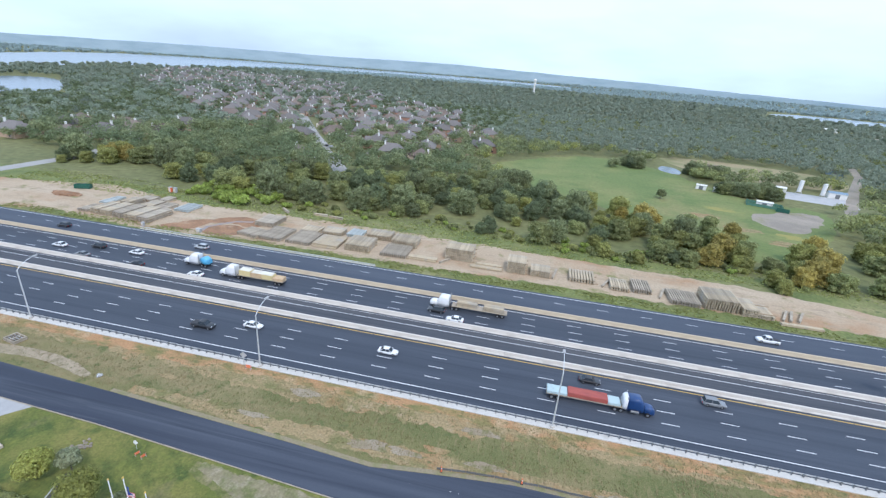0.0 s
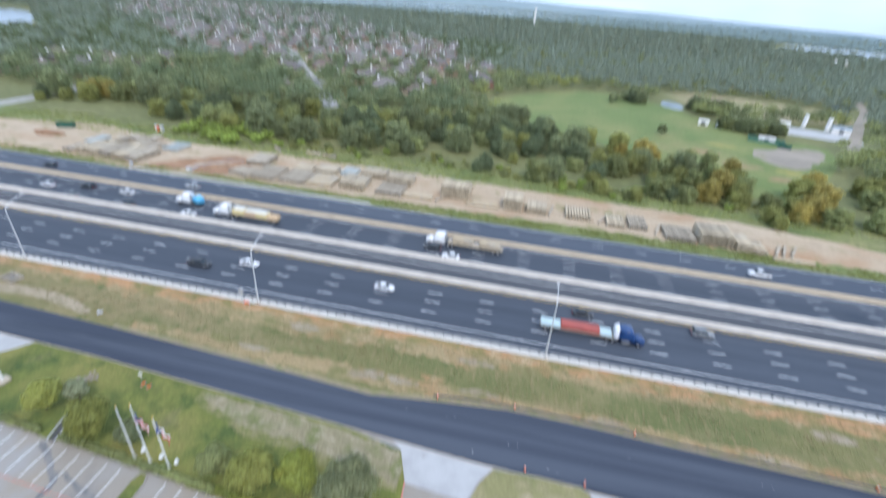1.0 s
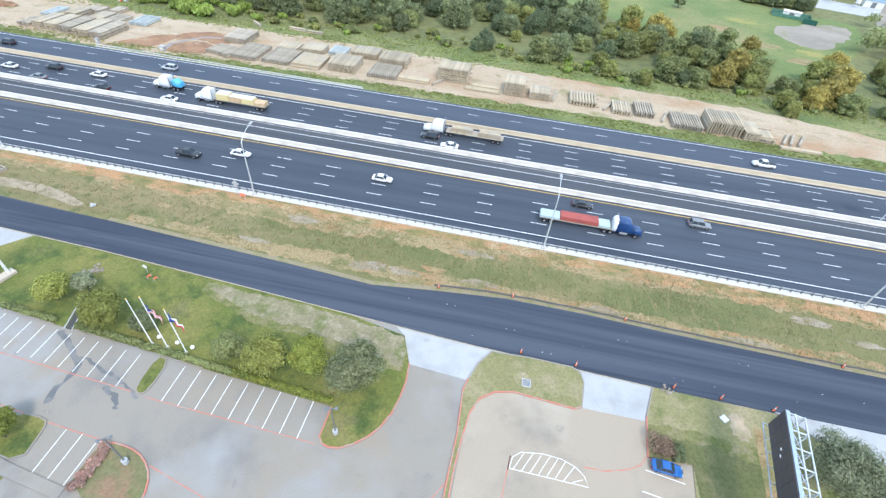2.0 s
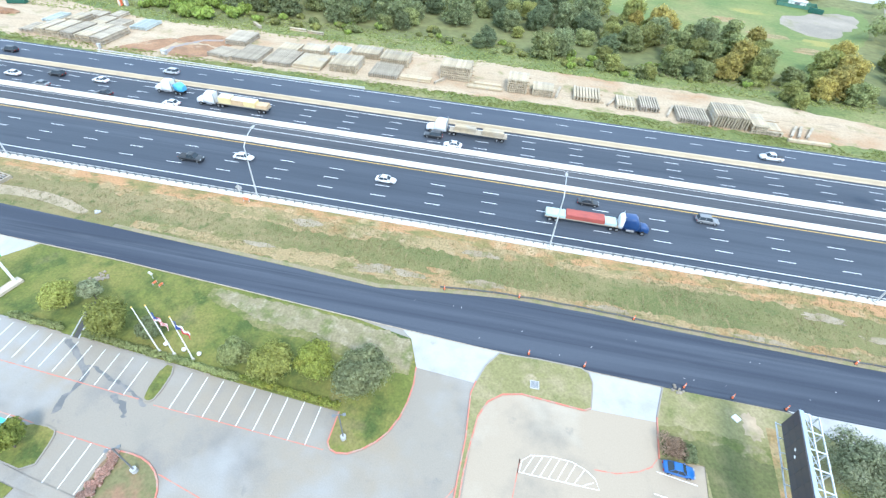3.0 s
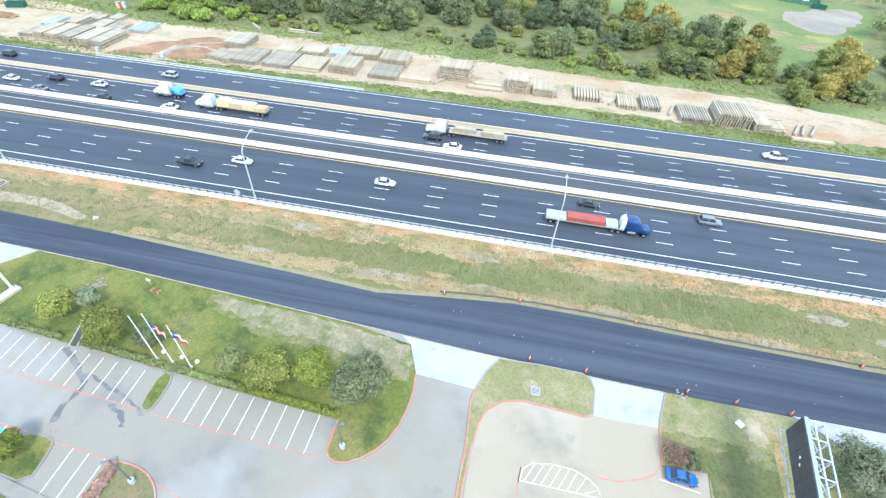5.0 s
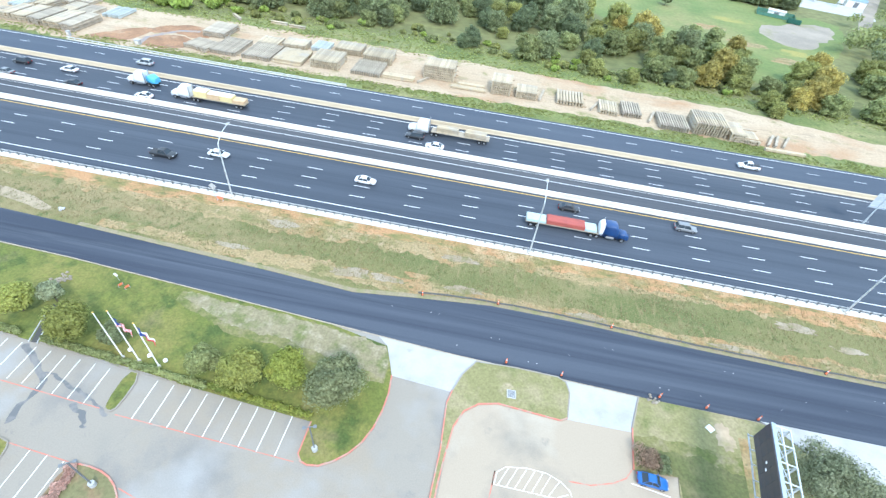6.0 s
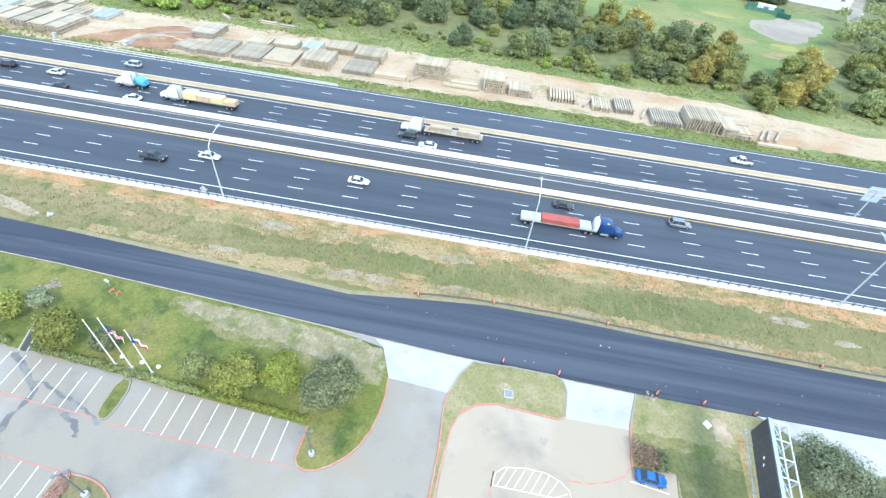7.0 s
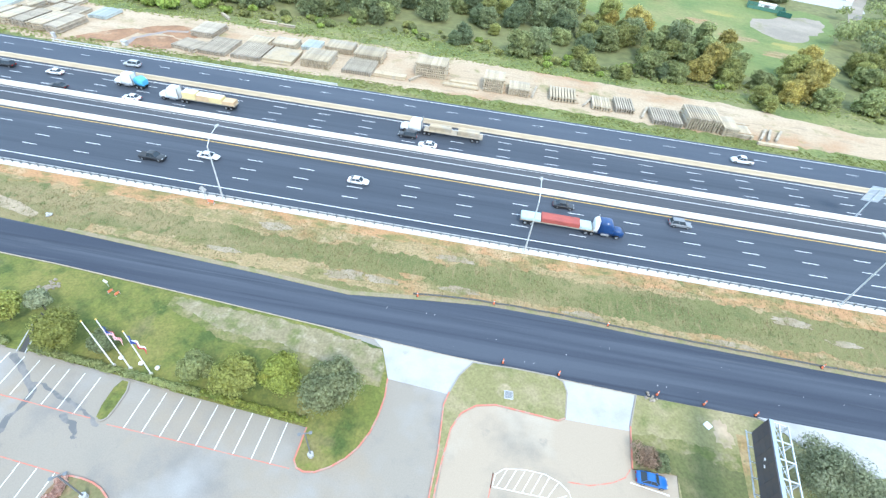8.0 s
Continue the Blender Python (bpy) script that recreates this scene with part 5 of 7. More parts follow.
mid = list(rest)
for gx in range(-760, 700, 9):
    for gy in range(200, 760, 9):
        x, y = gx + rng.uniform(-3.6, 3.6), gy + rng.uniform(-3.6, 3.6)
        if (-320 < x < 330 and y < 332) or y < edge_near(np.clip(x, -300, 300)) + 4 or open_land(x, y) or abs(math.atan2(x, y) - 0.0) > 1.05:
            continue
        estate = not clear(x, y, 26)
        if not clear(x, y, 10.5) or (estate and rng.uniform() < 0.30):
            continue
        if inlet_at(x, y):
            continue
        mid.append((x, y))
mid = np.array(mid)
pick = rng.uniform(size=len(mid))
for lo, hi, mat, lab, seed in ((0, 0.52, LEAF_DARK, "dense dark green woodland behind the yard", 61), (0.52, 0.91, LEAF_GREEN, "mixed green woodland around the estate", 62), (0.91, 1.01, LEAF_OLIVE, "olive green trees among the woodland", 63)):
    sel = mid[(pick >= lo) & (pick < hi)]
    left_sel, sel = sel[sel[:, 0] < -40], sel[sel[:, 0] >= -40]
    left_near = np.hypot(left_sel[:, 0], left_sel[:, 1]) < 430
    wood("woodland", lab, left_sel[left_near], rng.uniform(6.0, 13.5, left_near.sum()), 46, 0.58, 6, LEAF_DEEP if mat is LEAF_DARK else LEAF_DARK, seed + 40)
    # beyond 430 m most trees take the leaf colour with haze in it
    wood("woodland", lab, left_sel[~left_near], rng.uniform(6.0, 10.5, (~left_near).sum()), 15, 0.95, 4, LEAF_DEEP if mat is LEAF_DARK else LEAF_HAZY_GREEN, seed + 60)
    near_sel = sel[np.hypot(sel[:, 0], sel[:, 1]) < 430]
    far_sel = sel[np.hypot(sel[:, 0], sel[:, 1]) >= 430]
    wood("woodland", lab, near_sel, rng.uniform(6.0, 10.5, len(near_sel)), 30, 0.62, 5, mat, seed)
    wood("woodland", lab, far_sel, rng.uniform(6.0, 10.5, len(far_sel)), 15, 0.95, 4, LEAF_GREEN if mat is LEAF_OLIVE else LEAF_HAZY_GREEN, seed + 20)


# the lake's near and far shore, as distance over bearing
BEARING = [-60, -54, -50, -46, -41, -36, -30, -24, -18, -12, -4.6, 2, 4.1]
SHORE_NEAR = [1220, 1270, 1440, 1620, 1640, 1820, 2180, 2280, 2420, 2290, 2330, 2480, 2690]
SHORE_FAR = [1900, 2130, 2570, 3000, 3250, 3330, 3340, 3330, 3340, 3330, 3150, 2900, 2720]


def lake_at(x, y):
    a, d = math.degrees(math.atan2(x, y)), math.hypot(x, y)
    return -60 < a < 4.1 and np.interp(a, BEARING, SHORE_NEAR) - 12 < d < np.interp(a, BEARING, SHORE_FAR) + 12


far = []
r = 740.0
while r < 3600:
    step = 15 if r < 1300 else (26 if r < 2400 else 48)
    for a in np.arange(-1.15, 0.85, step / r):
        rr, aa = r + rng.uniform(-0.5, 0.5) * step, a + rng.uniform(-0.5, 0.5) * step / r
        x, y = rr * math.sin(aa), rr * math.cos(aa)
        if lake_at(x, y) or inlet_at(x, y) or not clear(x, y, 12):
            continue
        far.append((x, y, step))
    r += step
far = np.array(far)
pick = rng.uniform(size=len(far))
# leaf colours grow paler and bluer with distance, as painted haze
for lo, hi, mat, lab, seed in ((0, 0.75, LEAF_HAZY_GREEN, "far woods in haze-tinted blue-green reaching to the horizon", 71), (0.75, 1.01, LEAF_HAZE, "far mixed green woods in haze-paled colours reaching to the horizon", 72)):
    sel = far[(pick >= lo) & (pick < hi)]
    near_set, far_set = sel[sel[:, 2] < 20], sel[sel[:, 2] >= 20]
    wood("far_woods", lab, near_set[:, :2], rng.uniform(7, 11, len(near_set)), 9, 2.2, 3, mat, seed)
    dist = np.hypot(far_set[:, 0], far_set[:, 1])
    for sel_set, mat_set, shift in ((far_set[dist < 1900], mat, 5), (far_set[dist >= 1900], LEAF_HAZE_BLUE, 9)):
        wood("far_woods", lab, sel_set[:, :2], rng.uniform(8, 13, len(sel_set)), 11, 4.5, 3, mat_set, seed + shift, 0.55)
# distant shore that closes the horizon, with haze painted into its pale blue
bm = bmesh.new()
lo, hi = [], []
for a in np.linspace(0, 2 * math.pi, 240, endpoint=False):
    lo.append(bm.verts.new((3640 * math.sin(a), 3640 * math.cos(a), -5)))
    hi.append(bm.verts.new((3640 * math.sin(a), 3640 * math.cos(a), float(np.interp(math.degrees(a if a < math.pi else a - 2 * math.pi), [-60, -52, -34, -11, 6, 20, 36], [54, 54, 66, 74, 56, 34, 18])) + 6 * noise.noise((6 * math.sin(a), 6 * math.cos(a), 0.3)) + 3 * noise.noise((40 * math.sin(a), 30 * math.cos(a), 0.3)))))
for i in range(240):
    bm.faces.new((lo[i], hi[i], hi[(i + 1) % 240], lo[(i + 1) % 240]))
tagged(link_mesh("backdrop", bm, surface("haze_blue_shore", (0.40, 0.50, 0.57), 1.0, spots=(((0.32, 0.42, 0.49), 0.006, 0.4, 0.7, 4, (1, 1, 4)),), spec=0.0)), "distant shore at the horizon with haze painted into its blue", "distance", "", "structure")
# lakes
plate("water", ragged([(d * math.sin(radians(a)), d * math.cos(radians(a))) for a, d in list(zip(BEARING, SHORE_NEAR)) + list(zip(BEARING, SHORE_FAR))[::-1]], 60, 30), -0.5, 0.05, WATER, "wide pale lake near the horizon", "lake")
def sector(r0, r1, a0, a1):
    return [(r * math.sin(radians(a)), r * math.cos(radians(a))) for r, a in ((r0, a0), (r0, a1), (r1 * 0.97, a1), (r1, (a0 + a1) / 2), (r1 * 0.94, a0))]


plate("water", ragged(rounded(sector(700, 1010, -57, -50.4), 2), 20, 12), -0.5, 0.05, WATER, "small inlet of the lake among trees", "pond")
plate("water", ragged(rounded(sector(1490, 1890, 22.4, 33.6), 2), 40, 25), -0.5, 0.05, WATER, "distant arm of the lake beyond the woods", "lake")
plate("water", rounded([(91, 378), (106, 362), (112, 388), (102, 404)], 2), -0.5, 0.05, WATER, "small pond at the pasture's edge", "pond")

# houses of the estate
ROOFS = [surface("brown_shingles", (0.195, 0.155, 0.128), 0.9, spots=(((0.165, 0.138, 0.118), 1.2, 0.45, 0.7, 4),), grain=(6, 0.15), per_object=0.2), surface("grey_shingles", (0.17, 0.155, 0.145), 0.9, spots=(((0.145, 0.135, 0.128), 1.2, 0.45, 0.7, 4),), grain=(6, 0.15), per_object=0.2)]
WALLS = [surface("tan_brick", (0.42, 0.31, 0.23), 0.9, grain=(7, 0.12), per_object=0.12), surface("red_brick", (0.33, 0.19, 0.14), 0.9, grain=(7, 0.12), per_object=0.12), surface("cream_brick", (0.50, 0.43, 0.34), 0.9, grain=(7, 0.1), per_object=0.12)]
TRIM = surface("white_trim", (0.72, 0.71, 0.68), 0.6, grain=(5, 0.05))
GLASS = surface("dark_window_glass", (0.03, 0.04, 0.05), 0.08)
DOOR = surface("brown_door", (0.16, 0.09, 0.05), 0.5, grain=(5, 0.1))


def hip(bm, x0, x1, y0, y1, z, rise, ridge_x=None, over=0.5, mi=0):
    """A hipped roof with eaves over a rectangle; its ridge runs along x."""
    x0, x1, y0, y1 = x0 - over, x1 + over, y0 - over, y1 + over
    run = (y1 - y0) / 2 * 0.72 if ridge_x is None else ridge_x
    ym = (y0 + y1) / 2
    v = [bm.verts.new(p) for p in ((x0, y0, z), (x1, y0, z), (x1, y1, z), (x0, y1, z), (x0, y0, z + 0.2), (x1, y0, z + 0.2), (x1, y1, z + 0.2), (x0, y1, z + 0.2), (x0 + run, ym, z + rise), (x1 - run, ym, z + rise))]
    for q in ((3, 2, 1, 0), (0, 1, 5, 4), (1, 2, 6, 5), (2, 3, 7, 6), (3, 0, 4, 7), (4, 5, 9, 8), (6, 7, 8, 9), (5, 6, 9), (7, 4, 8)):
        bm.faces.new([v[i] for i in q])


def house(kind, roof, wall, label, plain=False):
    h = thing("house", label, "house", "houses of the estate")
    wide, deep, eave = ((17, 12, 3.0), (15, 13, 5.4), (19, 11, 3.0), (16, 12, 5.2))[kind]
    bm = bmesh.new()
    box(bm, -wide / 2, wide / 2, -deep / 2, deep / 2, 0, eave)
    box(bm, -wide / 2 + 1, -wide / 2 + 7.4, -deep / 2 - 4, -deep / 2 + 0.002, 0, 3.0)
    part("wall", bm, wall, h)
    bm = bmesh.new()
    hip(bm, -wide / 2, wide / 2, -deep / 2, deep / 2, eave, 5.0)
    rf = part("roof", bm, roof, h)
    bm = bmesh.new()
    hip(bm, -deep / 2 - 1.2, 4.5, -3.2, 3.2, 0, 3.4)
    bmesh.ops.transform(bm, matrix=pose(-wide / 2 + 4.2, -1.0, 3.02, 0, 0, 90), verts=bm.verts)
    part("wing_roof", bm, roof, h)
    bm = bmesh.new()
    v = [bm.verts.new(p) for p in ((2, -deep / 2 - 1.2, eave), (7, -deep / 2 - 1.2, eave), (4.5, -deep / 2 - 1.2, eave + 3.4), (2, 0, eave), (7, 0, eave), (4.5, 0, eave + 3.4))]
    for q in ((0, 1, 2), (4, 3, 5), (1, 4, 5, 2), (3, 0, 2, 5), (3, 4, 1, 0)):
        bm.faces.new([v[i] for i in q])
    part("gable", bm, roof, h)
    bm = bmesh.new()
    box(bm, 2.15, 6.85, -deep / 2 - 1.15, -deep / 2 + 0.002, 0, eave)
    part("porch_wall", bm, wall, h)
    bm = bmesh.new()
    box(bm, wide / 2 - 4.2, wide / 2 - 3.2, 0.8, 1.7, eave + 1.5, eave + 6.0)
    box(bm, wide / 2 - 4.3, wide / 2 - 3.1, 0.7, 1.8, eave + 6.0, eave + 6.25)
    part("chimney", bm, TRIM, rf, "pale chimney")
    if plain:
        return h
    bm = bmesh.new()
    box(bm, -wide / 2 + 1.7, -wide / 2 + 6.7, -deep / 2 - 4.05, -deep / 2 - 3.99, 0.05, 2.3)
    part("garage_door", bm, TRIM, h, "white garage door")
    bm = bmesh.new()
    box(bm, 0.4, 1.4, -deep / 2 - 0.06, -deep / 2 + 0.01, 0.05, 2.15)
    part("door", bm, DOOR, h)
    for x, y, z in ((4.5, -deep / 2 - 1.19, 1.0), (wide / 2 - 1.5, -deep / 2 - 0.04, 1.0), (-wide / 4, deep / 2 - 0.01, 1.0), (wide / 4, deep / 2 - 0.01, 1.0)):
        bm = bmesh.new()
        box(bm, x - 0.75, x + 0.75, y, y + 0.05, z, z + 1.4)
        win = part("window", bm, TRIM, h)
        bm = bmesh.new()
        for sx in (-0.68, 0.03):
            box(bm, x + sx, x + sx + 0.65, y - 0.02, y + 0.07, z + 0.07, z + 1.33)
        part("pane", bm, GLASS, win, "dark glass")
    return h


house_protos = [house(0, ROOFS[0], WALLS[0], "tan brick house with a brown hipped roof"), house(1, ROOFS[1], WALLS[1], "two-storey red brick house with a grey hipped roof"),
                house(2, ROOFS[0], WALLS[2], "long cream brick house with a brown hipped roof"), house(3, ROOFS[1], WALLS[0], "two-storey tan brick house with a grey roof")]
far_protos = [house(k, ROOFS[k % 2], WALLS[(0, 1, 2, 0)[k]], lab, True) for k, lab in enumerate(("distant tan brick house with a brown roof", "distant red brick house with a grey roof", "distant cream brick house with a brown roof", "distant two-storey tan house with a grey roof"))]
HOUSES.sort(key=lambda q: q[1])
for n, (x, y, turn, k) in enumerate(HOUSES[:420]):
    copy_thing((house_protos if n < 90 else far_protos)[k], pose(x, y, 0.0, 0, 0, turn) @ Matrix.Diagonal((1.15, 1.15, 1.0, 1)))
for p in house_protos + far_protos:
    for o in (*p.children_recursive, p):
        bpy.data.objects.remove(o)
# streets of the estate
STREET = surface("street_concrete", (0.34, 0.33, 0.31), 0.9, grain=(2, 0.08), spots=(((0.26, 0.25, 0.24), 0.1, 0.45, 0.7, 4),))
for path, w in ((list(zip(STREET_X, STREET_Y)), 9), ([(-100, 300), (-125, 318), (-160, 325)], 6), ([(-262, 140), (-256, 168), (-254, 206), (-262, 240), (-290, 300)], 9)):
    bm = bmesh.new()
    ribbon(bm, path, w, -0.3, 0.03)
    tagged(link_mesh("street", bm, STREET), "pale concrete street of the housing estate", "street", "", "structure")
bm = bmesh.new()
ribbon(bm, [(170, 268), (186, 303), (222, 368), (268, 446), (300, 520)], 6.5, -0.3, 0.035)
tagged(link_mesh("farm_track", bm, GRAVEL), "pale gravel farm track", "track", "", "structure")
plate("dry_meadow", rounded([(105, 455), (175, 458), (245, 430), (236, 396), (212, 366), (144, 366), (112, 400)], 1), -0.5, 0.014, surface("dry_meadow_grass", (0.30, 0.25, 0.14), 0.95, spots=(((0.20, 0.20, 0.09), 0.03, 0.45, 0.65, 4),), grain=(0.8, 0.12)), "dry tan meadow behind the pasture", "field")
plate("concrete_yard", [(158, 322), (196, 312), (206, 338), (166, 348)], -0.5, 0.030, NEW_CONCRETE, "white concrete works yard", "pavement")
# works yard: silos, sheds and low units
silo = thing("silo", "white cylindrical silo on a steel frame", "silo", "silos", pose(186, 336, 0.03))
bm = bmesh.new()
tube(bm, [(0, 0, 2.2), (0, 0, 3.2), (0, 0, 3.3), (0, 0, 9.5), (0, 0, 9.6)], 1.25, 1.25, 14)
part("tank", bm, TRIM, silo)
for sx, sy in ((-1, -1), (1, -1), (1, 1), (-1, 1)):
    bm = bmesh.new()
    tube(bm, [(sx, sy, 0), (sx, sy, 2.4)], 0.12)
    part("leg", bm, STEEL, silo)
copy_thing(silo, pose(174, 340, 0.03))


def shed(x, y, a, b, h, turn, wall, roof, label):
    s = thing("shed", label, "shed", at=pose(x, y, 0.02, 0, 0, turn))
    bm = bmesh.new()
    box(bm, -a / 2, a / 2, -b / 2, b / 2, 0, h)
    part("wall", bm, wall, s)
    bm = bmesh.new()
    v = [bm.verts.new(p) for p in ((-a / 2 - 0.3, -b / 2 - 0.3, h), (a / 2 + 0.3, -b / 2 - 0.3, h), (a / 2 + 0.3, b / 2 + 0.3, h), (-a / 2 - 0.3, b / 2 + 0.3, h), (-a / 2 - 0.3, 0, h + b * 0.14), (a / 2 + 0.3, 0, h + b * 0.14))]
    for q in ((3, 2, 1, 0), (0, 1, 5, 4), (2, 3, 4, 5), (1, 2, 5), (3, 0, 4)):
        bm.faces.new([v[i] for i in q])
    part("roof", bm, roof, s)
    bm = bmesh.new()
    box(bm, -1.2, 1.2, -b / 2 - 0.05, -b / 2 + 0.01, 0.02, h * 0.8)
    part("door", bm, DARK_STEEL, s)
    return s


BLUE_ROOF = surface("blue_grey_metal", (0.22, 0.30, 0.38), 0.5, 0.3, grain=(3, 0.1))
shed(198, 343, 10, 6, 3.5, -14, TRIM, BLUE_ROOF, "white shed with a blue-grey metal roof")
shed(164, 344, 7, 5, 3.0, -14, TRIM, TRIM, "small white works hut")
shed(108, 321, 6, 3.4, 2.8, -20, TRIM, TRIM, "white caravan-like hut at the pasture's edge")
shed(117, 317.5, 5, 3, 2.6, -20, TRIM, TRIM, "white hut beside the grove")
shed(142, 402, 14, 9, 3.4, -15, WALLS[1], ROOFS[0], "long brick farmhouse with a brown roof")
shed(252, 452, 12, 8, 3.4, -25, BLUE_ROOF, ROOFS[1], "low blue-grey farm building")
shed(96, 470, 10, 7, 3.2, 10, TRIM, ROOFS[1], "low pale farm building among trees")
for x, y, a in ((560, 930, 24), (600, 900, 34), (650, 980, 40), (520, 1000, 22), (720, 1050, 46)):
    shed(x, y, a, 14, 5, rng.uniform(-20, 20), TRIM, TRIM, "low white commercial building beyond the woods")
FENCE_GREEN = surface("fence_green", (0.09, 0.20, 0.15), 0.7, grain=(6, 0.2))
# fenced compound on the gravel pad
fence = thing("fence", "green mesh fence round a small compound", "fence", at=pose(134, 291, 0.02, 0, 0, -18))
for x in np.linspace(-9, 9, 7):
    for y in (-4.5, 4.5):
        bm = bmesh.new()
        tube(bm, [(x, y, 0), (x, y, 2.4)], 0.08)
        part("post", bm, DARK_GREEN, fence)
for a in ((-9, 9, -4.53, -4.47), (-9, 9, 4.47, 4.53), (-9.03, -8.97, -4.5, 4.5), (8.97, 9.03, -4.5, 4.5)):
    bm = bmesh.new()
    box(bm, *a, 0.15, 1.7)
    part("mesh_panel", bm, FENCE_GREEN, fence)
shed(134, 291, 8, 3.4, 2.7, -18, TRIM, TRIM, "white equipment hut inside the green fence")
copy_thing(skip, pose(139.5, 280.5, 0.03, 0, 0, -20))
# water tower far beyond the wood
tower = thing("water_tower", "slim white water tower far beyond the woods", "water tower", at=pose(-40, 1500, 0))
bm = bmesh.new()
tube(bm, [(0, 0, 0), (0, 0, 20), (0, 0, 40)], 3.0, 3.0, 12)
part("shaft", bm, TRIM, tower)
bm = bmesh.new()
bmesh.ops.create_uvsphere(bm, u_segments=16, v_segments=8, radius=5)
bmesh.ops.transform(bm, matrix=Matrix.Translation((0, 0, 42)) @ Matrix.Diagonal((1, 1, 0.7, 1)), verts=bm.verts)
part("tank", bm, TRIM, tower)
# trees of the pasture
for x, y, h, r in ((74, 279, 6, 3.2), (56, 367, 6, 4.0), (60, 371, 7, 4.2)):
    t = tree("tree", "lone round dark green tree in the pasture", "", h, r, LEAF_DARK, int(x), leaf=0.6, lobes=14, per=45, low=0.1)
    t.location = (x, y, 0)

YELLOWING = surface("yellowing_grass", (0.27, 0.245, 0.075), 0.95, spots=(((0.16, 0.195, 0.062), 0.10, 0.42, 0.62, 7),), grain=(1.5, 0.2))
# worn and yellowing patches in the pasture
for k, (x, y, rx, ry, mat, lab) in enumerate(((90, 251, 9, 4.5, DRY_STRAW, "worn tan strip across the pasture"), (103, 233, 8, 4, DRY_STRAW, "worn tan strip across the pasture"), (114, 217, 7, 4, DRY_STRAW, "worn tan strip across the pasture"),
                                              (106, 270, 11, 5, YELLOWING, "yellowing patch of pasture grass"), (121, 229, 8, 4, YELLOWING, "yellowing patch of pasture grass"))):
    plate("worn_patch", blob(x, y, rx, ry, 6.3 * k + 1, rough=0.5), -0.2, 0.017 + 0.0015 * k, mat, lab, "field")

# vehicles
TYRE = surface("tyre_rubber", (0.02, 0.02, 0.021), 0.85, grain=(20, 0.2))
RIM = surface("alloy_rim", (0.45, 0.46, 0.47), 0.35, 0.8)
LAMP_WHITE = surface("headlamp_glass", (0.32, 0.34, 0.36), 0.2)
LAMP_RED = surface("tail_lamp_glass", (0.35, 0.02, 0.02), 0.2)
CHASSIS = surface("chassis_black", (0.035, 0.035, 0.037), 0.6, grain=(6, 0.15))


def paint(name, c):
    return surface(name, c, 0.35, 0.0, spots=((tuple(v * 0.85 for v in c), 2.0, 0.5, 0.8, 3),), coat=0.6)


PAINTS = {"white": paint("white_car_paint", (0.74, 0.75, 0.76)), "black": paint("black_car_paint", (0.02, 0.021, 0.024)), "silver": paint("silver_car_paint", (0.42, 0.44, 0.46)), "grey": paint("grey_car_paint", (0.20, 0.21, 0.22)),
          "red": paint("red_car_paint", (0.42, 0.03, 0.03)), "blue": paint("blue_car_paint", (0.015, 0.10, 0.33)), "navy": paint("navy_truck_paint", (0.015, 0.05, 0.16)), "yellow": paint("pale_yellow_paint", (0.66, 0.55, 0.28)), "sky": paint("sky_blue_paint", (0.12, 0.42, 0.66))}


def loft(bm, sections, mi=0):
    """A body of cross-sections along x: (x, half width low, half width high, z low, z high), with rounded shoulders."""
    rings = []
    for x, wl, wh, z0, z1 in sections:
        s = (z1 - z0) * 0.28
        rings.append([bm.verts.new((x, y, z)) for y, z in ((-wl * 0.92, z0), (wl * 0.92, z0), (wl, z0 + s), (wl * 0.98, z1 - s * 0.8), (wh, z1 - s * 0.15), (wh * 0.8, z1), (-wh * 0.8, z1), (-wh, z1 - s * 0.15), (-wl * 0.98, z1 - s * 0.8), (-wl, z0 + s))])
    for a, b in zip(rings, rings[1:]):
        for i in range(10):
            j = (i + 1) % 10
            bm.faces.new((a[i], a[j], b[j], b[i]))
    for f in bm.faces:
        f.smooth = True
    bm.faces.new(rings[0][::-1]), bm.faces.new(rings[-1])
    bmesh.ops.recalc_face_normals(bm, faces=bm.faces[:])


def wheel(parent, x, y, r, w):
    bm = bmesh.new()
    prof = [(-w / 2, r * 0.6), (-w / 2, r * 0.93), (-w * 0.36, r), (w * 0.36, r), (w / 2, r * 0.93), (w / 2, r * 0.6)]
    rings = [[bm.verts.new((q * math.cos(a), p, q * math.sin(a))) for p, q in prof] for a in np.linspace(0, 2 * math.pi, 14, endpoint=False)]
    for k in range(14):
        a, b = rings[k], rings[(k + 1) % 14]
        for i in range(6):
            j = (i + 1) % 6
            bm.faces.new((a[i], b[i], b[j], a[j]))
    bmesh.ops.recalc_face_normals(bm, faces=bm.faces[:])
    tyre = part("wheel", bm, TYRE, parent, "black tyre")
    tyre.location = (x, y, r)
    bm = bmesh.new()
    tube(bm, [(0, -w * 0.42, 0), (0, w * 0.42, 0)], r * 0.6, r * 0.6, 12)
    part("rim", bm, RIM, tyre, "metal rim")


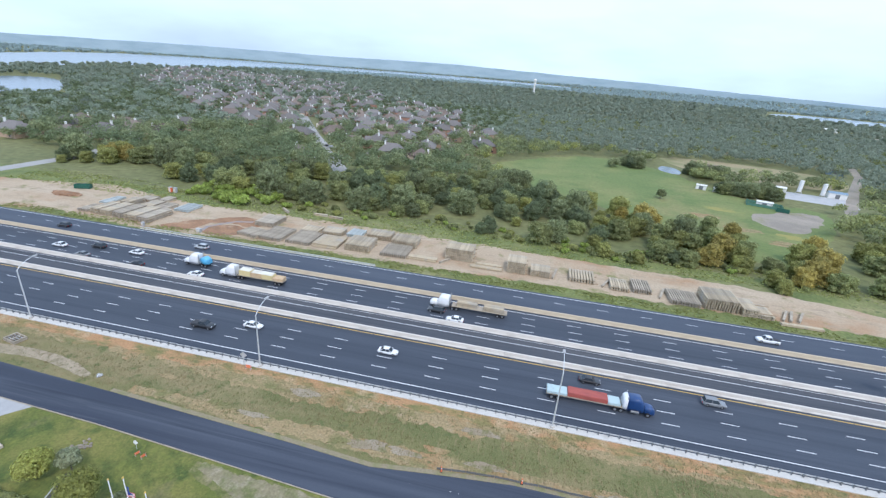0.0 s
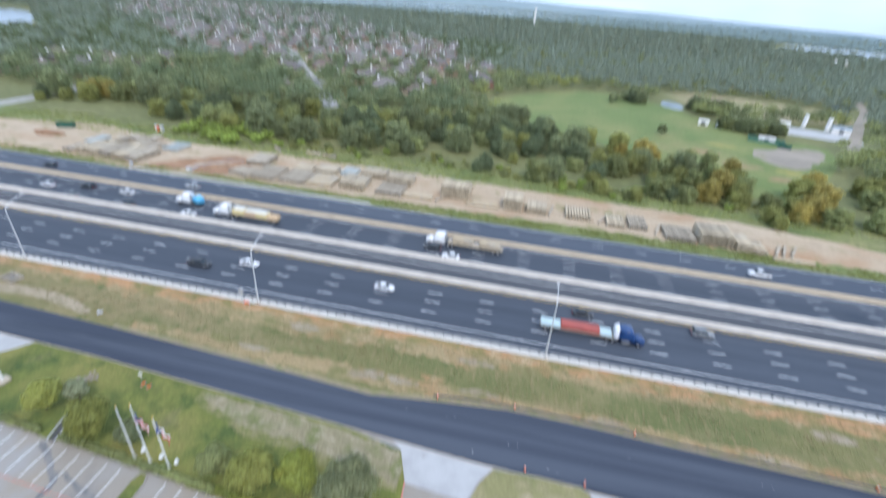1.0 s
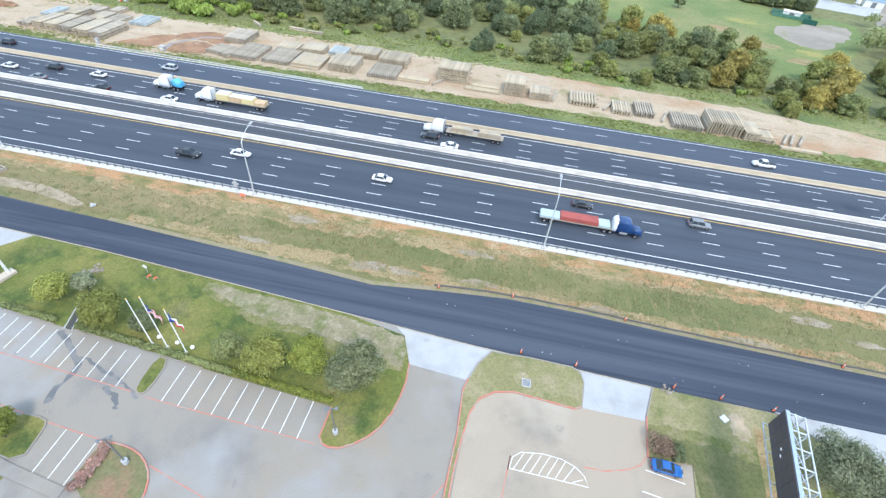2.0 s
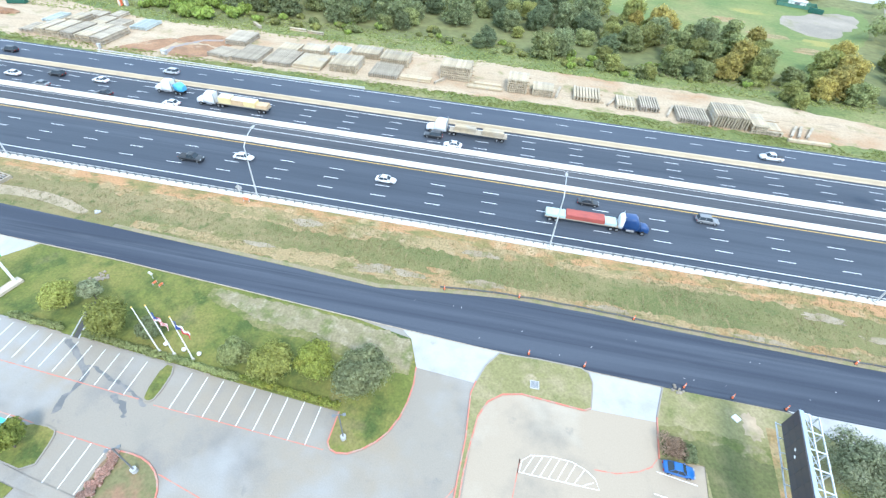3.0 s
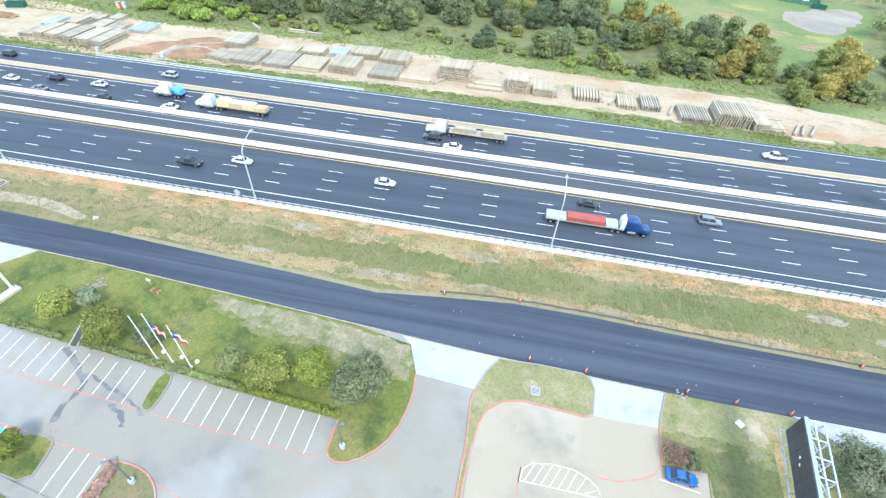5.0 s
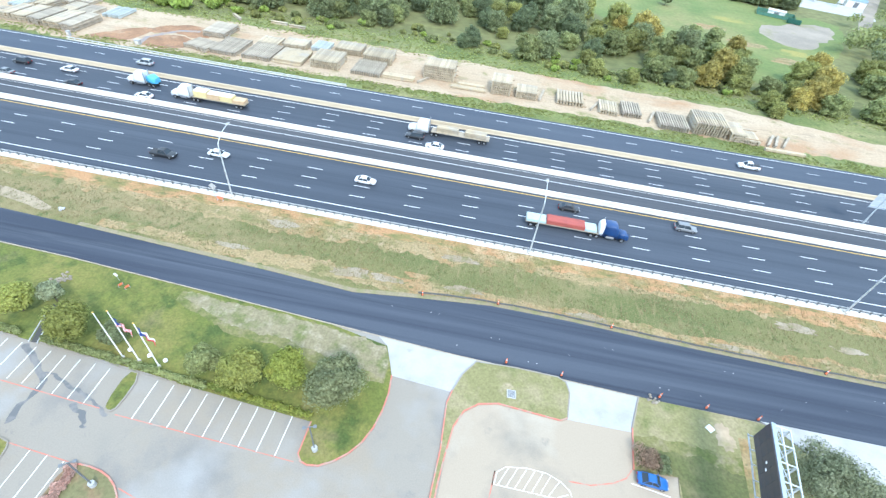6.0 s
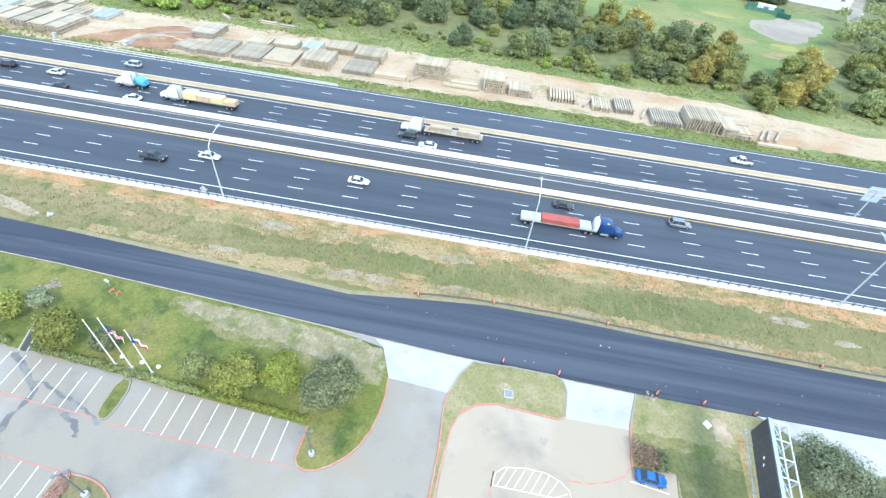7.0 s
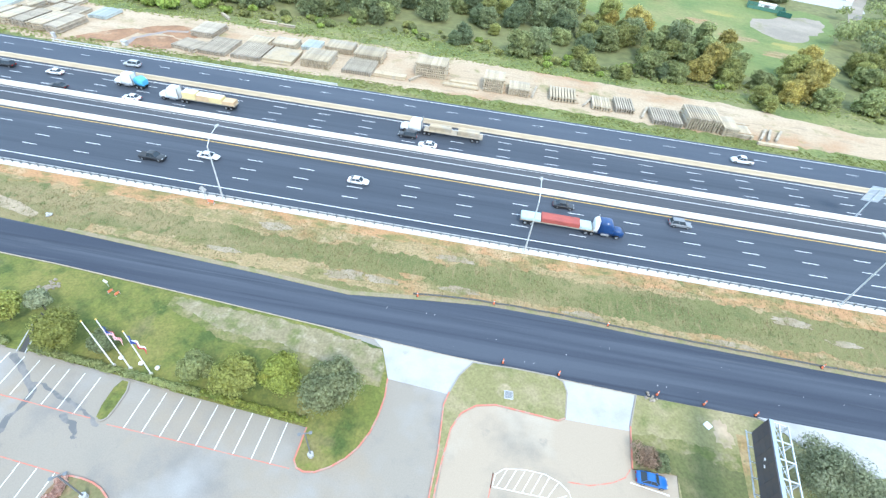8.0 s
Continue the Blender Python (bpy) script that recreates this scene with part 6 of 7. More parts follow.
def car(kind, colour, x, y, turn, label, z=0.05, category="car"):
    """kind: sedan, suv or pickup; the front points along +x before the turn."""
    c = thing("pickup_truck" if kind == "pickup" else kind, label, category if kind != "pickup" else "pickup", "traffic" if y > 60 else "", pose(x, y, z, 0, 0, turn))
    p = PAINTS[colour]
    L, W, r = {"sedan": (4.7, 0.91, 0.33), "suv": (4.8, 0.95, 0.37), "pickup": (5.7, 1.0, 0.40)}[kind]
    h = L / 2
    belt = {"sedan": 0.88, "suv": 1.02, "pickup": 1.10}[kind]
    bm = bmesh.new()
    hood = belt - 0.06
    loft(bm, [(-h, W * 0.84, W * 0.74, 0.42, belt - 0.14), (-h + 0.18, W * 0.95, W * 0.86, 0.28, belt - 0.02), (-h + 1.0, W, W * 0.9, 0.24, belt), (0.2, W, W * 0.9, 0.22, belt), (h - 1.3, W, W * 0.88, 0.24, hood), (h - 0.35, W * 0.94, W * 0.8, 0.28, hood - 0.10), (h, W * 0.76, W * 0.62, 0.38, hood - 0.30)])
    body = part("body", bm, p, c)
    cab = {"sedan": ((-h + 0.55, -h + 1.35, 0.25, h - 1.35), 1.42), "suv": ((-h + 0.12, -h + 0.5, 0.45, h - 1.35), 1.72), "pickup": ((-0.75, -0.55, 0.75, h - 1.45), 1.82)}[kind]
    (a, b, d, e), top = cab
    bm = bmesh.new()
    lo, hi = W * 0.90, W * 0.66
    v = [bm.verts.new(q) for q in ((a, -lo, belt - 0.03), (e, -lo, belt - 0.05), (e, lo, belt - 0.05), (a, lo, belt - 0.03), (b, -hi, top - 0.05), (d, -hi, top - 0.05), (d, hi, top - 0.05), (b, hi, top - 0.05))]
    for q in ((3, 2, 1, 0), (4, 5, 6, 7), (0, 1, 5, 4), (1, 2, 6, 5), (2, 3, 7, 6), (3, 0, 4, 7)):
        bm.faces.new([v[i] for i in q])
    part("glasshouse", bm, GLASS, c, "dark tinted windows")
    bm = bmesh.new()
    loft(bm, [(b - 0.06, hi * 0.98, hi * 0.9, top - 0.08, top - 0.01), (b + 0.2, hi * 1.03, hi * 0.95, top - 0.08, top + 0.02), (d - 0.2, hi * 1.03, hi * 0.95, top - 0.08, top + 0.02), (d + 0.04, hi * 0.98, hi * 0.9, top - 0.08, top - 0.02)])
    part("roof", bm, p, c)
    for sy in (-1, 1):
        for u in (0.0, 0.5, 1.0):
            bm = bmesh.new()
            xl, xh = a + (e - a) * u, b + (d - b) * u
            tube(bm, [(xl, sy * lo * 1.0, belt - 0.04), (xh, sy * hi * 1.01, top - 0.05)], 0.045, 0.04, 5)
            part("pillar", bm, p, c)
        bm = bmesh.new()
        box(bm, e - 0.35, e - 0.18, sy * W * 1.0 - 0.09, sy * W * 1.0 + 0.09, belt - 0.02, belt + 0.14)
        bmesh.ops.bevel(bm, geom=bm.edges[:], offset=0.03, segments=1, affect="EDGES")
        part("mirror", bm, p, c)
        for nm, xx, mat in (("headlight", h - 0.16, LAMP_WHITE), ("tail_light", -h + 0.02, LAMP_RED)):
            bm = bmesh.new()
            box(bm, xx - 0.1, xx + 0.12 * (1 if nm == "headlight" else 0.3), sy * W * 0.62 - 0.16, sy * W * 0.62 + 0.16, belt - 0.36, belt - 0.22)
            part(nm, bm, mat, c)
        for xx in (-h + 0.95, h - 0.95):
            wheel(c, xx, sy * (W - 0.1), r, 0.22)
    if kind == "pickup":
        bm = bmesh.new()
        box(bm, -h + 0.14, -0.85, -W * 0.78, W * 0.78, belt - 0.02, belt + 0.012)
        part("bed", bm, CHASSIS, c, "dark open load bed")
    return c


def lorry(name, label, x, y, turn, cab_paint, build, z=0.05, nose=True):
    """An articulated lorry; its front end at the origin, the rest along -x."""
    c = thing(name, label, "truck", "traffic", pose(x, y, z, 0, 0, turn))
    p = PAINTS[cab_paint]
    bm = bmesh.new()
    if nose:
        loft(bm, [(-2.3, 1.0, 0.9, 0.7, 2.1), (-0.7, 0.95, 0.8, 0.6, 2.0), (0, 0.85, 0.6, 0.5, 1.6)])
    loft(bm, [(-5.4, 1.22, 1.1, 0.8, 3.7), (-3.2, 1.22, 1.1, 0.8, 3.8), (-2.6, 1.2, 1.0, 0.8, 3.3), (-2.1, 1.15, 0.95, 0.8, 2.2)])
    part("cab", bm, p, c)
    bm = bmesh.new()
    v = [bm.verts.new(q) for q in ((-2.02, -0.98, 2.15), (-2.02, 0.98, 2.15), (-2.58, 0.88, 3.1), (-2.58, -0.88, 3.1), (-2.3, -0.98, 2.12), (-2.3, 0.98, 2.12), (-2.8, 0.88, 3.1), (-2.8, -0.88, 3.1))]
    for q in ((0, 1, 2, 3), (7, 6, 5, 4), (0, 4, 5, 1), (1, 5, 6, 2), (2, 6, 7, 3), (3, 7, 4, 0)):
        bm.faces.new([v[i] for i in q])
    part("windscreen", bm, GLASS, c, "dark windscreen")
    bm = bmesh.new()
    box(bm, -8.2, -0.4, -0.45, 0.45, 0.55, 0.85)
    part("chassis", bm, CHASSIS, c)
    for sy in (-1, 1):
        bm = bmesh.new()
        tube(bm, [(-5.5, sy * 1.05, 0.9), (-5.5, sy * 1.05, 4.1)], 0.1)
        part("exhaust", bm, RIM, c, "chrome exhaust stack")
        bm = bmesh.new()
        tube(bm, [(-4.6, sy * 1.05, 0.75), (-3.0, sy * 1.05, 0.75)], 0.33, 0.33, 10)
        part("fuel_tank", bm, DARK_STEEL, c, "dull steel fuel tank")
        bm = bmesh.new()
        box(bm, -0.25, 0.02, sy * 0.62 - 0.16, sy * 0.62 + 0.16, 0.85, 1.1)
        part("headlight", bm, LAMP_WHITE, c)
        for xx in (-1.2, -6.4, -7.6):
            wheel(c, xx, sy * 0.98, 0.5, 0.42)
    build(c)
    return c


def axles(c, *xs):
    for xx in xs:
        for sy in (-1, 1):
            wheel(c, xx, sy * 0.98, 0.5, 0.42)


def flatbed(c, x0=-6.2, x1=-21.5, material=None):
    bm = bmesh.new()
    box(bm, x1, x0, -1.28, 1.28, 1.2, 1.38)
    bmesh.ops.bevel(bm, geom=bm.edges[:], offset=0.03, segments=1, affect="EDGES")
    part("deck", bm, material or GREY_GIRDER, c, "flat trailer deck")
    bm = bmesh.new()
    for sy in (-0.5, 0.5):
        box(bm, x1 + 0.1, x0 - 0.4, sy - 0.1, sy + 0.1, 0.8, 1.2)
    part("frame", bm, CHASSIS, c)
    axles(c, x1 + 1.2, x1 + 2.5)


def red_load(c):
    flatbed(c)
    pale = surface("pale_trailer_paint", (0.42, 0.52, 0.53), 0.5, spots=(((0.34, 0.42, 0.43), 0.8, 0.5, 0.7, 4),))
    for x0, x1 in ((-21.4, -17.25), (-9.15, -6.7)):
        bm = bmesh.new()
        box(bm, x0, x1, -1.24, 1.24, 1.384, 1.95)
        bmesh.ops.bevel(bm, geom=bm.edges[:], offset=0.06, segments=2, affect="EDGES")
        part("load_cover", bm, pale, c, "pale blue-white sheeted end of the load")
    bm = bmesh.new()
    loft(bm, [(-6.3, 1.2, 1.05, 1.0, 3.2), (-5.95, 1.22, 1.1, 1.0, 3.6), (-5.42, 1.22, 1.1, 0.9, 3.75)])
    part("sleeper_fairing", bm, PAINTS["white"], c, "white fairing behind the cab")
    bm = bmesh.new()
    box(bm, -17.2, -9.2, -1.2, 1.2, 1.38, 2.35)
    bmesh.ops.bevel(bm, geom=bm.edges[:], offset=0.1, segments=2, affect="EDGES")
    part("tarpaulin", bm, surface("red_tarpaulin", (0.36, 0.09, 0.07), 0.7, spots=(((0.26, 0.07, 0.06), 1.5, 0.45, 0.7, 4, (0.3, 1, 1)),), grain=(5, 0.12), bump=0.4), c, "dull red tarpaulin over the load")


def girder_load(c):
    flatbed(c)
    for x in (-13.2, -20.6):
        for k in range(3):
            for i in range(3):
                bm = bmesh.new()
                box(bm, x, x + 5.6, -1.05 + 0.72 * i, -0.4 + 0.72 * i, 1.384 + 0.42 * k, 1.80 + 0.42 * k)
                part("block", bm, GIRDER, c, "long tan concrete block")


def sheeted_load(c):
    flatbed(c, -6.2, -20.8)
    sheet = surface("cream_sheet", (0.66, 0.64, 0.55), 0.7, spots=(((0.55, 0.50, 0.40), 0.6, 0.45, 0.7, 4),), bump=0.4)
    tan = surface("tan_crate", (0.55, 0.40, 0.24), 0.75, spots=(((0.44, 0.31, 0.18), 0.8, 0.45, 0.7, 4),))
    for x0, x1, top, mat, word in ((-10.4, -6.7, 3.0, PAINTS["yellow"], "yellow crate"), (-13.9, -10.5, 2.75, tan, "tan crate"), (-17.4, -14.0, 2.75, PAINTS["yellow"], "yellow crate"), (-20.6, -17.5, 2.3, tan, "low tan crate")):
        bm = bmesh.new()
        box(bm, x0, x1, -1.22, 1.22, 1.384, top)
        bmesh.ops.bevel(bm, geom=bm.edges[:], offset=0.08, segments=2, affect="EDGES")
        part("crate", bm, mat, c, word)
    for x0, x1, z in ((-10.3, -6.75, 3.004), (-17.3, -10.6, 2.754)):
        bm = bmesh.new()
        box(bm, x0, x1, -1.12, 1.12, z, z + 0.16)
        bmesh.ops.bevel(bm, geom=bm.edges[:], offset=0.07, segments=2, affect="EDGES")
        part("sheet", bm, sheet, c, "cream sheet over the crates")


def box_load(c):
    bm = bmesh.new()
    loft(bm, [(-8.6, 1.0, 0.8, 1.1, 2.4), (-7.4, 1.2, 1.0, 1.0, 3.2), (-5.9, 1.0, 0.8, 1.3, 2.8)])
    part("drum", bm, PAINTS["sky"], c, "sky blue mixer drum")


lorry("articulated_lorry", "dark blue lorry with a red covered flatbed trailer", 31.2, 79.5, 0, "navy", red_load)
lorry("articulated_lorry", "white lorry with stacked tan blocks on a flatbed", -22.6, 109.0, 180, "white", girder_load)
lorry("articulated_lorry", "white lorry with cream sheeted yellow and tan crates", -86.4, 105.7, 180, "white", sheeted_load)
lorry("mixer_truck", "white truck with a sky blue mixer drum", -101.2, 109.0, 180, "white", box_load)
car("pickup", "black", -72.0, 79.4, 0, "black pickup on the near carriageway")
car("sedan", "white", -61.0, 83.1, 0, "white sedan on the near carriageway")
car("sedan", "white", -26.4, 83.1, 0, "white sedan on the near carriageway")
car("sedan", "black", 19.3, 86.6, 0, "black sedan beside the median barrier")
car("suv", "grey", 44.9, 86.8, 0, "dark silver car beside the median barrier")
for kind, colour, x, y, label in (("sedan", "white", -145, 105.9, "white sedan on the far carriageway"), ("sedan", "grey", -132.5, 102.4, "dark grey sedan beside the median barrier"), ("suv", "black", -133.6, 109.2, "black car on the far carriageway"),
                                  ("sedan", "white", -119.4, 109.2, "white sedan on the far carriageway"), ("sedan", "black", -112.9, 102.4, "black sedan beside the median barrier"), ("sedan", "white", -92.6, 102.4, "white sedan beside the lorry with crates"),
                                  ("suv", "black", -20.2, 105.7, "black car with red lamps beside the white lorry"), ("sedan", "white", -14.4, 102.5, "white sedan beside the white lorry"), ("suv", "black", -159.6, 119.9, "black car on the service road"),
                                  ("suv", "silver", -104.6, 120.3, "silver car on the service road"), ("pickup", "white", 68.4, 119.8, "white pickup on the service road")):
    car(kind, colour, x, y, 180, label)
small = car("sedan", "blue", 28.9, 29.75, -3, "bright blue compact car parked beside a brown shrub", 0.02)
small.scale = (0.86, 0.92, 0.96)

# billboard on the grass plot
board = thing("billboard", "large dark digital billboard with a steel back frame", "billboard", at=pose(40.8, 36.0, 0.15, 0, 0, -101.3))
LED = surface("dark_led_face", (0.060, 0.058, 0.068), 0.4, spots=(((0.078, 0.066, 0.068), 0.5, 0.45, 0.65, 3),), grain=(9, 0.08))
BLUE_EDGE = surface("blue_steel_edge", (0.40, 0.46, 0.51), 0.45, 0.4, grain=(4, 0.08))
bm = bmesh.new()
box(bm, 0, 1.79, -0.12, 0.0, 0, 1.24)
panel0 = part("screen_panel", bm, LED, board, "dark display panel")
for i in range(8):
    for j in range(3):
        ob = panel0 if i == j == 0 else new("screen_panel", panel0.data)
        ob.parent, ob.location = board, (0.04 + i * 1.81, 0, 6.05 + j * 1.26)
        tagged(ob, "dark display panel")
bm = bmesh.new()
box(bm, -0.05, 14.6, 0.002, 0.45, 6.0, 9.9)
part("cabinet", bm, BLUE_EDGE, board, "blue-grey steel cabinet")
WHITE_GLOW = surface("white_display_mark", (0.85, 0.82, 0.82), 0.4)
for x, z in ((4.6, 8.0), (5.4, 7.7)):
    bm = bmesh.new()
    prism(bm, [(x + 0.22 * math.cos(a), z + 0.16 * math.sin(a)) for a in np.linspace(0, 2 * math.pi, 12, endpoint=False)], 0.12, 0.135)
    bmesh.ops.transform(bm, matrix=pose(0, 0, 0, 90), verts=bm.verts)
    part("display_mark", bm, WHITE_GLOW, board, "small white mark")
for y0 in (1.1, 2.2):
    bm = bmesh.new()
    box(bm, 0, 14.6, y0, y0 + 0.14, 9.62, 9.78)
    box(bm, 0, 14.6, y0, y0 + 0.14, 6.1, 6.26)
    part("beam", bm, STEEL, board)
for k in range(7):
    bm = bmesh.new()
    box(bm, 0.1 + 2.4 * k, 0.24 + 2.4 * k, 0.45, 2.34, 9.64, 9.76)
    box(bm, 0.1 + 2.4 * k, 0.24 + 2.4 * k, 2.2, 2.34, 6.2, 9.64)
    tube(bm, [(0.2 + 2.4 * k, 0.5, 9.6), (min(14.4, 2.5 + 2.4 * k), 1.2, 9.6)], 0.05, 0.05, 6)
    tube(bm, [(0.2 + 2.4 * k, 2.2, 9.6), (0.2 + 2.4 * k, 0.5, 6.3)], 0.05, 0.05, 6)
    part("truss", bm, STEEL, board)
bm = bmesh.new()
box(bm, 0.2, 14.4, 0.6, 1.05, 8.9, 8.96)
part("catwalk", bm, DARK_STEEL, board, "dark service catwalk")
bm = bmesh.new()
box(bm, -0.2, 14.6, -0.70, -0.52, 5.75, 5.81)
for k in range(8):
    box(bm, 0.0 + 2.05 * k, 0.1 + 2.05 * k, -0.75, 0.2, 5.81, 5.93)
part("front_catwalk", bm, STEEL, board, "narrow steel walkway under the screen")
bm = bmesh.new()
tube(bm, [(11.6, 1.2, -0.1), (11.6, 1.2, 6.3)], 0.5, 0.5, 16)
part("column", bm, STEEL, board)
bm = bmesh.new()
box(bm, 0.3, 14.3, 0.9, 1.5, 5.93, 6.1)
part("girder", bm, STEEL, board)

# green pylon sign at the driveway
pylon = thing("pylon_sign", "green sign board on two white posts over a brick base", "sign", at=pose(-78.0, 36.6, 0.15, 0, 0, 78))
GREEN = surface("sign_green", (0.02, 0.42, 0.10), 0.45, grain=(5, 0.06))
for x in (-1.35, 1.35):
    bm = bmesh.new()
    box(bm, x - 0.17, x + 0.17, -0.17, 0.17, 0.3, 6.2)
    part("post", bm, TRIM, pylon, "white steel post")
bm = bmesh.new()
box(bm, -2.2, 2.2, -0.75, 0.75, 0, 0.55)
bmesh.ops.bevel(bm, geom=bm.edges[:], offset=0.05, segments=1, affect="EDGES")
part("base", bm, WALLS[2], pylon, "pale brick base")
bm = bmesh.new()
box(bm, -2.1, 2.1, -0.22, 0.22, 5.9, 8.6)
bd = part("board", bm, GREEN, pylon, "green board")
for z, w in ((6.3, 1.4), (7.3, 1.6)):
    bm = bmesh.new()
    for sx in (-0.9, 0.95):
        box(bm, sx - w / 2.4, sx + w / 2.4, -0.25, -0.219, z, z + 0.45)
    part("lettering_bar", bm, TRIM, bd, "white bar in place of lettering")

# flagpoles
POLE_WHITE = surface("white_pole", (0.78, 0.78, 0.78), 0.4)


def cloth(bm, w, h, cols, rows, at, sag):
    """A hanging flag of quads; returns its faces by (column, row)."""
    g = [[bm.verts.new((at[0] + w * i / cols * (1 - 0.55 * sag), at[1] + 0.16 * math.sin(i * 1.1 + j * 0.35), at[2] - h * j / rows - sag * w * (i / cols) ** 1.2)) for j in range(rows + 1)] for i in range(cols + 1)]
    return {(i, j): bm.faces.new((g[i][j], g[i][j + 1], g[i + 1][j + 1], g[i + 1][j])) for i in range(cols) for j in range(rows)}


FLAG_RED, FLAG_WHITE, FLAG_BLUE = surface("flag_red", (0.50, 0.04, 0.05), 0.8), surface("flag_white", (0.75, 0.75, 0.75), 0.8), surface("flag_blue", (0.03, 0.06, 0.25), 0.8)
for x, y, h, flag in ((-46.9, 31.3, 10.4, 0), (-44.4, 31.3, 11.5, 1), (-41.2, 31.1, 10.2, 2)):
    f = thing("flagpole", ("bare white flagpole on the lawn", "white flagpole with a striped red and white flag", "white flagpole with a blue, white and red flag")[flag], "flagpole", "flagpoles", pose(x, y, 0.15))
    bm = bmesh.new()
    tube(bm, [(0, 0, -0.05), (0, 0, h / 2), (0, 0, h - 0.15)], 0.10, 0.06, 10)
    part("pole", bm, POLE_WHITE, f)
    bm = bmesh.new()
    bmesh.ops.create_uvsphere(bm, u_segments=10, v_segments=6, radius=0.13)
    bmesh.ops.translate(bm, vec=(0, 0, h - 0.05), verts=bm.verts)
    part("finial", bm, YELLOW_PAINT, f, "gilt ball")
    bm = bmesh.new()
    tube(bm, [(0, 0, -0.1), (0, 0, 0.16)], 0.28, 0.24, 12)
    part("base", bm, BARRIER, f)
    if flag:
        bm = bmesh.new()
        faces = cloth(bm, 2.7, 1.6, 12, 13, (0.06, 0, h - (1.6 if flag == 1 else 1.0)), 0.72)
        for (i, j), face in faces.items():
            if flag == 1:
                face.material_index = 2 if i < 5 and j < 7 else (0 if j % 2 == 0 else 1)
            else:
                face.material_index = 2 if i < 4 else (1 if j < 7 else 0)
        for face in bm.faces:
            face.smooth = True
        fl = part("flag", bm, [FLAG_RED, FLAG_WHITE, FLAG_BLUE], f, "striped cloth flag" if flag == 1 else "cloth flag of blue, white and red")
        fl.modifiers.new("thickness", "SOLIDIFY").thickness = 0.01
for x, y in ((-46.4, 32.4), (-43.2, 32.1), (-40.6, 31.9)):
    light = thing("ground_light", "white round ground light beside a flagpole", "ground light", "flagpole lights", pose(x, y, 0.15))
    bm = bmesh.new()
    tube(bm, [(0, 0, -0.05), (0, 0, 0.28)], 0.12, 0.12, 8)
    part("stem", bm, DARK_STEEL, light)
    bm = bmesh.new()
    bmesh.ops.create_uvsphere(bm, u_segments=12, v_segments=8, radius=0.32)
    bmesh.ops.translate(bm, vec=(0, 0, 0.5), verts=bm.verts)
    part("globe", bm, POLE_WHITE, light, "white globe")

# car park lamps
for x, y, turn in ((-15.3, 24.5, 200), (-38.9, 15.1, 215)):
    l = thing("car_park_lamp", "dark car park lamp on a round concrete base", "street lamp", "car park lamps", pose(x, y, 0.15, 0, 0, turn))
    bm = bmesh.new()
    tube(bm, [(0, 0, -0.1), (0, 0, 0.7)], 0.38, 0.38, 14)
    part("base", bm, NEW_CONCRETE, l, "pale concrete base")
    bm = bmesh.new()
    box(bm, -0.07, 0.07, -0.07, 0.07, 0.7, 6.6)
    part("pole", bm, DARK_STEEL, l)
    for s in (-1, 1):
        bm = bmesh.new()
        box(bm, min(0.1 * s, 0.5 * s), max(0.1 * s, 0.5 * s), -0.05, 0.05, 6.45, 6.55)
        part("arm", bm, DARK_STEEL, l)
        bm = bmesh.new()
        box(bm, min(0.45 * s, 0.85 * s), max(0.45 * s, 0.85 * s), -0.2, 0.2, 6.42, 6.58)
        bmesh.ops.bevel(bm, geom=bm.edges[:], offset=0.05, segments=1, affect="EDGES")
        part("luminaire", bm, DARK_STEEL, l, "flat lamp head")

# traffic cones and channelisers
def cone(x, y, z=0.06):
    c = thing("traffic_cone", "orange traffic cone on a black rubber foot by the road", "traffic cone", "cones by the frontage road", pose(x, y, z))
    bm = bmesh.new()
    tube(bm, [(0, 0, 0.06), (0, 0, 1.15)], 0.15, 0.05, 12)
    part("body", bm, ORANGE, c)
    bm = bmesh.new()
    tube(bm, [(0, 0, 0.66), (0, 0, 0.82)], 0.106, 0.09, 12)
    part("band", bm, POLE_WHITE, c, "white reflective band")
    bm = bmesh.new()
    box(bm, -0.2, 0.2, -0.2, 0.2, 0, 0.06)
    part("foot", bm, TYRE, c)
    return c


first_cone = cone(-7.2, 53.9)
for x, y in ((6.1, 55.2), (25.9, 54.9), (61.3, 54.0), (8.4, 43.6), (17.1, 43.3), (32.1, 43.0), (39.1, 42.8), (46.7, 42.6), (66.5, 42.6), (67.6, 41.6), (68.8, 40.4), (92, 53.8)):
    copy_thing(first_cone, pose(x, y, 0.1 if y < 50 else 0.05))
# boards by the lawn's edge: a small diamond sign and two barricade feet
mini = thing("warning_sign", "small white diamond sign on the lawn by the road", "road sign", at=pose(-57.0, 44.2, 0.15))
bm = bmesh.new()
tube(bm, [(0, 0, 0), (0, 0, 1.6)], 0.04)
part("post", bm, STEEL, mini)
bm = bmesh.new()
prism(bm, [(0, -0.5), (0.5, 0), (0, 0.5), (-0.5, 0)], -0.02, 0.02)
bmesh.ops.transform(bm, matrix=pose(0, -0.06, 1.4, 90), verts=bm.verts)
part("panel", bm, POLE_WHITE, mini)
for x, y in ((-55.9, 43.2), (-54.6, 43.0)):
    copy_thing(barrel0, pose(x, y, 0.155, 0, 0, 70) @ Matrix.Diagonal((0.6, 0.6, 0.6, 1)))

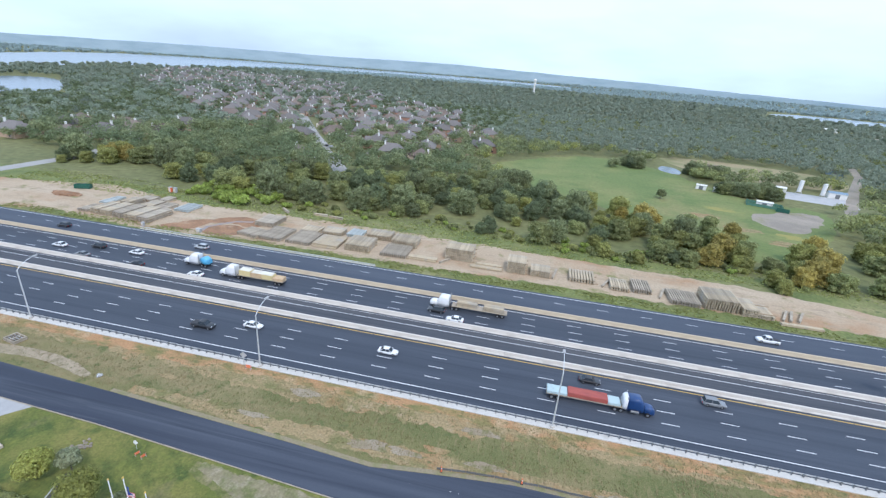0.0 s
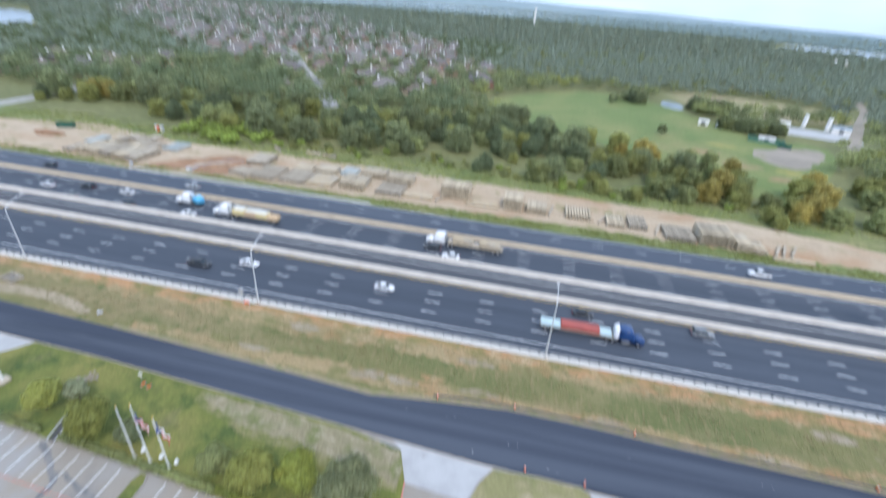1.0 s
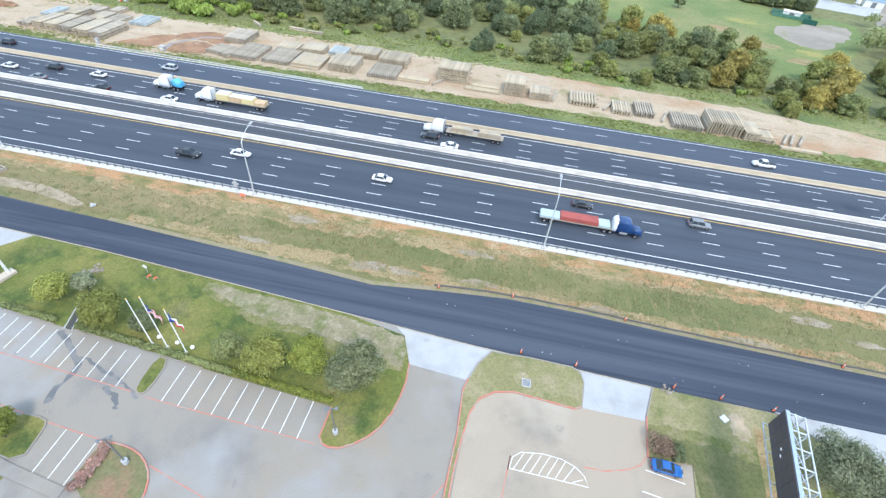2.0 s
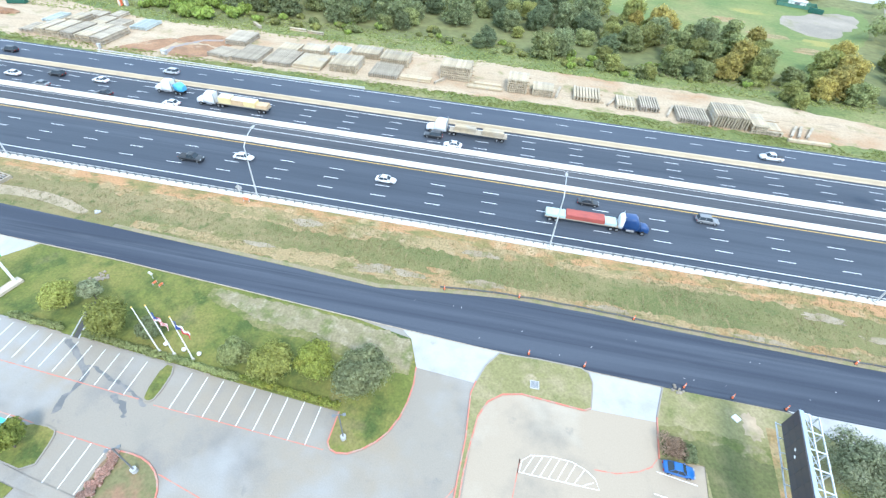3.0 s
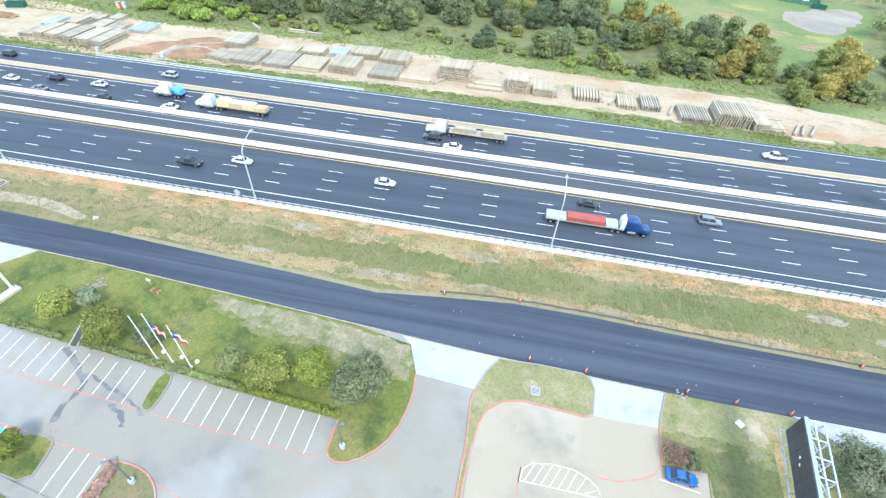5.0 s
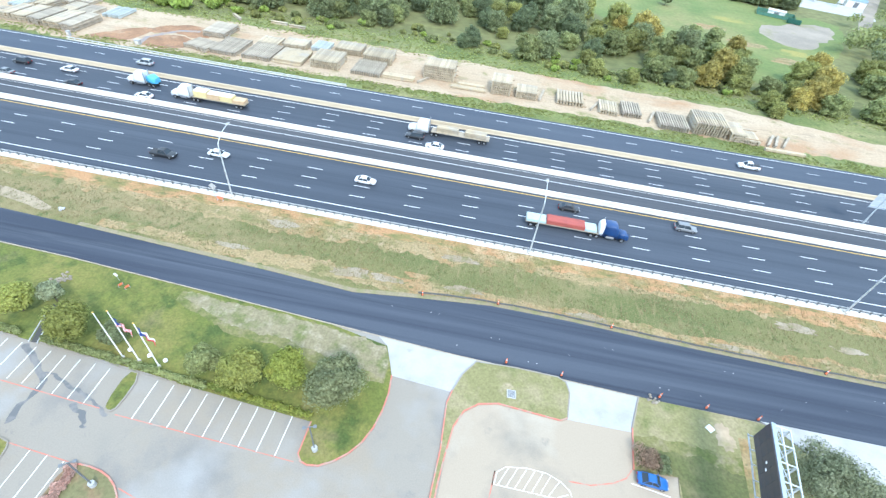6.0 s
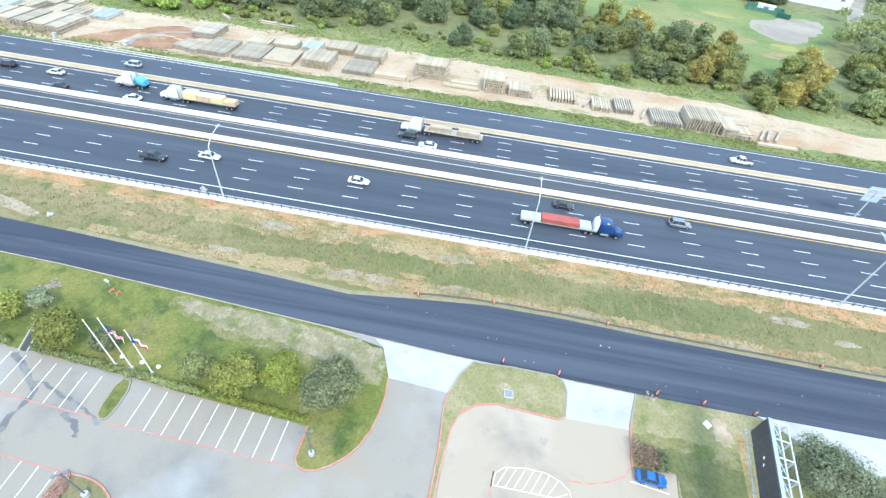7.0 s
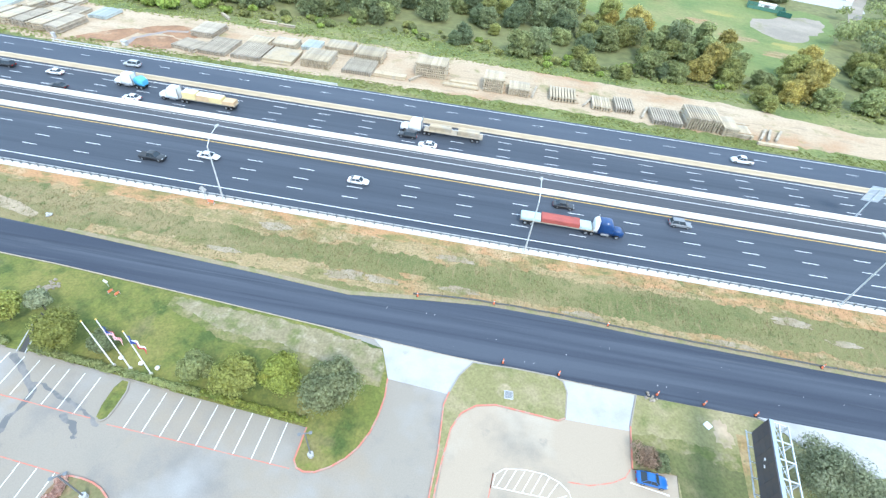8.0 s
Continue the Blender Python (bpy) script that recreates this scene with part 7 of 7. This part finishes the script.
# covers and slabs in the grass
cover = thing("inlet_cover", "square concrete inlet with a grey steel grate", "drain cover", at=pose(9.6, 38.3, 0.15, 0, 0, 2))
bm = bmesh.new()
box(bm, -0.68, 0.68, -0.68, 0.68, -0.05, 0.08)
bmesh.ops.bevel(bm, geom=bm.edges[:], offset=0.03, segments=1, affect="EDGES")
part("frame", bm, NEW_CONCRETE, cover)
for k in range(6):
    bm = bmesh.new()
    box(bm, -0.55, 0.55, -0.52 + 0.19 * k, -0.42 + 0.19 * k, 0.08, 0.11)
    part("bar", bm, DARK_STEEL, cover)
slab = thing("concrete_slab", "small square white concrete slab in the grass", "slab", at=pose(38.8, 39.4, 0.15, 0, 0, 40))
bm = bmesh.new()
box(bm, -0.5, 0.5, -0.5, 0.5, -0.05, 0.12)
bmesh.ops.bevel(bm, geom=bm.edges[:], offset=0.03, segments=1, affect="EDGES")
part("body", bm, POLE_WHITE, slab)
# brush and rubble around the drain head, and small stones on the verge
for cx, cy, n, r, label, mat in ((-65.6, 42.2, 26, 1.2, "heap of pale broken stones at the drain head", GRAVEL), (-78.6, 57.5, 10, 0.6, "few white stones on the embankment", NEW_CONCRETE), (31, 42.2, 8, 0.9, "broken concrete by the driveway corner", GRAVEL)):
    bm = bmesh.new()
    for k in range(n):
        tmp = bmesh.ops.create_icosphere(bm, subdivisions=1, radius=random.uniform(0.1, 0.32))
        off = Vector((cx + random.gauss(0, r * 0.5), cy + random.gauss(0, r * 0.5), 0.2))
        for v in tmp["verts"]:
            v.co = v.co * random.uniform(0.75, 1.2) + off
    tagged(link_mesh("stones", bm, mat), label, "stones", "", "stuff")
# silt fence along the far side of the frontage road
silt = thing("silt_fence", "low grey silt fence on short stakes beside the road", "fence", at=pose(0, 0, 0))
pts = [(-8, 54.2), (0, 55.1), (10, 55.4), (19, 55.3), (31, 54.8), (45, 54.5), (60, 54.3), (90, 54.3)]
xs = np.arange(-8, 90, 2.4)
for x in xs:
    y = np.interp(x, [p[0] for p in pts], [p[1] for p in pts])
    bm = bmesh.new()
    box(bm, x - 0.03, x + 0.03, y - 0.03, y + 0.03, -0.1, 0.75)
    part("stake", bm, TIMBER, silt)
FABRIC = surface("silt_fabric", (0.13, 0.13, 0.125), 0.9, grain=(5, 0.2))
line = [(x, float(np.interp(x, [p[0] for p in pts], [p[1] for p in pts])) + 0.06 * math.sin(x * 1.7)) for x in xs]
for a, b in zip(line, line[1:]):
    bm = bmesh.new()
    ribbon(bm, [a, b], 0.03, 0.0, 0.5)
    part("fabric_panel", bm, FABRIC, silt, "dark grey fabric")

# grass tufts, too many to count
def tufts(name, label, n, region, size, material, seed, z=0.02, keep=None):
    rng = np.random.default_rng(seed)
    x0, x1, y0, y1 = region
    p = np.stack([rng.uniform(x0, x1, n), rng.uniform(y0, y1, n), np.full(n, z)], 1)
    clump = np.array([noise.noise((x * 0.09, y * 0.16, seed)) + 0.5 * noise.noise((x * 0.4, y * 0.5, seed)) for x, y, _ in p])
    ok = clump > rng.uniform(-0.6, 0.5, n)
    if keep:
        ok &= np.array([keep(x, y) for x, y, _ in p])
    p = p[ok]
    m = len(p)
    quads = []
    for k in range(3):
        a = rng.uniform(0, math.pi, m)
        d = np.stack([np.cos(a), np.sin(a), 0 * a], 1) * (size * rng.uniform(0.5, 1.3, m))[:, None]
        up = np.stack([rng.normal(0, 1.2, m), rng.normal(0, 1.2, m), np.ones(m)], 1) * (size * 0.45 * rng.uniform(0.5, 1.2, m))[:, None]
        quads.append(np.stack([p - d * 0.5, p + d * 0.5, p + d + up, p - d + up], 1))
    ob = new(name, quads_mesh(name, np.concatenate(quads), material))
    return tagged(ob, label, "grass", "", "stuff")


TUFT_GREEN = leaf_material("tuft_green", (0.19, 0.21, 0.075), (0.14, 0.165, 0.06), (0.25, 0.25, 0.11))
TUFT_STRAW = leaf_material("tuft_straw", (0.38, 0.32, 0.18), (0.30, 0.26, 0.14), (0.44, 0.38, 0.24))
TUFT_WEED = leaf_material("tuft_weed", (0.30, 0.325, 0.11), (0.235, 0.265, 0.09), (0.37, 0.37, 0.14))


def front_y(x):
    return float(np.interp(x, [q[0] for q in FRONT_TOP], [q[1] for q in FRONT_TOP])) + 1.0


tufts("weeds", "rough green weeds along the yard's edge", 9000, (-200, 130, 128.2, 134), 0.32, TUFT_WEED, 83)
tufts("weeds", "tall rough grass and weeds before the wood", 16000, (-240, 150, 160, 182), 0.38, TUFT_WEED, 84, keep=lambda x, y: y < edge_near(x) + 6)
def mown(name, label, n, region, size, material, seed, keep, z=0.05):
    """Bent grass blades that lie over the slope, in clumps."""
    rng = np.random.default_rng(seed)
    x0, x1, y0, y1 = region
    p = np.stack([rng.uniform(x0, x1, n), rng.uniform(y0, y1, n), np.full(n, z)], 1)
    clump = np.array([noise.noise((x * 0.07, y * 0.14, seed)) + 0.6 * noise.noise((x * 0.45, y * 0.35, seed)) for x, y, _ in p])
    p = p[(clump > rng.uniform(-0.35, 0.45, n)) & np.array([keep(x, y) for x, y, _ in p])]
    m = len(p)
    a = rng.normal(math.pi / 2, 0.5, m)
    s = (size * rng.uniform(0.5, 1.4, m))[:, None]
    u = np.stack([np.cos(a), np.sin(a), rng.normal(0.15, 0.15, m)], 1) * s
    v = np.stack([-np.sin(a), np.cos(a), rng.normal(0, 0.25, m)], 1) * s * 0.32
    lift = np.array([0, 0, 1]) * s * 0.3
    ob = new(name, quads_mesh(name, np.stack([p - u - v, p - u + v, p + u + v * 0.3 + lift, p + u - v * 0.3 + lift], 1)[:, ::-1], material))
    return tagged(ob, label, "grass", "", "stuff")


BLADE_GREEN = leaf_material("blade_green", (0.20, 0.205, 0.075), (0.16, 0.17, 0.062), (0.25, 0.245, 0.095), 0.2)
BLADE_STRAW = leaf_material("blade_straw", (0.31, 0.245, 0.13), (0.25, 0.20, 0.105), (0.37, 0.30, 0.17), 0.2)
mown("grass_blades", "green bent grass on the embankment", 16000, (-160, 120, 53, 69.2), 0.14, BLADE_GREEN, 86, lambda x, y: y > front_y(x))
mown("grass_blades", "dry straw-coloured grass on the embankment", 30000, (-160, 120, 53, 69.3), 0.15, BLADE_STRAW, 87, lambda x, y: y > front_y(x))
# scrub bushes in front of the wood
bush = [shrub(0, -450, 1.5, 1.6, m, 90 + k, lab, "scrub before the wood", leaf=0.3, per=45, z=0) for k, (m, lab) in enumerate(((LEAF_LIME, "low bright green bush in the rough grass"), (LEAF_GREEN, "low green bush at the wood's edge"), (LEAF_OLIVE, "low olive yellow bush at the wood's edge")))]
for k in range(170):
    x = rng.uniform(-150, 135)
    y = edge_near(x) + rng.uniform(-3, 9)
    s = rng.uniform(0.6, 1.4)
    if k < 40:
        x, y, s = rng.uniform(-152, -110), rng.uniform(168, 192), rng.uniform(1.2, 2.6)
    if open_land(x, y) and k >= 40:
        continue
    put(bush[0 if k < 40 else int(rng.integers(0, 3))], x, y, s, rng.uniform(0, 360))
for b in bush:
    for o in (*b.children_recursive, b):
        bpy.data.objects.remove(o)

# culvert inlet at the head of the dirt track
inlet = thing("culvert_inlet", "low grey concrete culvert inlet with two dark slots", "culvert", at=pose(-105.4, 62.2, 0.02, 0, 0, -10))
bm = bmesh.new()
for x0, x1, y0, y1 in ((-1.9, 1.9, -1.3, -1.05), (-1.9, 1.9, 1.05, 1.3), (-1.9, -1.55, -1.05, 1.05), (-0.2, 0.2, -1.05, 1.05), (1.55, 1.9, -1.05, 1.05)):
    box(bm, x0, x1, y0, y1, -0.1, 0.7)
part("frame", bm, GREY_GIRDER, inlet)
for x0, x1 in ((-1.55, -0.2), (0.2, 1.55)):
    # a black slab in each slot stands in for the hole's shade
    bm = bmesh.new()
    box(bm, x0, x1, -1.05, 1.05, -0.1, 0.12)
    part("opening", bm, TYRE, inlet, "black slab in place of a shaded opening")
    for k in range(3):
        bm = bmesh.new()
        tube(bm, [(x0, -0.6 + 0.6 * k, 0.62), (x1, -0.6 + 0.6 * k, 0.62)], 0.04, 0.04, 6)
        part("bar", bm, STEEL, inlet)
# survey dots sprayed on the fresh asphalt
bm = bmesh.new()
dots = random.Random(5)
for k in range(15):
    x = -12 + 6.2 * k + dots.uniform(-1.2, 1.2)
    y = dots.choice((44.9, 47.6, 50.3)) + dots.uniform(-0.3, 0.3)
    for dx in ((0.0,), (0.0, 1.4))[dots.random() < 0.5]:
        prism(bm, [(x + dx + 0.06 * math.cos(a), y + 0.06 * math.sin(a)) for a in np.linspace(0, 2 * math.pi, 8, endpoint=False)], 0.0, 0.066)
tagged(link_mesh("survey_dots", bm, WHITE_PAINT), "small white survey dots on fresh asphalt", "road marking", "", "structure")
